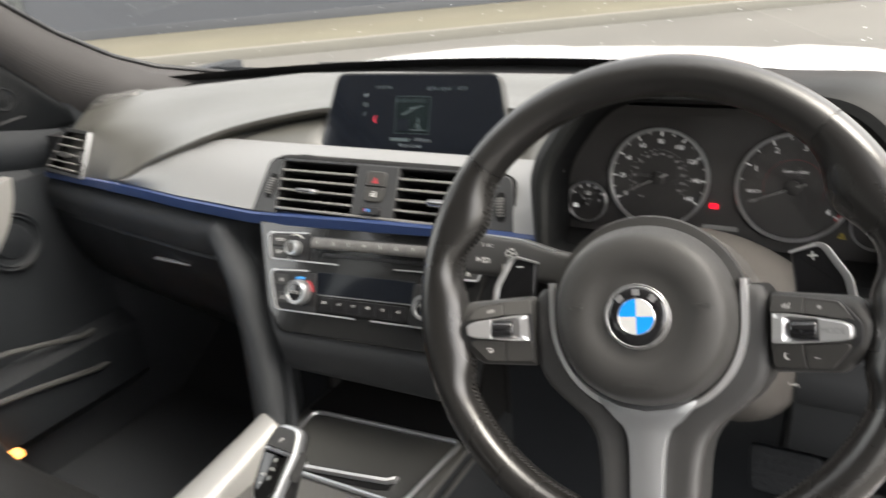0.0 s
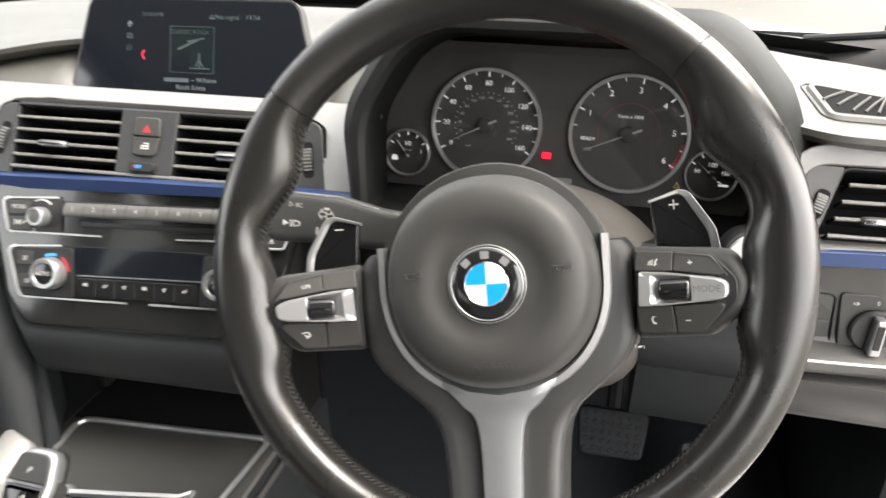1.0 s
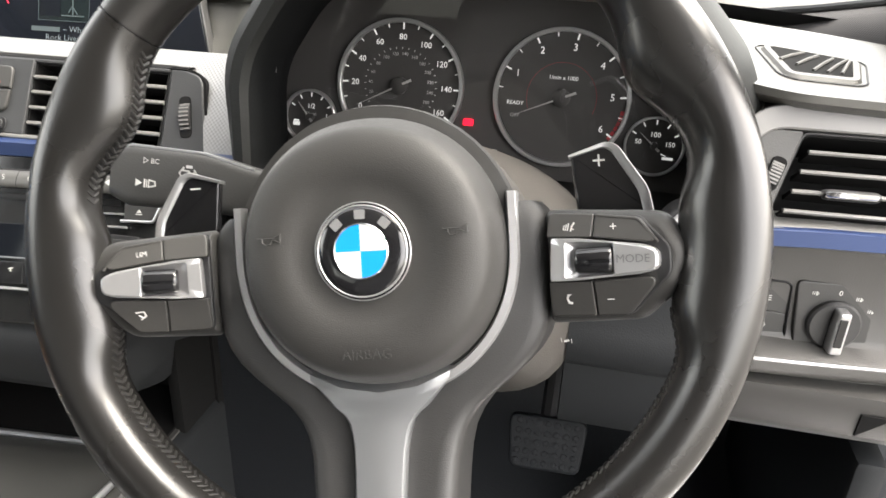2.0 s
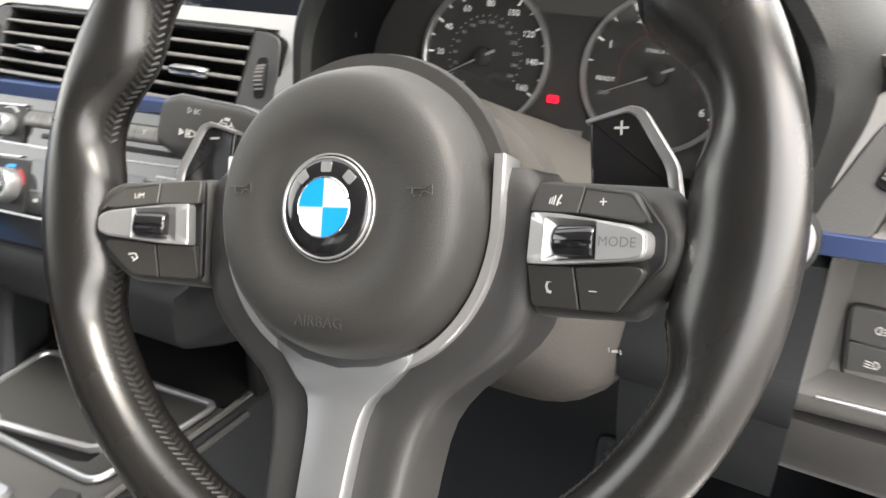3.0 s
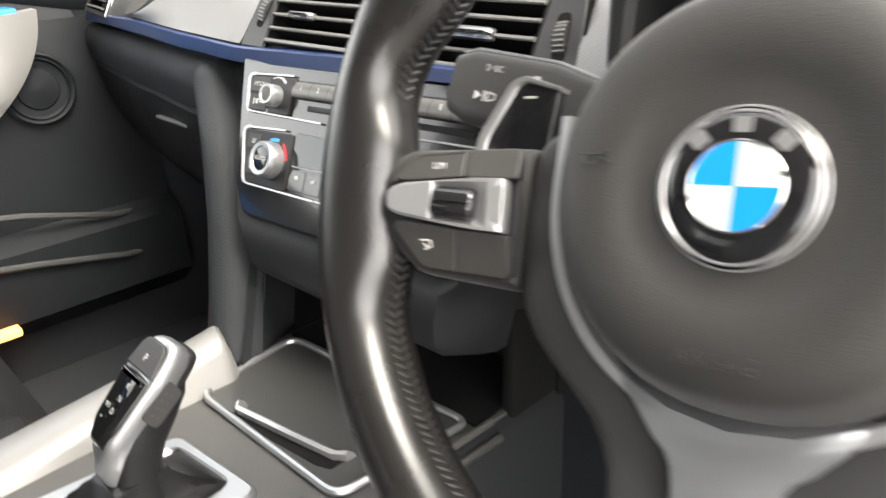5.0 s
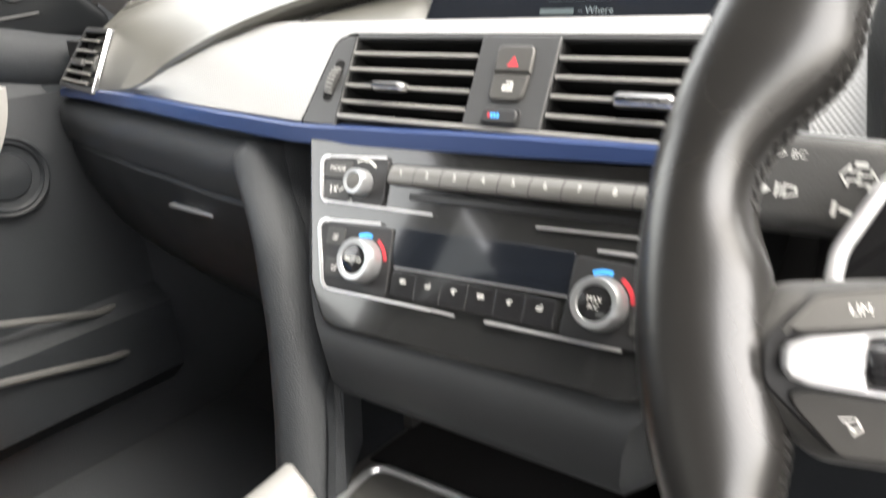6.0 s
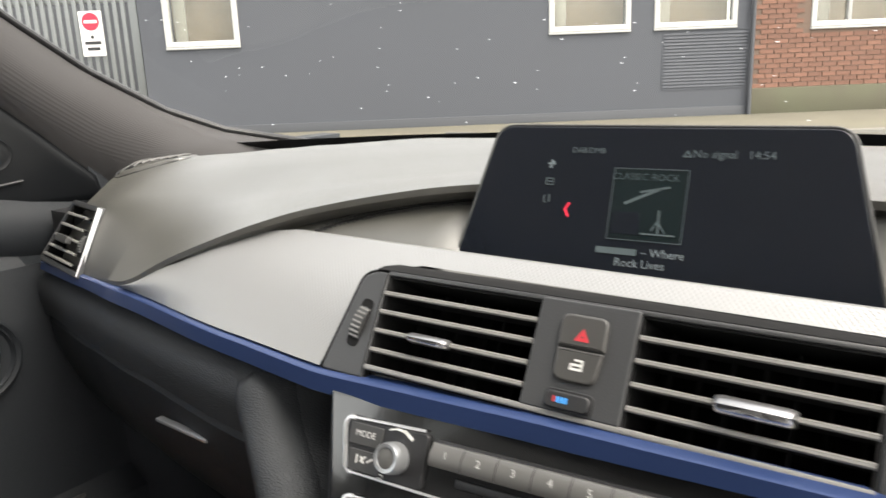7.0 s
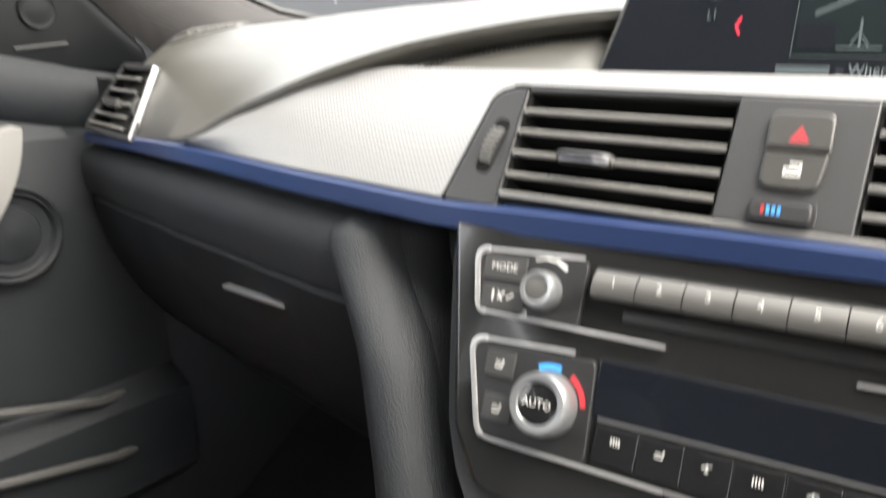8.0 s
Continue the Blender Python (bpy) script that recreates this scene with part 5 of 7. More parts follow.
# Black sheet over the console top stands for the shade in the cubby.
part("cubby_shade_sheet", prism([(-0.112, -0.050), (0.112, -0.032), (0.112, 0.055), (-0.112, 0.055)], 0.548, 0.5545), SHADE_BLACK, core)
TRAY = fillet([(-0.082, -0.160), (0.098, -0.154), (0.107, -0.035), (-0.101, -0.055)], [0.02, 0.016, 0.010, 0.016], 6)
lid = part("tray_lid", prism(inset(TRAY, 0.003), 0.545, 0.5555, 0.001), TRAY_LID, core, "flat dark tray cover")
part("tray_frame", tube([(x, y, 0.5565) for x, y in TRAY], 0.0032, 8, closed=True), SPOKE, core, "satin grey tray frame")
part("tray_handle", loft([[(x, y + 0.050 + 0.002, 0.555), (x, y + 0.050, 0.563), (x, y + 0.053, 0.5645), (x, y + 0.058, 0.560), (x, y + 0.060, 0.555)] for x, y in ((-0.040, -0.200), (-0.034, -0.2045), (0.020, -0.1945), (0.066, -0.1850), (0.074, -0.1780))]), SATIN, core, "raised bright grip")
# Black insert on the lid stands for the shade in the finger slot.
part("finger_slot_shade", prism(fillet([(-0.036, -0.1585), (0.060, -0.1450), (0.072, -0.1400), (0.072, -0.1265), (-0.040, -0.1475)], 0.003), 0.550, 0.5562), SHADE_BLACK, core, "black insert for the shade of a finger slot")
# right edge rail
for x, r, m_ in ((0.118, 0.0030, PLASTIC_MID), (0.127, 0.0035, PLASTIC)):
    part("edge_rail", tube([(x, yy, 0.555 - (x - 0.118) * 1.1) for yy in (-0.02, -0.12, -0.25, -0.5)], r, 8), m_, core)
# silver side trim on the passenger side
rows = []
for s in [-0.024, -0.022, -0.016, -0.008, 0.0, 0.012] + span(0.03, 1, 14):
    y = -0.122 - 0.40 * s
    zz = 0.592 - 0.050 * max(0, s) ** 0.8 - 0.030 * (max(0.0, 0.012 - s) / 0.036) ** 3.5
    xo, xi = -0.126 - 0.014 * s, -0.086 + 0.016 * s
    rows.append([(xo - 0.006, y, zz - 0.06), (xo, y, zz - 0.008), (xo + 0.003, y, zz - 0.003), (xo + 0.009, y, zz), (xi - 0.013, y - 0.006, zz), (xi - 0.005, y - 0.007, zz - 0.003), (xi, y - 0.008, zz - 0.010), (xi + 0.010, y - 0.01, zz - 0.045)])
part("side_trim", loft(rows), TRIM, core, "pale satin silver side trim")

gear = thing("gear_selector", pose(0.012, -0.262, 0.556), "chunky electronic gear lever with a glossy marked face", "gear lever")
GF = fillet([(-0.060, -0.10), (0.060, -0.10), (0.050, 0.073), (-0.048, 0.062)], [0.01, 0.01, 0.012, 0.012], 5)
GI = fillet([(-0.040, -0.08), (0.040, -0.08), (0.027, 0.060), (-0.034, 0.052)], [0.01, 0.01, 0.008, 0.008], 5)
part("surround", hoop(GF, GI, -0.006, 0.008, bevel=0.003), SPOKE, gear, "satin silver surround")
rows = []
for s, k, h in ((0, 1.0, 0.001), (0.10, 1.0, 0.006), (0.22, 0.96, 0.0105), (0.36, 0.86, 0.0145), (0.50, 0.74, 0.0195), (0.62, 0.645, 0.026), (0.75, 0.57, 0.033), (0.9, 0.52, 0.039), (1.0, 0.485, 0.043)):
    rows.append([(x * k * (1 - 0.12 * s) + 0.014 * s, (y + 0.006) * k * (1 - 0.45 * s) + 0.008 * s, h + 0.0030 * math.sin(s * math.pi) * math.sin(i * 0.9 + s * 11)) for i, (x, y) in enumerate(inset(GI, 0.001))])
part("gaiter", loft(rows), leather("soft_black_hide", (0.008, 0.008, 0.0083), 0.32, 0.08, 900), gear, "black leather gaiter")
rows = []
for x, y, zz, rx, ry in ((0.014, 0.006, 0.020, 0.0160, 0.0180), (0.014, 0.006, 0.030, 0.0145, 0.0160), (0.014, 0.008, 0.044, 0.0138, 0.0152), (0.013, 0.013, 0.058, 0.0145, 0.0165), (0.012, 0.020, 0.073, 0.0170, 0.0200),
                         (0.012, 0.029, 0.087, 0.0170, 0.0195), (0.012, 0.036, 0.099, 0.0150, 0.0150), (0.012, 0.040, 0.106, 0.0100, 0.0080)):
    rows.append([(x + rx * math.copysign(abs(math.cos(a)) ** 0.8, math.cos(a)), y + ry * math.copysign(abs(math.sin(a)) ** 0.8, math.sin(a)), zz) for a in span(0, 2 * math.pi * 23 / 24, 24)])
GRIP = leather("dark_grip_skin", (0.0075, 0.0075, 0.0078), 0.5, 0.1, 900)
GRIP.node_tree.nodes["Principled BSDF"].inputs["Specular IOR Level"].default_value = 0.3
part("handle", loft(rows), GRIP, gear, "dark grip")
FACE = pose(0.012, 0.020, 0.0985, 43, 0, 0)
FO = fillet([(-0.0075, -0.060), (0.0075, -0.060), (0.0150, -0.034), (0.0195, 0.010), (0.0145, 0.036), (-0.0145, 0.036), (-0.0195, 0.010), (-0.0150, -0.034)], [0.006, 0.006, 0.03, 0.02, 0.013, 0.013, 0.02, 0.03], 6)


def nod(y):
    """The face is bowed and its chin curves back to the neck."""
    return -2.0 * (y + 0.004) ** 2 - 16.0 * max(0.0, -0.030 - y) ** 2


f1 = part("bright_bezel", loft([[(x, y, zz + nod(y)) for x, y in inset(FO, k)] for k, zz in ((0.005, -0.016), (0.002, -0.012), (0.0004, -0.0075), (-0.0002, -0.003), (0.0004, 0.0008), (0.0016, 0.0030), (0.0034, 0.0040), (0.006, 0.0042))]), SPOKE, gear, "satin silver bezel")
f1.matrix_basis = FACE
part("back_shell", loft([[(x, y + 0.003, zz + nod(y)) for x, y in inset(FO, k)] for k, zz in ((0.0035, -0.010), (0.0025, -0.012), (0.0030, -0.015), (0.0045, -0.018), (0.0060, -0.0195))]), PLASTIC_BLACK, f1)
part("side_button", loft([[(xx, y, z_) for y, z_ in fillet([(-0.014, -0.016), (0.012, -0.018), (0.016, -0.004), (-0.012, -0.003)], 0.004, 4)] for xx in (0.010, 0.0185, 0.0200)]), BUTTON, f1)
bm = bmesh.new()
for i in range(8):
    box(0.0199, 0.0205, -0.008 + (i % 4) * 0.005, -0.0065 + (i % 4) * 0.005, -0.0125 + (i // 4) * 0.004, -0.011 + (i // 4) * 0.004, bm=bm)
tagged(part("grip_dots", bm, PLASTIC, f1), kind="stuff")
eye_o = fillet([(-0.0085, -0.0400), (0.0085, -0.0400), (0.0135, -0.026), (0.0165, 0.0085), (-0.0165, 0.0085), (-0.0135, -0.026)], [0.007, 0.007, 0.02, 0.0015, 0.0015, 0.02])
part("marked_face", loft([[(x, y, z + nod(y)) for x, y in inset(eye_o, k)] for k, z in ((0.0, 0.002), (0.0, 0.0046), (0.0005, 0.0053), (0.0015, 0.0059), (0.0030, 0.0064), (0.0040, 0.0066))]), mat("lever_face_black", (0.006, 0.006, 0.006), 0.07, vary=0.3, blotch=25, coat=0.5), f1, "glossy black marked face")
part("park_button", prism(fillet([(-0.0170, 0.0105), (0.0170, 0.0105), (0.0125, 0.0315), (-0.0125, 0.0315)], [0.001, 0.001, 0.008, 0.008]), 0.003, 0.0052, 0.001), BUTTON, f1)
lettering("P", 0.007, 0, 0.019, 0.0054, INK, f1)
for i, ch in enumerate("RND"):
    lettering(ch, 0.0052, 0.003, 0.0 - i * 0.0085, 0.0067 + nod(0.003 - i * 0.0085), INK, f1)
lettering("M/S", 0.0040, -0.005, -0.0155, 0.0065, INK, f1)
lettering("+", 0.0045, -0.005, -0.0235, 0.0060, INK, f1)

sw = thing("console_switches", pose(0, 0, 0), "small dark console switches with bright frames beside the lever", "switches")
for i, (x, y) in enumerate(((0.0930, -0.1755), (0.0915, -0.1955), (0.0885, -0.2160), (0.0855, -0.2370))):
    b = part("switch", prism(rect(0.020, 0.0135, 0.002), -0.003, 0.004, 0.0012), BUTTON, sw)
    b.matrix_basis = pose(x, y, 0.555, 0, 0, 14)
    if i in (1, 2):
        part("bright_frame", hoop(rect(0.0235, 0.0170, 0.003), rect(0.0205, 0.0140, 0.002), -0.002, 0.0035, bevel=0.0006), SATIN, b)

# ---- instrument cluster ----
clus = thing("instrument_cluster", panel(0.357, 0.088, 0.85, 10.8, 0), "black instrument cluster with four round dials, one red light lit", "instrument cluster")
part("face", prism(fillet([(-0.172, -0.058), (0.172, -0.058), (0.172, 0.03), (0.12, 0.085), (-0.12, 0.085), (-0.172, 0.03)], 0.02), -0.012, -0.003), DIAL, clus, "matt black face")


GAUGE = mat("lit_gauge_print", (0.74, 0.74, 0.72), 0.6, vary=0.05, emit=0.06)
NEEDLE = mat("grey_needle", (0.36, 0.36, 0.35), 0.5, vary=0.05)
GAUGE_DIM = mat("dim_gauge_print", (0.38, 0.38, 0.37), 0.6, vary=0.05, emit=0.03)


def dial(cx, cy, r, name, ticks, tick_r, needle, wide, ring=0.0034, material=SATIN):
    d = part(name, lathe([(0.0005, -0.0022), (r - ring, -0.0022), (r - ring, -0.0028)], 56, cx=cx, cy=cy), DIAL, clus)
    part("ring", hoop(circle(r, 64, cx, cy), circle(r - ring, 64, cx, cy), -0.003, 0.0025, bevel=0.0006), material, d, "bright dial ring")
    bm = bmesh.new()
    for a, ln, w in ticks:
        c, s = math.cos(radians(a)), math.sin(radians(a))
        q = [(cx + rr * c - ww * s, cy + rr * s + ww * c) for rr, ww in ((tick_r, -w), (tick_r, w), (tick_r - ln, w), (tick_r - ln, -w))]
        loft([[(x, y, -0.0020) for x, y in q], [(x, y, -0.0018) for x, y in q]], bm=bm)
    tagged(part("scale_marks", bm, GAUGE, d, smooth=False), kind="stuff")
    c, s = math.cos(radians(needle)), math.sin(radians(needle))
    L = wide
    q = [(cx + L * c, cy + L * s, 0.0012), (cx - 0.28 * L * c + 0.0010 * s, cy - 0.28 * L * s - 0.0010 * c, 0.0046), (cx - 0.28 * L * c - 0.0010 * s, cy - 0.28 * L * s + 0.0010 * c, 0.0046)]
    bm = loft([q, [(x, y, zz - 0.0012) for x, y, zz in q]])
    part("needle", bm, NEEDLE, d, "pale grey needle")
    part("needle_boss", lathe([(r * 0.13, -0.002), (r * 0.13, 0.003), (r * 0.10, 0.004), (0.0004, 0.0042)], 24, cx=cx, cy=cy), DIAL, d)
    return d


SX, SY, SR = -0.0635, 0.0120, 0.0518
sa = lambda v: 90 - (v - 80) / 20 * 30
spd = dial(SX, SY, SR, "speedometer", [(sa(v), 0.0050 if v % 20 == 0 else 0.0032, 0.0006 if v % 20 == 0 else 0.0004) for v in range(0, 161, 10)], 0.0485, sa(2), 0.040)
for v in range(0, 161, 20):
    a = radians(sa(v))
    lettering(str(v), 0.0064, SX + 0.0375 * math.cos(a), SY + 0.0375 * math.sin(a), -0.0018, GAUGE, spd)
bm = bmesh.new()
for i in range(25):
    a = radians(210 - i * 10)
    tube([(SX + 0.0285 * math.cos(a), SY + 0.0285 * math.sin(a), -0.002), (SX + 0.0300 * math.cos(a), SY + 0.0300 * math.sin(a), -0.002)], 0.0003, 4, bm=bm)
tagged(part("inner_marks", bm, GAUGE_DIM, spd), kind="stuff")
for i, v in enumerate(range(20, 261, 20)):
    a = radians(196 - i * 18.6)
    lettering(str(v), 0.0036, SX + 0.0248 * math.cos(a), SY + 0.0248 * math.sin(a), -0.0018, GAUGE_DIM, spd)
lettering("mph", 0.003, SX - 0.016, SY - 0.020, -0.0018, GAUGE_DIM, spd)
RX, RY, RR = 0.0645, 0.0135, 0.0525
ra = lambda v: 193 - v * 37.6
rev = dial(RX, RY, RR, "rev_counter", [(ra(v / 2), 0.0050 if v % 2 == 0 else 0.0034, 0.0006 if v % 2 == 0 else 0.0004) for v in range(1, 13)], 0.0492, 204, 0.043)
for v in range(1, 7):
    a = radians(ra(v))
    lettering(str(v), 0.0074, RX + 0.0385 * math.cos(a), RY + 0.0385 * math.sin(a), -0.0018, GAUGE, rev)
lettering("1/min x 1000", 0.0042, RX, RY + 0.0150, -0.0018, GAUGE, rev)
lettering("READY", 0.0042, RX - 0.0350, RY - 0.0065, -0.0018, GAUGE, rev)
lettering("OFF", 0.0042, RX - 0.0345, RY - 0.0160, -0.0018, GAUGE_DIM, rev)
bm = bmesh.new()
for i in range(40):
    a, b = radians(-22 + i * 5.6), radians(-22 + (i + 1) * 5.6)
    q = [(RX + r * math.cos(t), RY + r * math.sin(t)) for r, t in ((0.0265, a), (0.0268, a), (0.0268, b), (0.0265, b))]
    loft([[(x, y, -0.002) for x, y in q], [(x, y, -0.0018) for x, y in q]], bm=bm)
part("red_line", bm, mat("dim_red_print", (0.25, 0.02, 0.03), 0.6), rev)
bm = bmesh.new()
for i in range(6):
    a, b = radians(-36 + i * 5), radians(-36 + (i + 0.8) * 5)
    q = [(RX + r * math.cos(t), RY + r * math.sin(t)) for r, t in ((0.0462, a), (0.0490, a), (0.0490, b), (0.0462, b))]
    loft([[(x, y, -0.002) for x, y in q], [(x, y, -0.0018) for x, y in q]], bm=bm)
part("red_zone", bm, INK_RED, rev)
fuel = dial(-0.138, -0.0195, 0.0225, "fuel_gauge", [(150 - i * 30, 0.0035, 0.0005) for i in range(5)], 0.0198, 132, 0.016, 0.0019)
lettering("1/2", 0.0054, -0.138, -0.0110, -0.0018, GAUGE, fuel)
lettering("Diesel", 0.0036, -0.138, -0.0170, -0.0018, GAUGE_DIM, fuel)
lettering("1", 0.005, -0.1245, -0.0180, -0.0018, GAUGE, fuel)
glyph([(-0.152, -0.026, -0.149, -0.026, 0.003), (-0.152, -0.0235, -0.149, -0.0235, 0.0016)], fuel, -0.0018, GAUGE, "pump_symbol")
temp = dial(0.138, -0.0160, 0.0225, "oil_gauge", [(150 - i * 30, 0.0035, 0.0005) for i in range(5)], 0.0198, 140, 0.017, 0.0019)
lettering("100", 0.0054, 0.138, -0.0075, -0.0018, GAUGE, temp)
lettering("50", 0.0050, 0.1260, -0.0135, -0.0018, GAUGE, temp)
lettering("150", 0.0050, 0.1495, -0.0140, -0.0018, GAUGE, temp)
lettering("\u00b0C", 0.0042, 0.138, -0.0145, -0.0018, GAUGE_DIM, temp)
glyph([(0.146, -0.0245, 0.152, -0.0245, 0.002), (0.144, -0.0215, 0.147, -0.0225, 0.0008)], temp, -0.0018, GAUGE, "oil_symbol")
w = part("warning_light", prism(rect(0.0078, 0.0052, 0.001, -0.006, -0.0115), -0.0028, -0.0012), LAMP_RED, clus, "lit red brake light")
part("message_line", prism(rect(0.034, 0.0045, 0, 0.002, -0.0330), -0.0028, -0.0020), INK_DIM, clus)
glyph([(0.108, -0.030, 0.113, -0.030, 0.0009), (0.108, -0.030, 0.1105, -0.0255, 0.0009), (0.113, -0.030, 0.1105, -0.0255, 0.0009)], clus, -0.002, mat("amber_print", (0.7, 0.55, 0.08), 0.6), "amber_symbol")
cover = part("lens", loft([[(x, y, 0.022 + 0.10 * y) for x in (-0.165, 0.165)] for y in (-0.05, 0.078)], closed=False, caps=False), clear_glass("cluster_lens", (0.97, 0.97, 0.97), 0.9), clus, "clear plastic lens")
cover.visible_shadow = False


# hood: an arch drawn forward from the dial face to the opening before it
def arch(hw_low, hw, top, foot, y_low, y_top, cx):
    """A rounded arch outline; y leans from the foot to the top."""
    pts = [(cx - hw_low + 0.013, foot), (cx - hw + 0.013, foot + (top - foot) * 0.52), (cx - hw * 0.68 + 0.003, top), (cx + hw * 0.68 + 0.004, top), (cx + hw + 0.010, foot + (top - foot) * 0.52), (cx + hw_low + 0.011, foot)]
    o = fillet(pts, [0.012, 0.07, 0.08, 0.08, 0.07, 0.012], 8)
    return [(x, y_low + (y_top - y_low) * (zz - foot) / (top - foot), zz) for x, zz in o]


hood = thing("cluster_hood", pose(0, 0, 0), "black grained hood arching over the dials", "dashboard hood")
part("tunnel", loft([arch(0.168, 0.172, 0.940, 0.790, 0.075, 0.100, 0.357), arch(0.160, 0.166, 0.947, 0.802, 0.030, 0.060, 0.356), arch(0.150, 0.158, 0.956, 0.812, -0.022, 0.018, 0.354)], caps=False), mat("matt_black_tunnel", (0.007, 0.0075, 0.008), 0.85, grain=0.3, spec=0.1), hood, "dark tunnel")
part("brow", loft([arch(0.150, 0.158, 0.956, 0.812, -0.022, 0.018, 0.354), arch(0.153, 0.162, 0.961, 0.809, -0.028, 0.012, 0.354), arch(0.159, 0.170, 0.967, 0.806, -0.028, 0.013, 0.354),
                   arch(0.166, 0.180, 0.972, 0.803, -0.018, 0.022, 0.355), arch(0.174, 0.192, 0.973, 0.800, 0.02, 0.06, 0.358), arch(0.18, 0.205, 0.962, 0.800, 0.08, 0.16, 0.360), arch(0.19, 0.22, 0.930, 0.800, 0.16, 0.28, 0.362)], caps=False),
     mat("brow_skin", (0.009, 0.0095, 0.0095), 0.55, grain=0.4, grain_size=700, spec=0.2), hood, "grained brow")

# ---- driver's panels ----
drv = thing("lower_dashboard", pose(0, 0, 0), "grey panel and knee bolster below the driver's air vent", "dashboard panel")
rows = []
for x in span(0.5465, 0.74, 16):
    y = strip_y(x)
    side = 0.026 * max(0.0, 1 - (x - 0.5465) / 0.006)
    rows.append([(x, y + 0.03, 0.809), (x, y + 0.012, 0.8065), (x, 0.006 - side, 0.803), (x, 0.010 - side, 0.796), (x, 0.010 - side, 0.735), (x, 0.006 - side, 0.7295), (x, y + 0.003, 0.7265), (x, y - 0.002, 0.7235), (x, y - 0.003, 0.7185), (x, y, 0.712), (x, y + 0.008, 0.7065)])
part("switch_fascia", loft(rows, closed=False, caps=False), PLASTIC_MID, drv)
rows = []
for x in span(0.50, 0.74, 18):
    y = -0.010
    cut = 0.0
    rows.append([(x, y + 0.02, 0.707), (x, y - 0.006, 0.7045), (x, y - 0.008, 0.695), (x, y + cut, 0.670), (x, y + 0.020 + cut, 0.652), (x, y + 0.06 + cut, 0.640), (x, y + 0.25, 0.62)])
part("knee_bolster", loft(rows, closed=False, caps=False), HUB, drv, "soft grey knee bolster")
rows = []
for x in span(0.45, 0.547, 12):
    y = strip_y(max(0.5, x))
    rows.append([(x, y + 0.03, 0.806), (x, y + 0.010, 0.803), (x, y + 0.002, 0.797), (x, y + 0.001, 0.780), (x, y - 0.003, 0.745), (x, y - 0.009, 0.732), (x, y - 0.012, 0.722), (x, y - 0.009, 0.706),
                 (x, -0.018, 0.698), (x, -0.018, 0.690), (x, -0.010, 0.660), (x, 0.0, 0.634), (x, 0.03, 0.612), (x, 0.24, 0.60)])
part("knee_shield", loft(rows, closed=False, caps=False), PLASTIC_DEEP, drv, "dark grained panel beside the column")
part("bright_line", tube([(x, strip_y(x) - 0.0020, 0.7240) for x in span(0.556, 0.73, 12)], 0.0013, 6), BRUSHED, drv, "dull silver line")
# Black block on the bolster stands for the shade inside a notch.
part("notch", loft([[(0.650, -0.0190, 0.693), (0.670, -0.0190, 0.693), (0.652, -0.0125, 0.671)], [(0.650, -0.006, 0.693), (0.670, -0.006, 0.693), (0.652, -0.002, 0.671)]]), SHADE_BLACK, drv, "black wedge for the shade of a pull notch")
lights = thing("light_switch", panel(0.6222, 0.0095, 0.748, 4, 4), "black rotary headlight switch with a silver grip", "switch")
part("plate", prism(fillet([(-0.0195, -0.0265), (0.027, -0.0265), (0.027, 0.0262), (-0.0258, 0.0262)], 0.004), -0.01, 0.0015, 0.0012), PLASTIC, lights)
part("dial", lathe([(0.0175, 0.001), (0.0175, 0.005), (0.016, 0.0065), (0.0005, 0.0065)], 40, cx=0.0025, cy=-0.003), BUTTON, lights)
part("grip", prism(fillet([(-0.0045, -0.0185), (0.0045, -0.0185), (0.0055, 0.0125), (-0.003, 0.0125)], 0.0025), 0.005, 0.0165, 0.002), SATIN, lights, "silver grip").matrix_basis = pose(0.0025, -0.0015, 0, 0, 0, 0)
part("grip_core", prism(fillet([(-0.0025, -0.0125), (0.0028, -0.0125), (0.0034, 0.0085), (-0.0018, 0.0085)], 0.001), 0.0160, 0.0170, 0.0004), GLOSS, lights).matrix_basis = pose(0.0025, -0.0015, 0, 0, 0, 0)
lettering("0", 0.0052, 0.003, 0.0195, 0.0017, INK, lights)
for cx, cy in ((-0.013, 0.0180), (0.0155, 0.0165), (0.0245, 0.0085)):
    glyph([(cx - 0.0018, cy - 0.001, cx - 0.0018, cy + 0.001, 0.0005), (cx - 0.0006, cy - 0.001, cx - 0.0006, cy + 0.001, 0.0005), (cx + 0.0008, cy - 0.0012, cx + 0.0008, cy + 0.0012, 0.0007), (cx + 0.0008, cy + 0.0012, cx + 0.0022, cy, 0.0005), (cx + 0.0008, cy - 0.0012, cx + 0.0022, cy, 0.0005)], lights, 0.0017, INK)
fog = thing("fog_switches", panel(0.5792, 0.0095, 0.7475, 4, 3, 0), "pair of dark rocker keys in a rimmed recess", "switch")
FOGO = [(-0.0135, -0.0215), (0.0190, -0.0265), (0.0155, 0.0240), (-0.0195, 0.0240)]
part("rim", hoop(fillet(FOGO, 0.006), fillet(inset(FOGO, 0.0016), 0.005), -0.01, 0.0025, bevel=0.0008), PLASTIC_BLACK, fog)
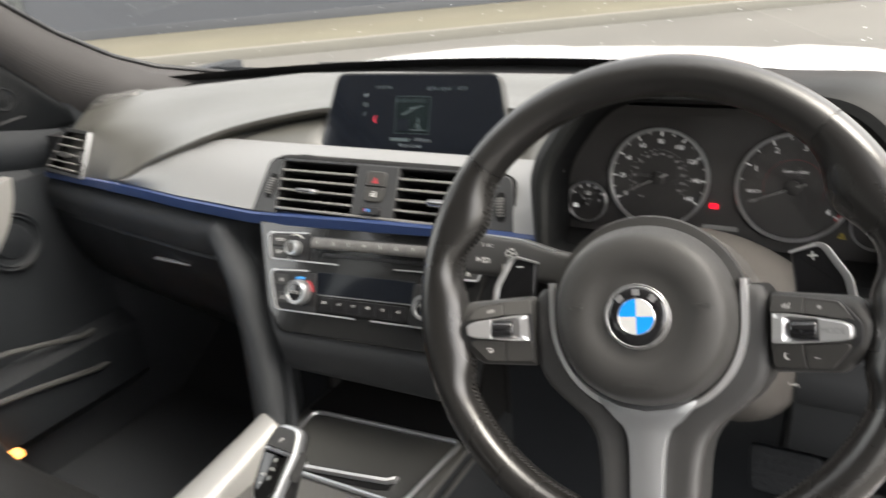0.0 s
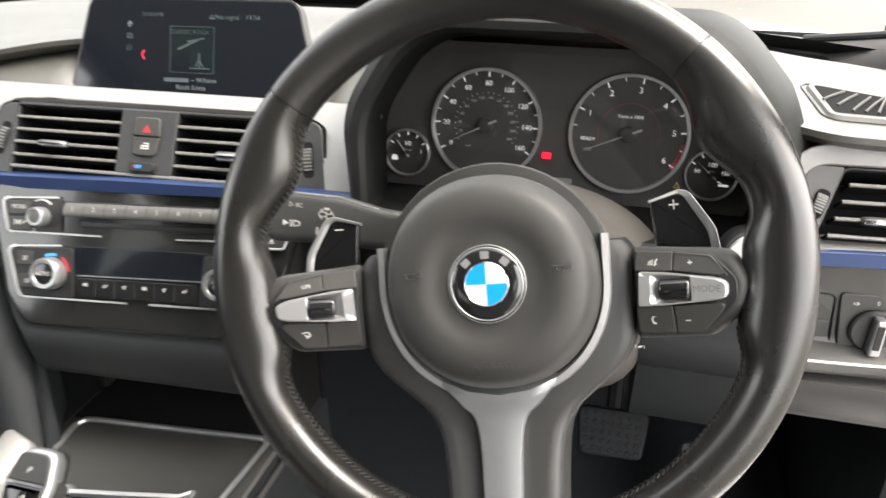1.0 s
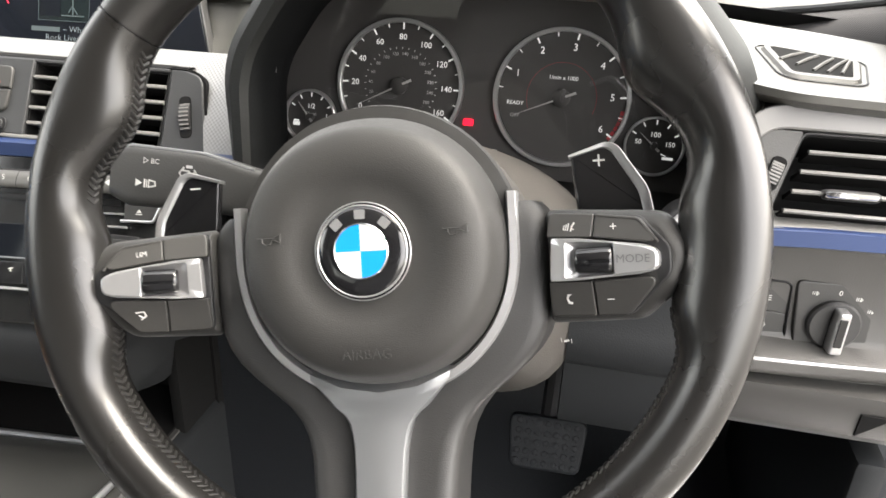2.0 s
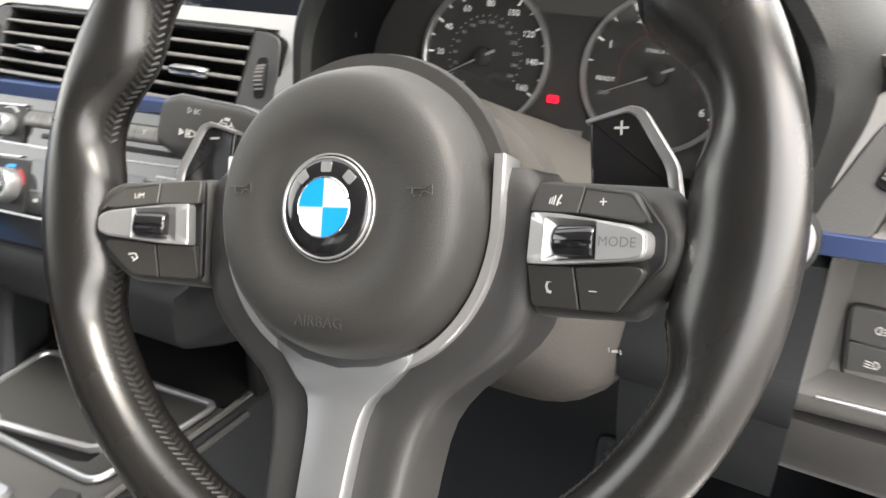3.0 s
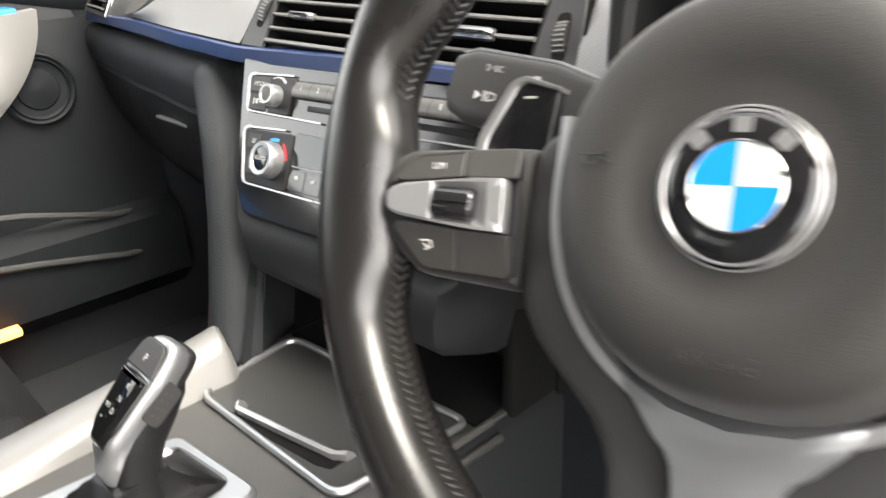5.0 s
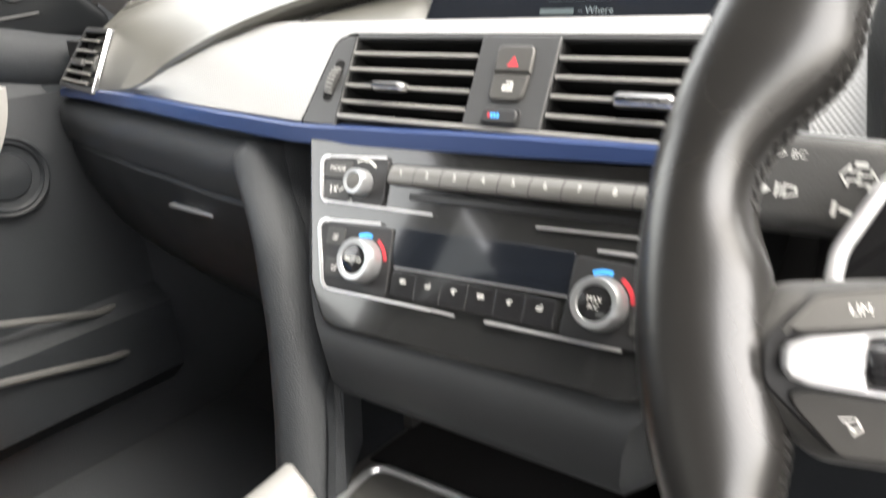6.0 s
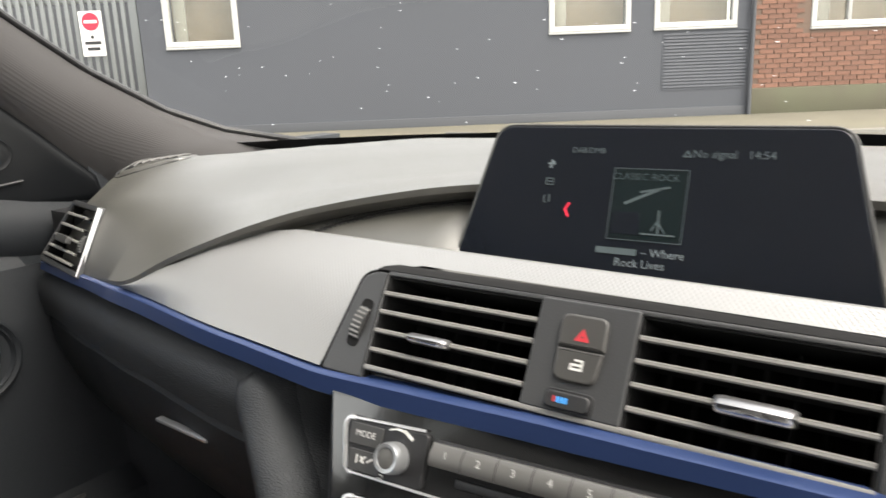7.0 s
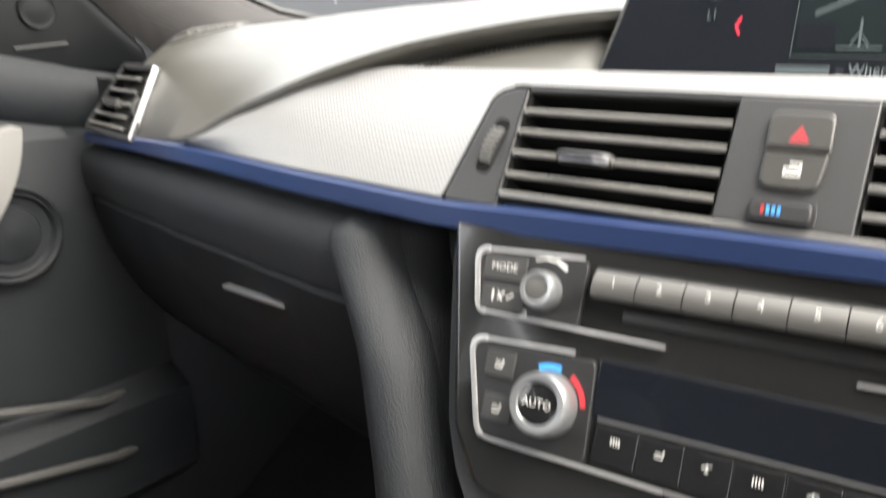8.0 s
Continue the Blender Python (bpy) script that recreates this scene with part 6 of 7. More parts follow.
for sg in (-1, 1):
    kp = [(-0.0118, -0.0200), (0.0165, -0.0240), (0.0158, -0.0006), (-0.0146, 0.0008)] if sg < 0 else [(-0.0147, 0.0014), (0.0158, 0.0), (0.0140, 0.0212), (-0.0172, 0.0212)]
    k = part("key", prism(fillet(kp, 0.002), -0.008, 0.0008, 0.0008), PLASTIC, fog)
    c = 0.0103 * sg
    bars = [(-0.0036, c + d, -0.0008, c + d - 0.0004, 0.0006) for d in (-0.0016, 0.0, 0.0016)]
    bow = [(0.0006, c - 0.0022), (0.0006, c + 0.0022), (0.0022, c + 0.0018), (0.0032, c), (0.0022, c - 0.0018), (0.0006, c - 0.0022)]
    glyph([(a[0] * -sg, a[1], a[2] * -sg, a[3], a[4]) for a in bars + [p + q + (0.0006,) for p, q in zip(bow, bow[1:])]], k, 0.0009, INK)

start = thing("start_button", panel(0.519, -0.0225, 0.8105, 6, 10), "round engine start button with a pale silver face", "button")
part("bezel", lathe([(0.0215, -0.012), (0.0215, 0.002), (0.0205, 0.0035), (0.0190, 0.0038), (0.0182, 0.0030)], 40), PLASTIC_BLACK, start)
part("cap", lathe([(0.0182, -0.002), (0.0182, 0.0040), (0.0172, 0.0052), (0.0005, 0.0058)], 40), SATIN, start, "pale silver button face")

# ---- steering column ----
WHEEL_M = panel(0.351, -0.165, 0.8437, 23.5, 2.5)
col = thing("steering_column", WHEEL_M, "grey plastic steering column cover with a stalk", "steering column")
rows = []
for zz, hw, up, dn in ((-0.050, 0.050, 0.036, 0.052), (-0.058, 0.056, 0.040, 0.060), (-0.085, 0.064, 0.040, 0.070), (-0.115, 0.074, 0.036, 0.080), (-0.140, 0.088, 0.034, 0.090), (-0.165, 0.104, 0.030, 0.100), (-0.182, 0.111, 0.028, 0.104), (-0.20, 0.112, 0.026, 0.104), (-0.25, 0.108, 0.026, 0.10)):
    o = fillet([(-hw, -dn), (hw, -dn), (hw, up), (-hw, up)], [0.075, 0.075, 0.034, 0.034], 8)
    rows.append([(x, y, zz) for x, y in o])
part("cover", loft(rows), COLUMN, col, "mid grey column cover")
rows = []
for y, a, b in ((0.040, 0.116, 0.070), (0.020, 0.115, 0.0755), (0.004, 0.113, 0.0768), (-0.004, 0.110, 0.0765), (-0.030, 0.092, 0.0745), (-0.054, 0.0755, 0.0735), (-0.060, 0.0725, 0.0728), (-0.064, 0.067, 0.0670), (-0.085, 0.060, 0.060), (-0.11, 0.056, 0.056)):
    zc = 0.8437 - (y + 0.165) * 0.435
    rows.append([(0.352 + a * math.cos(t), y, zc + b * math.sin(t)) for t in span(-0.2, math.pi + 0.2, 28)])
part("upper_shroud", loft(rows, closed=False, caps=False), COLUMN, col, "soft grey shroud over the column").matrix_basis = WHEEL_M.inverted()
rows = []
for x, w, zz in ((0.05, 0.012, -0.100), (0.10, 0.016, -0.098), (0.130, 0.0185, -0.092), (0.176, 0.0195, -0.087), (0.187, 0.015, -0.086)):
    o = fillet([(-0.013, -w), (0.013, -w), (0.013, w), (-0.013, w)], 0.007, 4)
    rows.append([(-x, v + 0.019 + 0.004 * (x > 0.11), zz + u) for u, v in o])
st = part("stalk", loft(rows), PLASTIC, col, "dark stalk with white symbols")
lettering("\u25b7 BC", 0.0044, -0.1610, 0.0320, -0.0735, INK, st)
part("pale_edge", tube([(-x, w + 0.0175 + 0.004 * (x > 0.11), zz + 0.0105) for x, w, zz in ((0.100, 0.016, -0.098), (0.130, 0.0185, -0.092), (0.176, 0.0195, -0.087), (0.184, 0.017, -0.0865))], 0.0012, 6), SPOKE, st, "pale upper edge")
part("arrow_mark", prism([(-0.1700, 0.0160), (-0.1660, 0.0182), (-0.1700, 0.0204)], -0.0740, -0.0734), INK, st, smooth=False)
glyph([(-0.1640, 0.0160, -0.1640, 0.0204, 0.0009), (-0.1626, 0.0162, -0.1626, 0.0202, 0.0006), (-0.1612, 0.0160, -0.1612, 0.0204, 0.0007), (-0.1612, 0.0204, -0.1572, 0.0196, 0.0008), (-0.1572, 0.0196, -0.1568, 0.0172, 0.0008), (-0.1568, 0.0172, -0.1612, 0.0160, 0.0008)], st, -0.0735, INK, "lamp_mark")
wing = [(-0.0062, 0.0), (-0.0036, 0.0036), (-0.0036, 0.0016), (0.0002, 0.0016), (0.0002, -0.0016), (-0.0036, -0.0016), (-0.0036, -0.0036), (-0.0062, 0.0)]
glyph([(-0.1378 + f * a, 0.0262 + f * 0.0006 + b, -0.1378 + f * c, 0.0262 + f * 0.0006 + d, 0.0008) for f in (1, -1) for (a, b), (c, d) in zip(wing, wing[1:])] + [(-0.1390, 0.0310, -0.1366, 0.0310, 0.0018)], st, -0.0775, INK, "turn_mark")
glyph([(-0.1440, 0.0120, -0.1440, 0.0160, 0.0016), (-0.1415, 0.0140, -0.1385, 0.0130, 0.0016)], st, -0.0770, INK, "lamp_mark")
glyph([(0.1000, -0.0560, 0.1008, -0.0582, 0.0006), (0.1030, -0.0574, 0.1050, -0.0568, 0.0015), (0.1070, -0.0558, 0.1076, -0.0580, 0.0006)], col, -0.1590, INK_DIM, "printed_mark")

# ---- steering wheel ----
WM = panel(0.351, -0.165, 0.8437, 24.2, 1.4) @ pose(-0.003, -0.005, 0, 0, 0, 9.8)
wheel = thing("steering_wheel", WM, "black leather three-spoke sports steering wheel with silver trim", "steering wheel")


# inner radius of the rim against the angle above the spokes' line: web at the spoke, hollow, thumb rest, plain
RIM_IN = [(-90, 0.1572), (-27, 0.1570), (-24, 0.1562), (-21.5, 0.1538), (-19.5, 0.1500), (-17.5, 0.1472), (-14, 0.1462), (0, 0.1462), (3, 0.1470),
          (5, 0.1494), (7, 0.1525), (9.5, 0.1549), (12.5, 0.1557), (16, 0.1541), (20, 0.1492), (24, 0.1440), (27, 0.1424), (30, 0.1434), (33, 0.1470),
          (37, 0.1525), (41, 0.1560), (45, 0.1572), (90, 0.1572)]
RIM_C = (0.0031, 0.0076, -0.0096)


def rim_inner(d):
    d = (d + 180) % 360 - 180
    d = d if abs(d) <= 90 else math.copysign(180, d) - d
    k = [lerp_table(max(-90, min(90, d + o)), RIM_IN)[0] for o in (-2, -1, 0, 1, 2)]
    return sum(k) / 5


def rim_row(a, grow=0.0):
    """Section of the rim at the angle a: hollowed beside the spokes, swollen where the thumbs rest."""
    ri, ro = rim_inner(math.degrees(a)), 0.1874
    cx, hz = 0.1723, 0.0198 + grow
    ring = []
    for i in range(24):
        t = 2 * math.pi * i / 24
        c = math.cos(t)
        r = cx + ((ro - cx) if c > 0 else (cx - ri)) * math.copysign(abs(c) ** 0.92, c) + grow * c
        ring.append((RIM_C[0] + r * math.cos(a), RIM_C[1] + r * math.sin(a), RIM_C[2] + hz * math.copysign(abs(math.sin(t)) ** 0.92, math.sin(t))))
    return ring


def rim_piece(a0, a1, material, name, label, grow=0.0):
    n = max(8, int(abs(a1 - a0) / 1.4))
    return part(name, loft([rim_row(radians(a), grow) for a in span(a0, a1, n)]), material, wheel, label)


rim_piece(43.3, 136.7, RIM_TOP, "upper_rim", "matt black leather upper rim")
rim_piece(137.0, 403.0, RIM, "lower_rim", "smooth black leather lower rim")
for a in (43.15, 136.85):
    part("seam", loft([rim_row(radians(a - 0.35), -0.0012), rim_row(radians(a + 0.35), -0.0012)]), PLASTIC_BLACK, wheel)
bm = bmesh.new()
for a0, a1, mid_i in ((139, 171, 12), (196, 344, 12), (9, 41, 14)):
    k = int((a1 - a0) / 1.35)
    for i in range(k):
        a = a0 + (a1 - a0) * i / k
        r0, r1 = rim_row(radians(a), -0.0005), rim_row(radians(a + 0.95), -0.0005)
        mid = Vector(r1[mid_i])
        for j in (mid_i - 1, mid_i + 1):
            p = Vector(r0[mid_i]).lerp(Vector(r0[j]), 0.85)
            m = p.lerp(mid, 0.5)
            m -= Vector((m.x, m.y, 0)).normalized() * 0.0003
            tube([p, m, mid], 0.0010, 6, bm=bm)
tagged(part("stitching", bm, STITCH, wheel, "black braided stitching along the inner rim"), kind="stuff")

# airbag cover: steep flank, rounded shoulder and a shallow dish round the badge
HUBO = [(0.0688 * math.copysign(abs(math.cos(t)) ** 0.95, math.cos(t)), 0.0682 * math.copysign(abs(math.sin(t)) ** 0.95, math.sin(t))) for t in span(0, 2 * math.pi * 71 / 72, 72)]
rows = [[(x * k, y * k, zz) for x, y in HUBO] for k, zz in ((1.0, -0.042), (1.0, -0.0190), (0.994, -0.0172), (0.972, -0.0132), (0.945, -0.0085), (0.918, -0.0044), (0.900, -0.0022), (0.882, -0.0006), (0.860, 0.0008), (0.83, 0.0020),
                                                            (0.78, 0.0033), (0.72, 0.0041), (0.67, 0.0044), (0.62, 0.0043), (0.585, 0.0039), (0.55, 0.0034), (0.52, 0.0028), (0.49, 0.0022), (0.455, 0.0017), (0.42, 0.0014), (0.36, 0.0013), (0.02, 0.0013))]
hubc = part("airbag_cover", loft(rows), HUB, wheel, "grained black airbag cover")
lettering("AIRBAG", 0.0072, 0.0, -0.0500, 0.0041, HUB, hubc, deep=0.0002)
for sg in (-1, 1):
    cx, cy = 0.0462 * sg, 0.0078
    bm = tube([(cx + x, cy + y, 0.0047) for x, y in ((-0.0062, 0.0008), (0.0022, 0.0008), (0.0058, 0.0028), (0.0058, -0.0016), (0.0024, -0.0002), (0.0012, -0.0004))], 0.0003, 5)
    tube([(cx + x, cy + y, 0.0047) for x, y in ((-0.0034, 0.0008), (-0.0036, -0.0012), (-0.0022, -0.0024), (0.0004, -0.0022), (0.0012, -0.0004))], 0.0003, 5, bm=bm)
    part("horn_mark", bm, HUB, hubc)
badge = part("badge", lathe([(0.0222, -0.003), (0.0222, 0.0026), (0.0216, 0.0034), (0.019, 0.0042), (0.015, 0.0047), (0.012, 0.0049), (0.0005, 0.0050)], 56), GLOSS, wheel, "round badge with blue and white quarters")
part("chrome_ring", hoop(circle(0.0241, 56), circle(0.0235, 56), -0.003, 0.0024, bevel=0.0002), SATIN, badge)
part("black_groove", hoop(circle(0.0235, 56), circle(0.0226, 56), -0.003, 0.0016), GLOSS, badge)
part("silver_ring", hoop(circle(0.0226, 56), circle(0.0217, 56), -0.003, 0.0036, bevel=0.0003), SATIN, badge)
part("inner_ring", hoop(circle(0.0136, 56), circle(0.0127, 56), 0.0042, 0.0056, bevel=0.0003), CHROME, badge)
for i in range(4):
    a0 = 90 * i
    q = [(0.0, 0.0)] + [(0.0128 * math.cos(radians(a0 + 90 * k / 12)), 0.0128 * math.sin(radians(a0 + 90 * k / 12))) for k in range(13)]
    part("quarter", prism(q, 0.0045, 0.0055), BADGE_WHITE if i % 2 == 0 else BADGE_BLUE, badge)
for a in (132, 90, 48):
    b = part("silver_mark", prism(rect(0.0052, 0.0046, 0.0008), 0.0036, 0.0048), SATIN, badge)
    b.matrix_basis = pose(0.0178 * math.cos(radians(a)), 0.0178 * math.sin(radians(a)), 0, 0, 0, a - 90)

# silver Y trim: two arms up along the cover that meet in the lower spoke, which rises towards the rim


def lift(y):
    return 0.245 * max(0.0, -0.083 - y)


def cover_line(a, out):
    """The cover's outline at the angle a, moved outwards; its upper ends run straight up."""
    c, s = math.cos(radians(a)), math.sin(radians(a))
    if s > 0:
        return math.copysign(0.0690 + out, c), 0.0262 * s / math.sin(radians(21))
    return ((0.0690 + out) * math.copysign(abs(c) ** 0.93, c), -(0.0700 + out) * abs(s) ** 0.95)


arc = []
for a in span(21, -201, 90):
    line = [cover_line(a, o) for o in (0.0, 0.0, 0.0009, 0.0046, 0.0056, 0.0058)]
    arc.append([(x, y, z) for (x, y), z in zip(line, (-0.036, -0.0185, -0.0165, -0.0168, -0.0182, -0.036))])
part("silver_arc", loft(arc), SATIN, wheel, "satin silver trim arc")
SPW = [(-0.172, 0.0118), (-0.150, 0.0119), (-0.132, 0.0122), (-0.118, 0.0127), (-0.108, 0.0131), (-0.100, 0.0137), (-0.093, 0.0148), (-0.087, 0.0168), (-0.083, 0.0198), (-0.079, 0.0250)]
US = (-1.0, -0.995, -0.97, -0.90, -0.5, 0.0, 0.5, 0.90, 0.97, 0.995, 1.0)
ZS = (-0.036, -0.0190, -0.0162, -0.0150, -0.0142, -0.0138, -0.0142, -0.0150, -0.0162, -0.0190, -0.036)
rows = [[(u * w, y, z + lift(y)) for u, z in zip(US, ZS)] for y, w in SPW]
for r, w in ((0.0772, 0.0330), (0.0745, 0.0390), (0.0718, 0.0400)):
    rows.append([(u * w, -math.sqrt(r * r - (u * w) ** 2), z - 0.0012) for u, z in zip(US, ZS)])
part("spoke_trim", loft(rows), SPOKE, wheel, "satin silver lower spoke")
HOUSE = [(-0.172, 0.0345), (-0.150, 0.0350), (-0.138, 0.0356), (-0.120, 0.0368), (-0.106, 0.0384), (-0.096, 0.0408), (-0.088, 0.0450), (-0.080, 0.0515), (-0.072, 0.0610), (-0.064, 0.0705), (-0.056, 0.0785),
         (-0.048, 0.0838), (-0.040, 0.0868), (-0.030, 0.0882), (-0.015, 0.0886), (0.0, 0.0886), (0.010, 0.0884), (0.015, 0.0874), (0.019, 0.0852), (0.0215, 0.0826)]
rows = []
for y, hw in HOUSE:
    k = lift(y) - 0.004 * max(0.0, y - 0.012) / 0.01
    prof = [(hw + 0.004, -0.056), (hw + 0.001, -0.032), (hw, -0.0265), (hw - 0.0012, -0.0240), (hw - 0.004, -0.0222), (hw - 0.010, -0.0212), (hw * 0.5, -0.0215 - 0.0022 * (y < -0.085)), (0.0, -0.0225)]
    rows.append([(x, y, z + k) for x, z in prof] + [(-x, y, z + k) for x, z in prof[-2::-1]])
rows.append([(x, 0.0225, -0.056) for x, y, z in rows[-1]])
part("lower_spoke", loft(rows, closed=False, caps=False), DARK_VINYL, wheel)
part("back_shell", lathe([(0.060, -0.022), (0.0755, -0.024), (0.077, -0.03), (0.070, -0.046), (0.05, -0.052), (0.001, -0.052)], 48), HUB, wheel)

def fall(y):
    """The key pods slope away above and below their silver bars."""
    return -0.32 * max(0.0, y + 0.003) - 0.32 * max(0.0, -0.0205 - y)


def sloped(bm):
    for v in bm.verts:
        v.co.z += fall(v.co.y)
    return bm


for sg in (-1, 1):
    def P(pts):
        q = [(x * sg, y) for x, y in pts]
        return q if sg > 0 else q[::-1]

    def R(rs):
        return list(rs) if sg > 0 else list(rs)[::-1]

    arm = [(0.088, -0.0415), (0.1340, -0.0398), (0.1515, -0.0255), (0.1590, -0.0080), (0.1475, 0.0120), (0.088, 0.0165)]
    SLOPE = pose(0, 0, -0.0388, 0, -15 * sg, 0)
    LEANED = SLOPE @ pose(0.007 * sg, 0.0015, 0)
    rim_o = fillet(P(arm), R([0.004, 0.014, 0.022, 0.018, 0.014, 0.004]), 6)
    shell = [[(x, y, z) for x, y in inset(rim_o, k)] for k, z in ((0.011, -0.034), (0.0, -0.0110), (0.0005, -0.0066), (0.0016, -0.0038), (0.0034, -0.0018), (0.0058, -0.0008), (0.0072, -0.0006))]
    part("side_spoke", sloped(loft(shell)), HUB, wheel).matrix_basis = SLOPE
    pod = [(0.0838, -0.0388), (0.1225, -0.0388), (0.1425, -0.0190), (0.1425, -0.0065), (0.1290, 0.0086), (0.0848, 0.0134)]
    pd = part("button_pod", sloped(prism(fillet(P(pod), R([0.004, 0.012, 0.008, 0.008, 0.008, 0.004]), 5), -0.012, 0.0004, 0.001)), PLASTIC_BLACK, wheel)
    pd.matrix_basis = LEANED
    top1 = [(0.0846, 0.0004), (0.1066, -0.0006), (0.1076, 0.0106), (0.0856, 0.0127)]
    top2 = [(0.1072, -0.0006), (0.1385, -0.0050), (0.1286, 0.0078), (0.1082, 0.0105)]
    low1 = [(0.0845, -0.0382), (0.1065, -0.0382), (0.1060, -0.0214), (0.0850, -0.0214)]
    low2 = [(0.1071, -0.0382), (0.1220, -0.0380), (0.1390, -0.0195), (0.1067, -0.0214)]
    for pts, rr in ((top1, [0.001, 0.001, 0.001, 0.003]), (top2, [0.001, 0.004, 0.006, 0.001]), (low1, [0.003, 0.001, 0.001, 0.001]), (low2, [0.001, 0.006, 0.004, 0.001])):
        part("button", sloped(prism(fillet(P(pts), R(rr)), -0.002, 0.0030, 0.0007)), KEYCAP, pd)
    part("key_lip", tube([(x * sg, y, 0.0028 + fall(y)) for x, y in fillet([(0.1085, 0.0096), (0.1282, 0.0068), (0.1372, -0.0044)], [0, 0.006, 0], 6)], 0.0007, 6), KEYCAP, pd)
    barp = fillet(P([(0.0866, -0.0210), (0.1010, -0.0208), (0.1312, -0.0184), (0.1378, -0.0165), (0.1378, -0.0080), (0.1312, -0.0052), (0.1010, -0.0010), (0.0878, -0.0002)]), R([0.001, 0.004, 0.003, 0.004, 0.004, 0.003, 0.004, 0.001]))
    well = fillet(P([(0.0940, -0.0196), (0.1172, -0.0184), (0.1172, -0.0040), (0.0948, -0.0022)]), 0.0012)
    deep = fillet(P([(0.0990, -0.0178), (0.1168, -0.0170), (0.1168, -0.0052), (0.0990, -0.0044)]), 0.0012)
    mid_x, mid_y = 0.1070 * sg, -0.0110
    ring = lambda o, z, k=1.0: [(mid_x + k * (x - mid_x), mid_y + k * (y - mid_y), z) for x, y in around(o, mid_x, mid_y, 96)]
    br = part("silver_bar", loft([ring(barp, -0.001), ring(barp, 0.0050), ring(barp, 0.0060, 0.990), ring(barp, 0.0063, 0.972), ring(well, 0.0063, 1.02), ring(well, 0.0059, 0.99), ring(deep, 0.0030), ring(deep, 0.0026, 0.9)]), SATIN, pd, "satin silver key bar")
    part("end_key", prism(fillet(P([(0.1174, -0.0188), (0.1312, -0.0176), (0.1368, -0.0160), (0.1368, -0.0085), (0.1312, -0.0060), (0.1174, -0.0036)]), R([0.0006, 0.003, 0.003, 0.003, 0.003, 0.0006])), 0.0055, 0.0072, 0.0006), SATIN, br)
    prof = [(-0.0178, 0.0040), (-0.0176, 0.0062), (-0.0168, 0.0078), (-0.0154, 0.0088), (-0.0138, 0.0093), (-0.0128, 0.0094), (-0.0124, 0.0088), (-0.0116, 0.0088), (-0.0112, 0.0094), (-0.0098, 0.0093), (-0.0080, 0.0087), (-0.0064, 0.0077), (-0.0054, 0.0062), (-0.0052, 0.0040)]
    part("roller", loft([[(x * sg, -0.0115 + k * (y + 0.0115), 0.0040 + k * (zz - 0.0040)) for y, zz in prof] for x, k in ((0.0992, 0.80), (0.0998, 0.93), (0.1010, 1.0), (0.1150, 1.0), (0.1162, 0.95), (0.1168, 0.85))]), GLOSS, br, "ribbed black roller")
    if sg > 0:
        lettering("MODE", 0.0054, 0.1262, -0.0116, 0.0073, BRUSHED, br, -1)
        lettering("+", 0.0062, 0.1170, 0.0036, 0.0033 + fall(0.0026), INK, pd)
        lettering("\u2013", 0.0064, 0.1140, -0.0300, 0.0034 + fall(-0.0298), INK, pd)
        glyph([(0.0930, 0.0036, 0.0936, 0.0056, 0.0004), (0.0940, 0.0034, 0.0947, 0.0060, 0.0004), (0.0950, 0.0033, 0.0958, 0.0064, 0.0005), (0.0966, 0.0030, 0.0972, 0.0050, 0.0007), (0.0972, 0.0050, 0.0984, 0.0066, 0.0007), (0.0970, 0.0040, 0.0980, 0.0036, 0.0005)], pd, 0.0031 + fall(0.0034), INK, "voice_mark")
        glyph([(0.0938, -0.0278, 0.0933, -0.0296, 0.0009), (0.0933, -0.0296, 0.0940, -0.0313, 0.0009), (0.0940, -0.0276, 0.0951, -0.0273, 0.0011), (0.0942, -0.0315, 0.0952, -0.0317, 0.0011)], pd, 0.0031 + fall(-0.0285), INK, "phone_mark")
    else:
        lettering("LIM", 0.0038, -0.1180, 0.0030, 0.0032 + fall(0.0018), INK, pd, 4)
        glyph([(-0.1222, -0.0272, -0.1184, -0.0266, 0.0006), (-0.1184, -0.0266, -0.1173, -0.0290, 0.0006), (-0.1173, -0.0290, -0.1196, -0.0306, 0.0006), (-0.1206, -0.0286, -0.1190, -0.0296, 0.0006)], pd, 0.0031 + fall(-0.0275), INK, "cruise_mark")
    mid = 0.0 if sg > 0 else 0.0075
    paddle = [(0.1044, 0.0150), (0.1430, 0.0120), (0.1405, 0.0255), (0.1258, 0.0487), (0.1205, 0.0503), (0.1020, 0.0450)]
    pl = part("shift_paddle", prism(fillet([(x + mid, y) for x, y in P(paddle)], R([0.002, 0.002, 0.01, 0.006, 0.006, 0.002])), -0.0490, -0.0445, 0.0018), GLOSS, wheel, "black shift paddle with a bright edge")
    outer = fillet([(0.1010, 0.0449), (0.1200, 0.0508), (0.1263, 0.0492), (0.1412, 0.0255), (0.1440, 0.0080)], [0, 0.006, 0.008, 0.02, 0], 6)
    inner = fillet([(0.1015, 0.0432), (0.1190, 0.0478), (0.1228, 0.0458), (0.1360, 0.0235), (0.1385, 0.0080)], [0, 0.006, 0.008, 0.02, 0], 6)
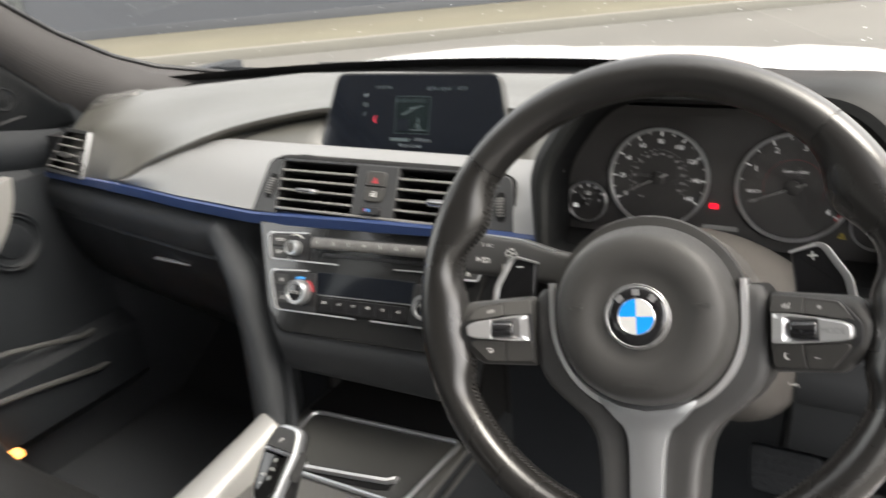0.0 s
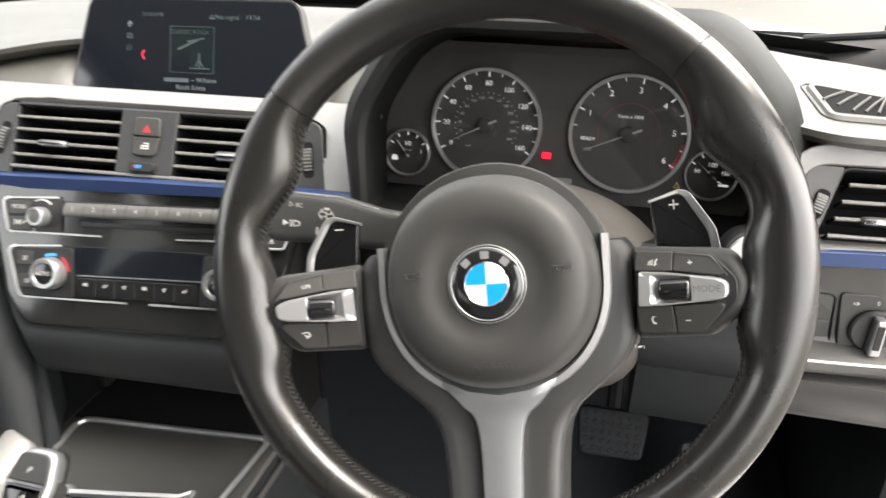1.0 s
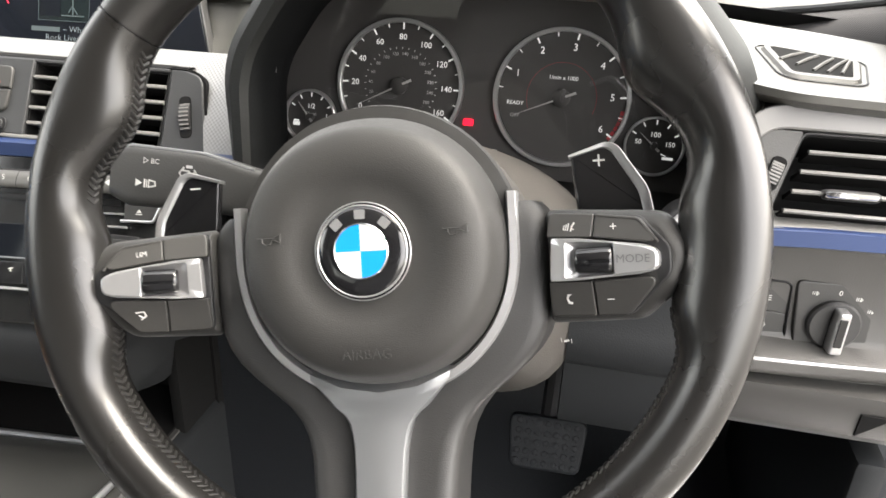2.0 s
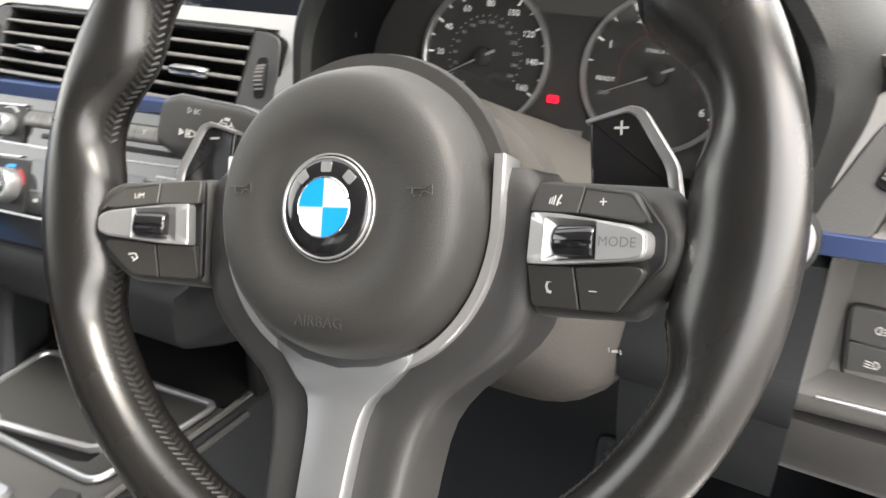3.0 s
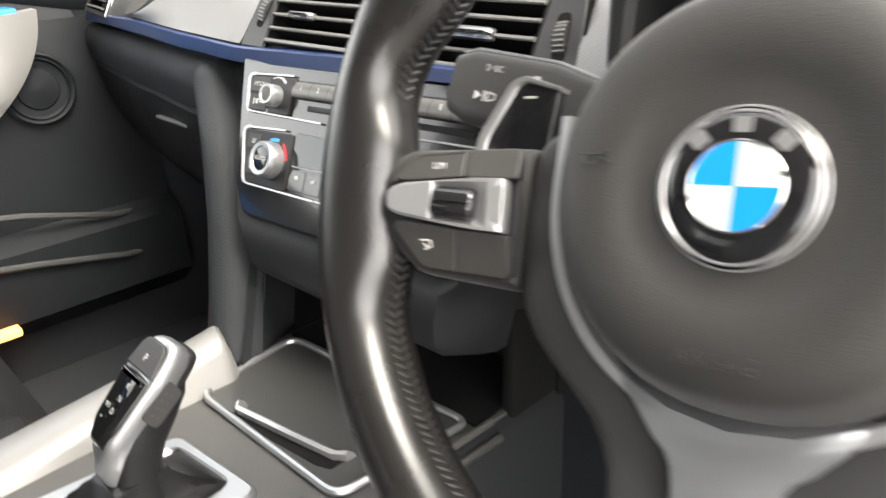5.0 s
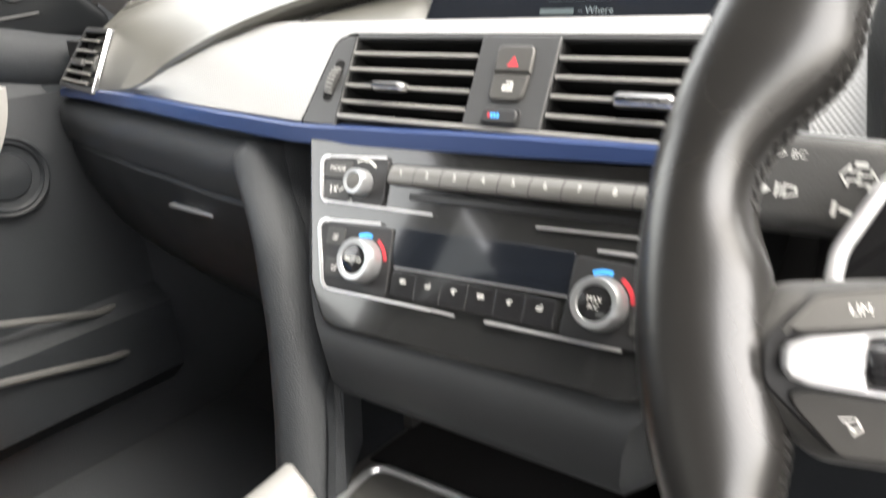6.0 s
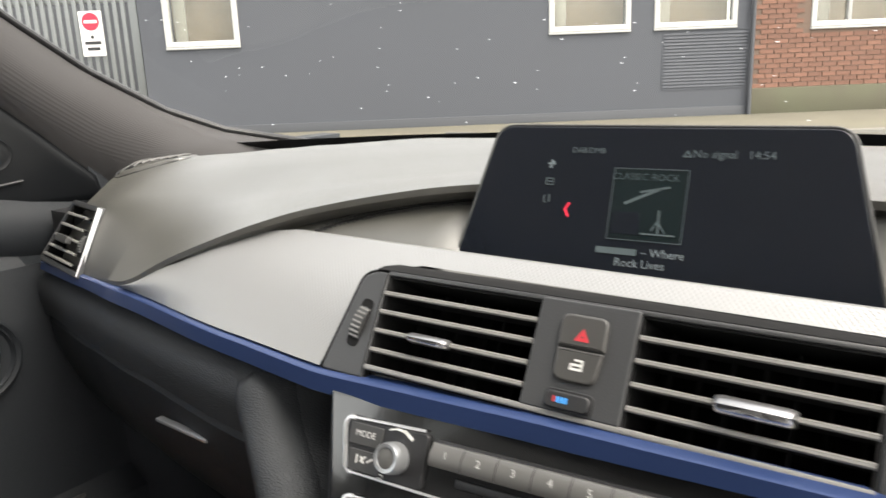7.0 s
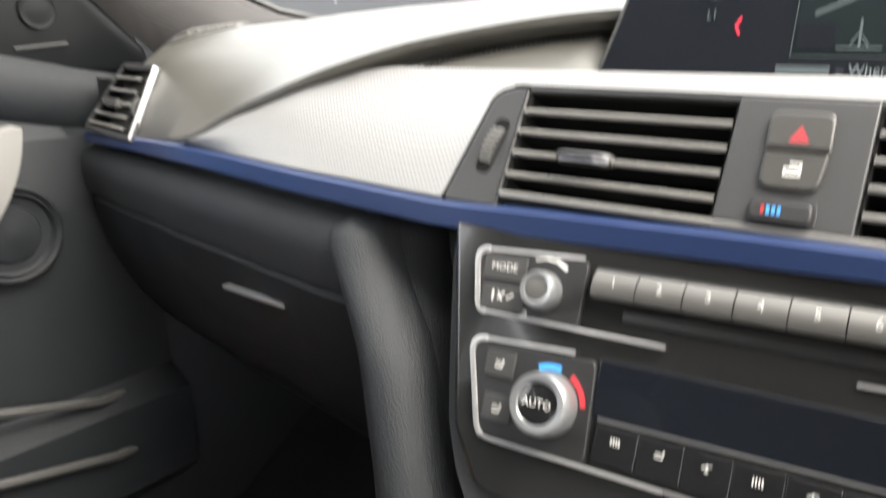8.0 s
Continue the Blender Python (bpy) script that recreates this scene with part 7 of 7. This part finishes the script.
    band = [[(ox * sg + mid, oy, -0.0500), (ox * sg + mid, oy, -0.0440), ((0.85 * ox + 0.15 * ix) * sg + mid, 0.85 * oy + 0.15 * iy, -0.0426), ((0.2 * ox + 0.8 * ix) * sg + mid, 0.2 * oy + 0.8 * iy, -0.0430), (ix * sg + mid, iy, -0.0440), (ix * sg + mid, iy, -0.0500)]
            for (ox, oy), (ix, iy) in zip(outer, inner)]
    part("bright_edge", loft(band), SATIN, pl, "satin silver edge")
    glyph([(0.1165 * sg + mid - 0.0026, 0.0412, 0.1165 * sg + mid + 0.0026, 0.0412, 0.0010)] + ([(0.1165, 0.0386, 0.1165, 0.0438, 0.0010)] if sg > 0 else []), pl, -0.0444, INK, "plus_mark" if sg > 0 else "minus_mark")

# ---- footwell and seat ----
ped = thing("brake_pedal", panel(0.441, 0.125, 0.507, 28, 0), "black rubber-faced brake pedal", "pedal")
part("pad", prism(fillet([(-0.034, -0.028), (0.036, -0.026), (0.040, 0.028), (-0.040, 0.026)], 0.010), -0.012, 0.0, 0.003), DOOR_SKIN, ped, "ribbed rubber pad")
bm = bmesh.new()
for i in range(7):
    for j in range(5):
        bmesh.ops.create_icosphere(bm, subdivisions=1, radius=0.0034, matrix=Matrix.Translation((-0.028 + i * 0.0095, -0.020 + j * 0.010, 0.0)) @ Matrix.Diagonal((1.2, 1.1, 0.5, 1)))
tagged(part("grip_studs", bm, DOOR_SKIN, ped), kind="stuff")
part("arm", tube([(0.0, 0.01, -0.01), (0.0, 0.10, -0.05), (0.0, 0.22, -0.05)], 0.009, 8), PLASTIC_BLACK, ped)
acc = thing("accelerator_pedal", panel(0.545, 0.13, 0.42, 40, 0), "long black accelerator pedal", "pedal")
part("pad", prism(fillet([(-0.024, -0.09), (0.024, -0.09), (0.026, 0.07), (-0.022, 0.07)], 0.008), -0.012, 0.0, 0.003), PLASTIC, acc)
tagged(part("kick_panel", box(0.665, 0.690, 0.0, 0.36, 0.36, 0.64, 0.008), PLASTIC_DEEP), "grey kick panel at the side of the driver's footwell", "trim panel", kind="structure")
tagged(part("floor_mat", prism(rect(0.42, 0.55, 0.06, 0.42, -0.18), 0.281, 0.292, 0.004), CARPET), "black carpet mat in the driver's footwell", "floor mat")


def car_seat(x, label):
    """A bucket seat: cushion with side bolsters, backrest, headrest on posts and a base."""
    seat = thing("car_seat", pose(x, -0.55, 0.28), label, "car seat", group="front seats")
    rows = []
    for y, zt, hw in ((-0.30, 0.20, 0.22), (-0.25, 0.24, 0.24), (0.0, 0.235, 0.245), (0.20, 0.245, 0.24), (0.28, 0.235, 0.235), (0.315, 0.20, 0.225), (0.32, 0.12, 0.215)):
        rows.append([(-hw, y, 0.03), (-hw - 0.01, y, zt - 0.06), (-hw + 0.01, y, zt + 0.01), (-hw + 0.06, y, zt + 0.015), (-hw + 0.10, y, zt - 0.005), (hw - 0.10, y, zt - 0.005), (hw - 0.06, y, zt + 0.015), (hw - 0.01, y, zt + 0.01), (hw + 0.01, y, zt - 0.06), (hw, y, 0.03)])
    part("cushion", loft(rows), SEAT, seat)
    rows = []
    for z, y, hw in ((0.20, -0.28, 0.20), (0.30, -0.31, 0.235), (0.50, -0.35, 0.25), (0.70, -0.40, 0.23), (0.80, -0.43, 0.18), (0.83, -0.44, 0.12)):
        rows.append([(-hw, y - 0.10, z), (-hw - 0.01, y, z), (-hw + 0.03, y + 0.045, z), (-hw + 0.09, y + 0.01, z), (hw - 0.09, y + 0.01, z), (hw - 0.03, y + 0.045, z), (hw + 0.01, y, z), (hw, y - 0.10, z)])
    part("backrest", loft(rows), SEAT, seat)
    part("headrest", prism(rect(0.25, 0.17, 0.05, 0, 0.93), 0.40, 0.50, 0.03), SEAT, seat).matrix_basis = pose(0, 0, 0, 90, 0, 0)
    for dx in (-0.06, 0.06):
        part("headrest_post", tube([(dx, -0.45, 0.80), (dx, -0.45, 0.90)], 0.006, 8), CHROME, seat)
    part("base", box(-0.20, 0.20, -0.28, 0.26, 0.0, 0.06, 0.01), PLASTIC_BLACK, seat)
    return seat


# Driver's seat is out of view, added to keep light off the footwell.
car_seat(0.38, "black leather driver's seat with side bolsters, unseen, added to block light")
car_seat(-0.38, "black leather front passenger seat with side bolsters")

# ---- bricks of the house wall, laid last ----
bm = bmesh.new()
box(-0.105, 0.105, -0.012, 0.02, -0.0305, 0.0305, bm=bm)
brick_mesh = bpy.data.meshes.new("brick")
bm.to_mesh(brick_mesh)
bm.free()
brick_mesh.materials.append(BRICK)
bm = bmesh.new()
for row in range(74):
    zz = 0.535 + row * 0.075
    for i in range(37):
        x = 5.07 + i * 0.225 + (0.1125 if row % 2 else 0.0)
        if x > 12.9 or any(a - 0.11 < x < b + 0.11 and c - 0.06 < zz < d + 0.04 for a, b, c, d in BW):
            continue
        if x < 8.0 and zz < 2.35:
            ob = new("brick", brick_mesh)
            ob.parent = house
            ob.matrix_basis = pose(x, 0, zz)
        else:
            box(x - 0.105, x + 0.105, -0.012, 0.02, zz - 0.0305, zz + 0.0305, bm=bm)
tagged(part("bricks", bm, BRICK, house, smooth=False), kind="stuff")
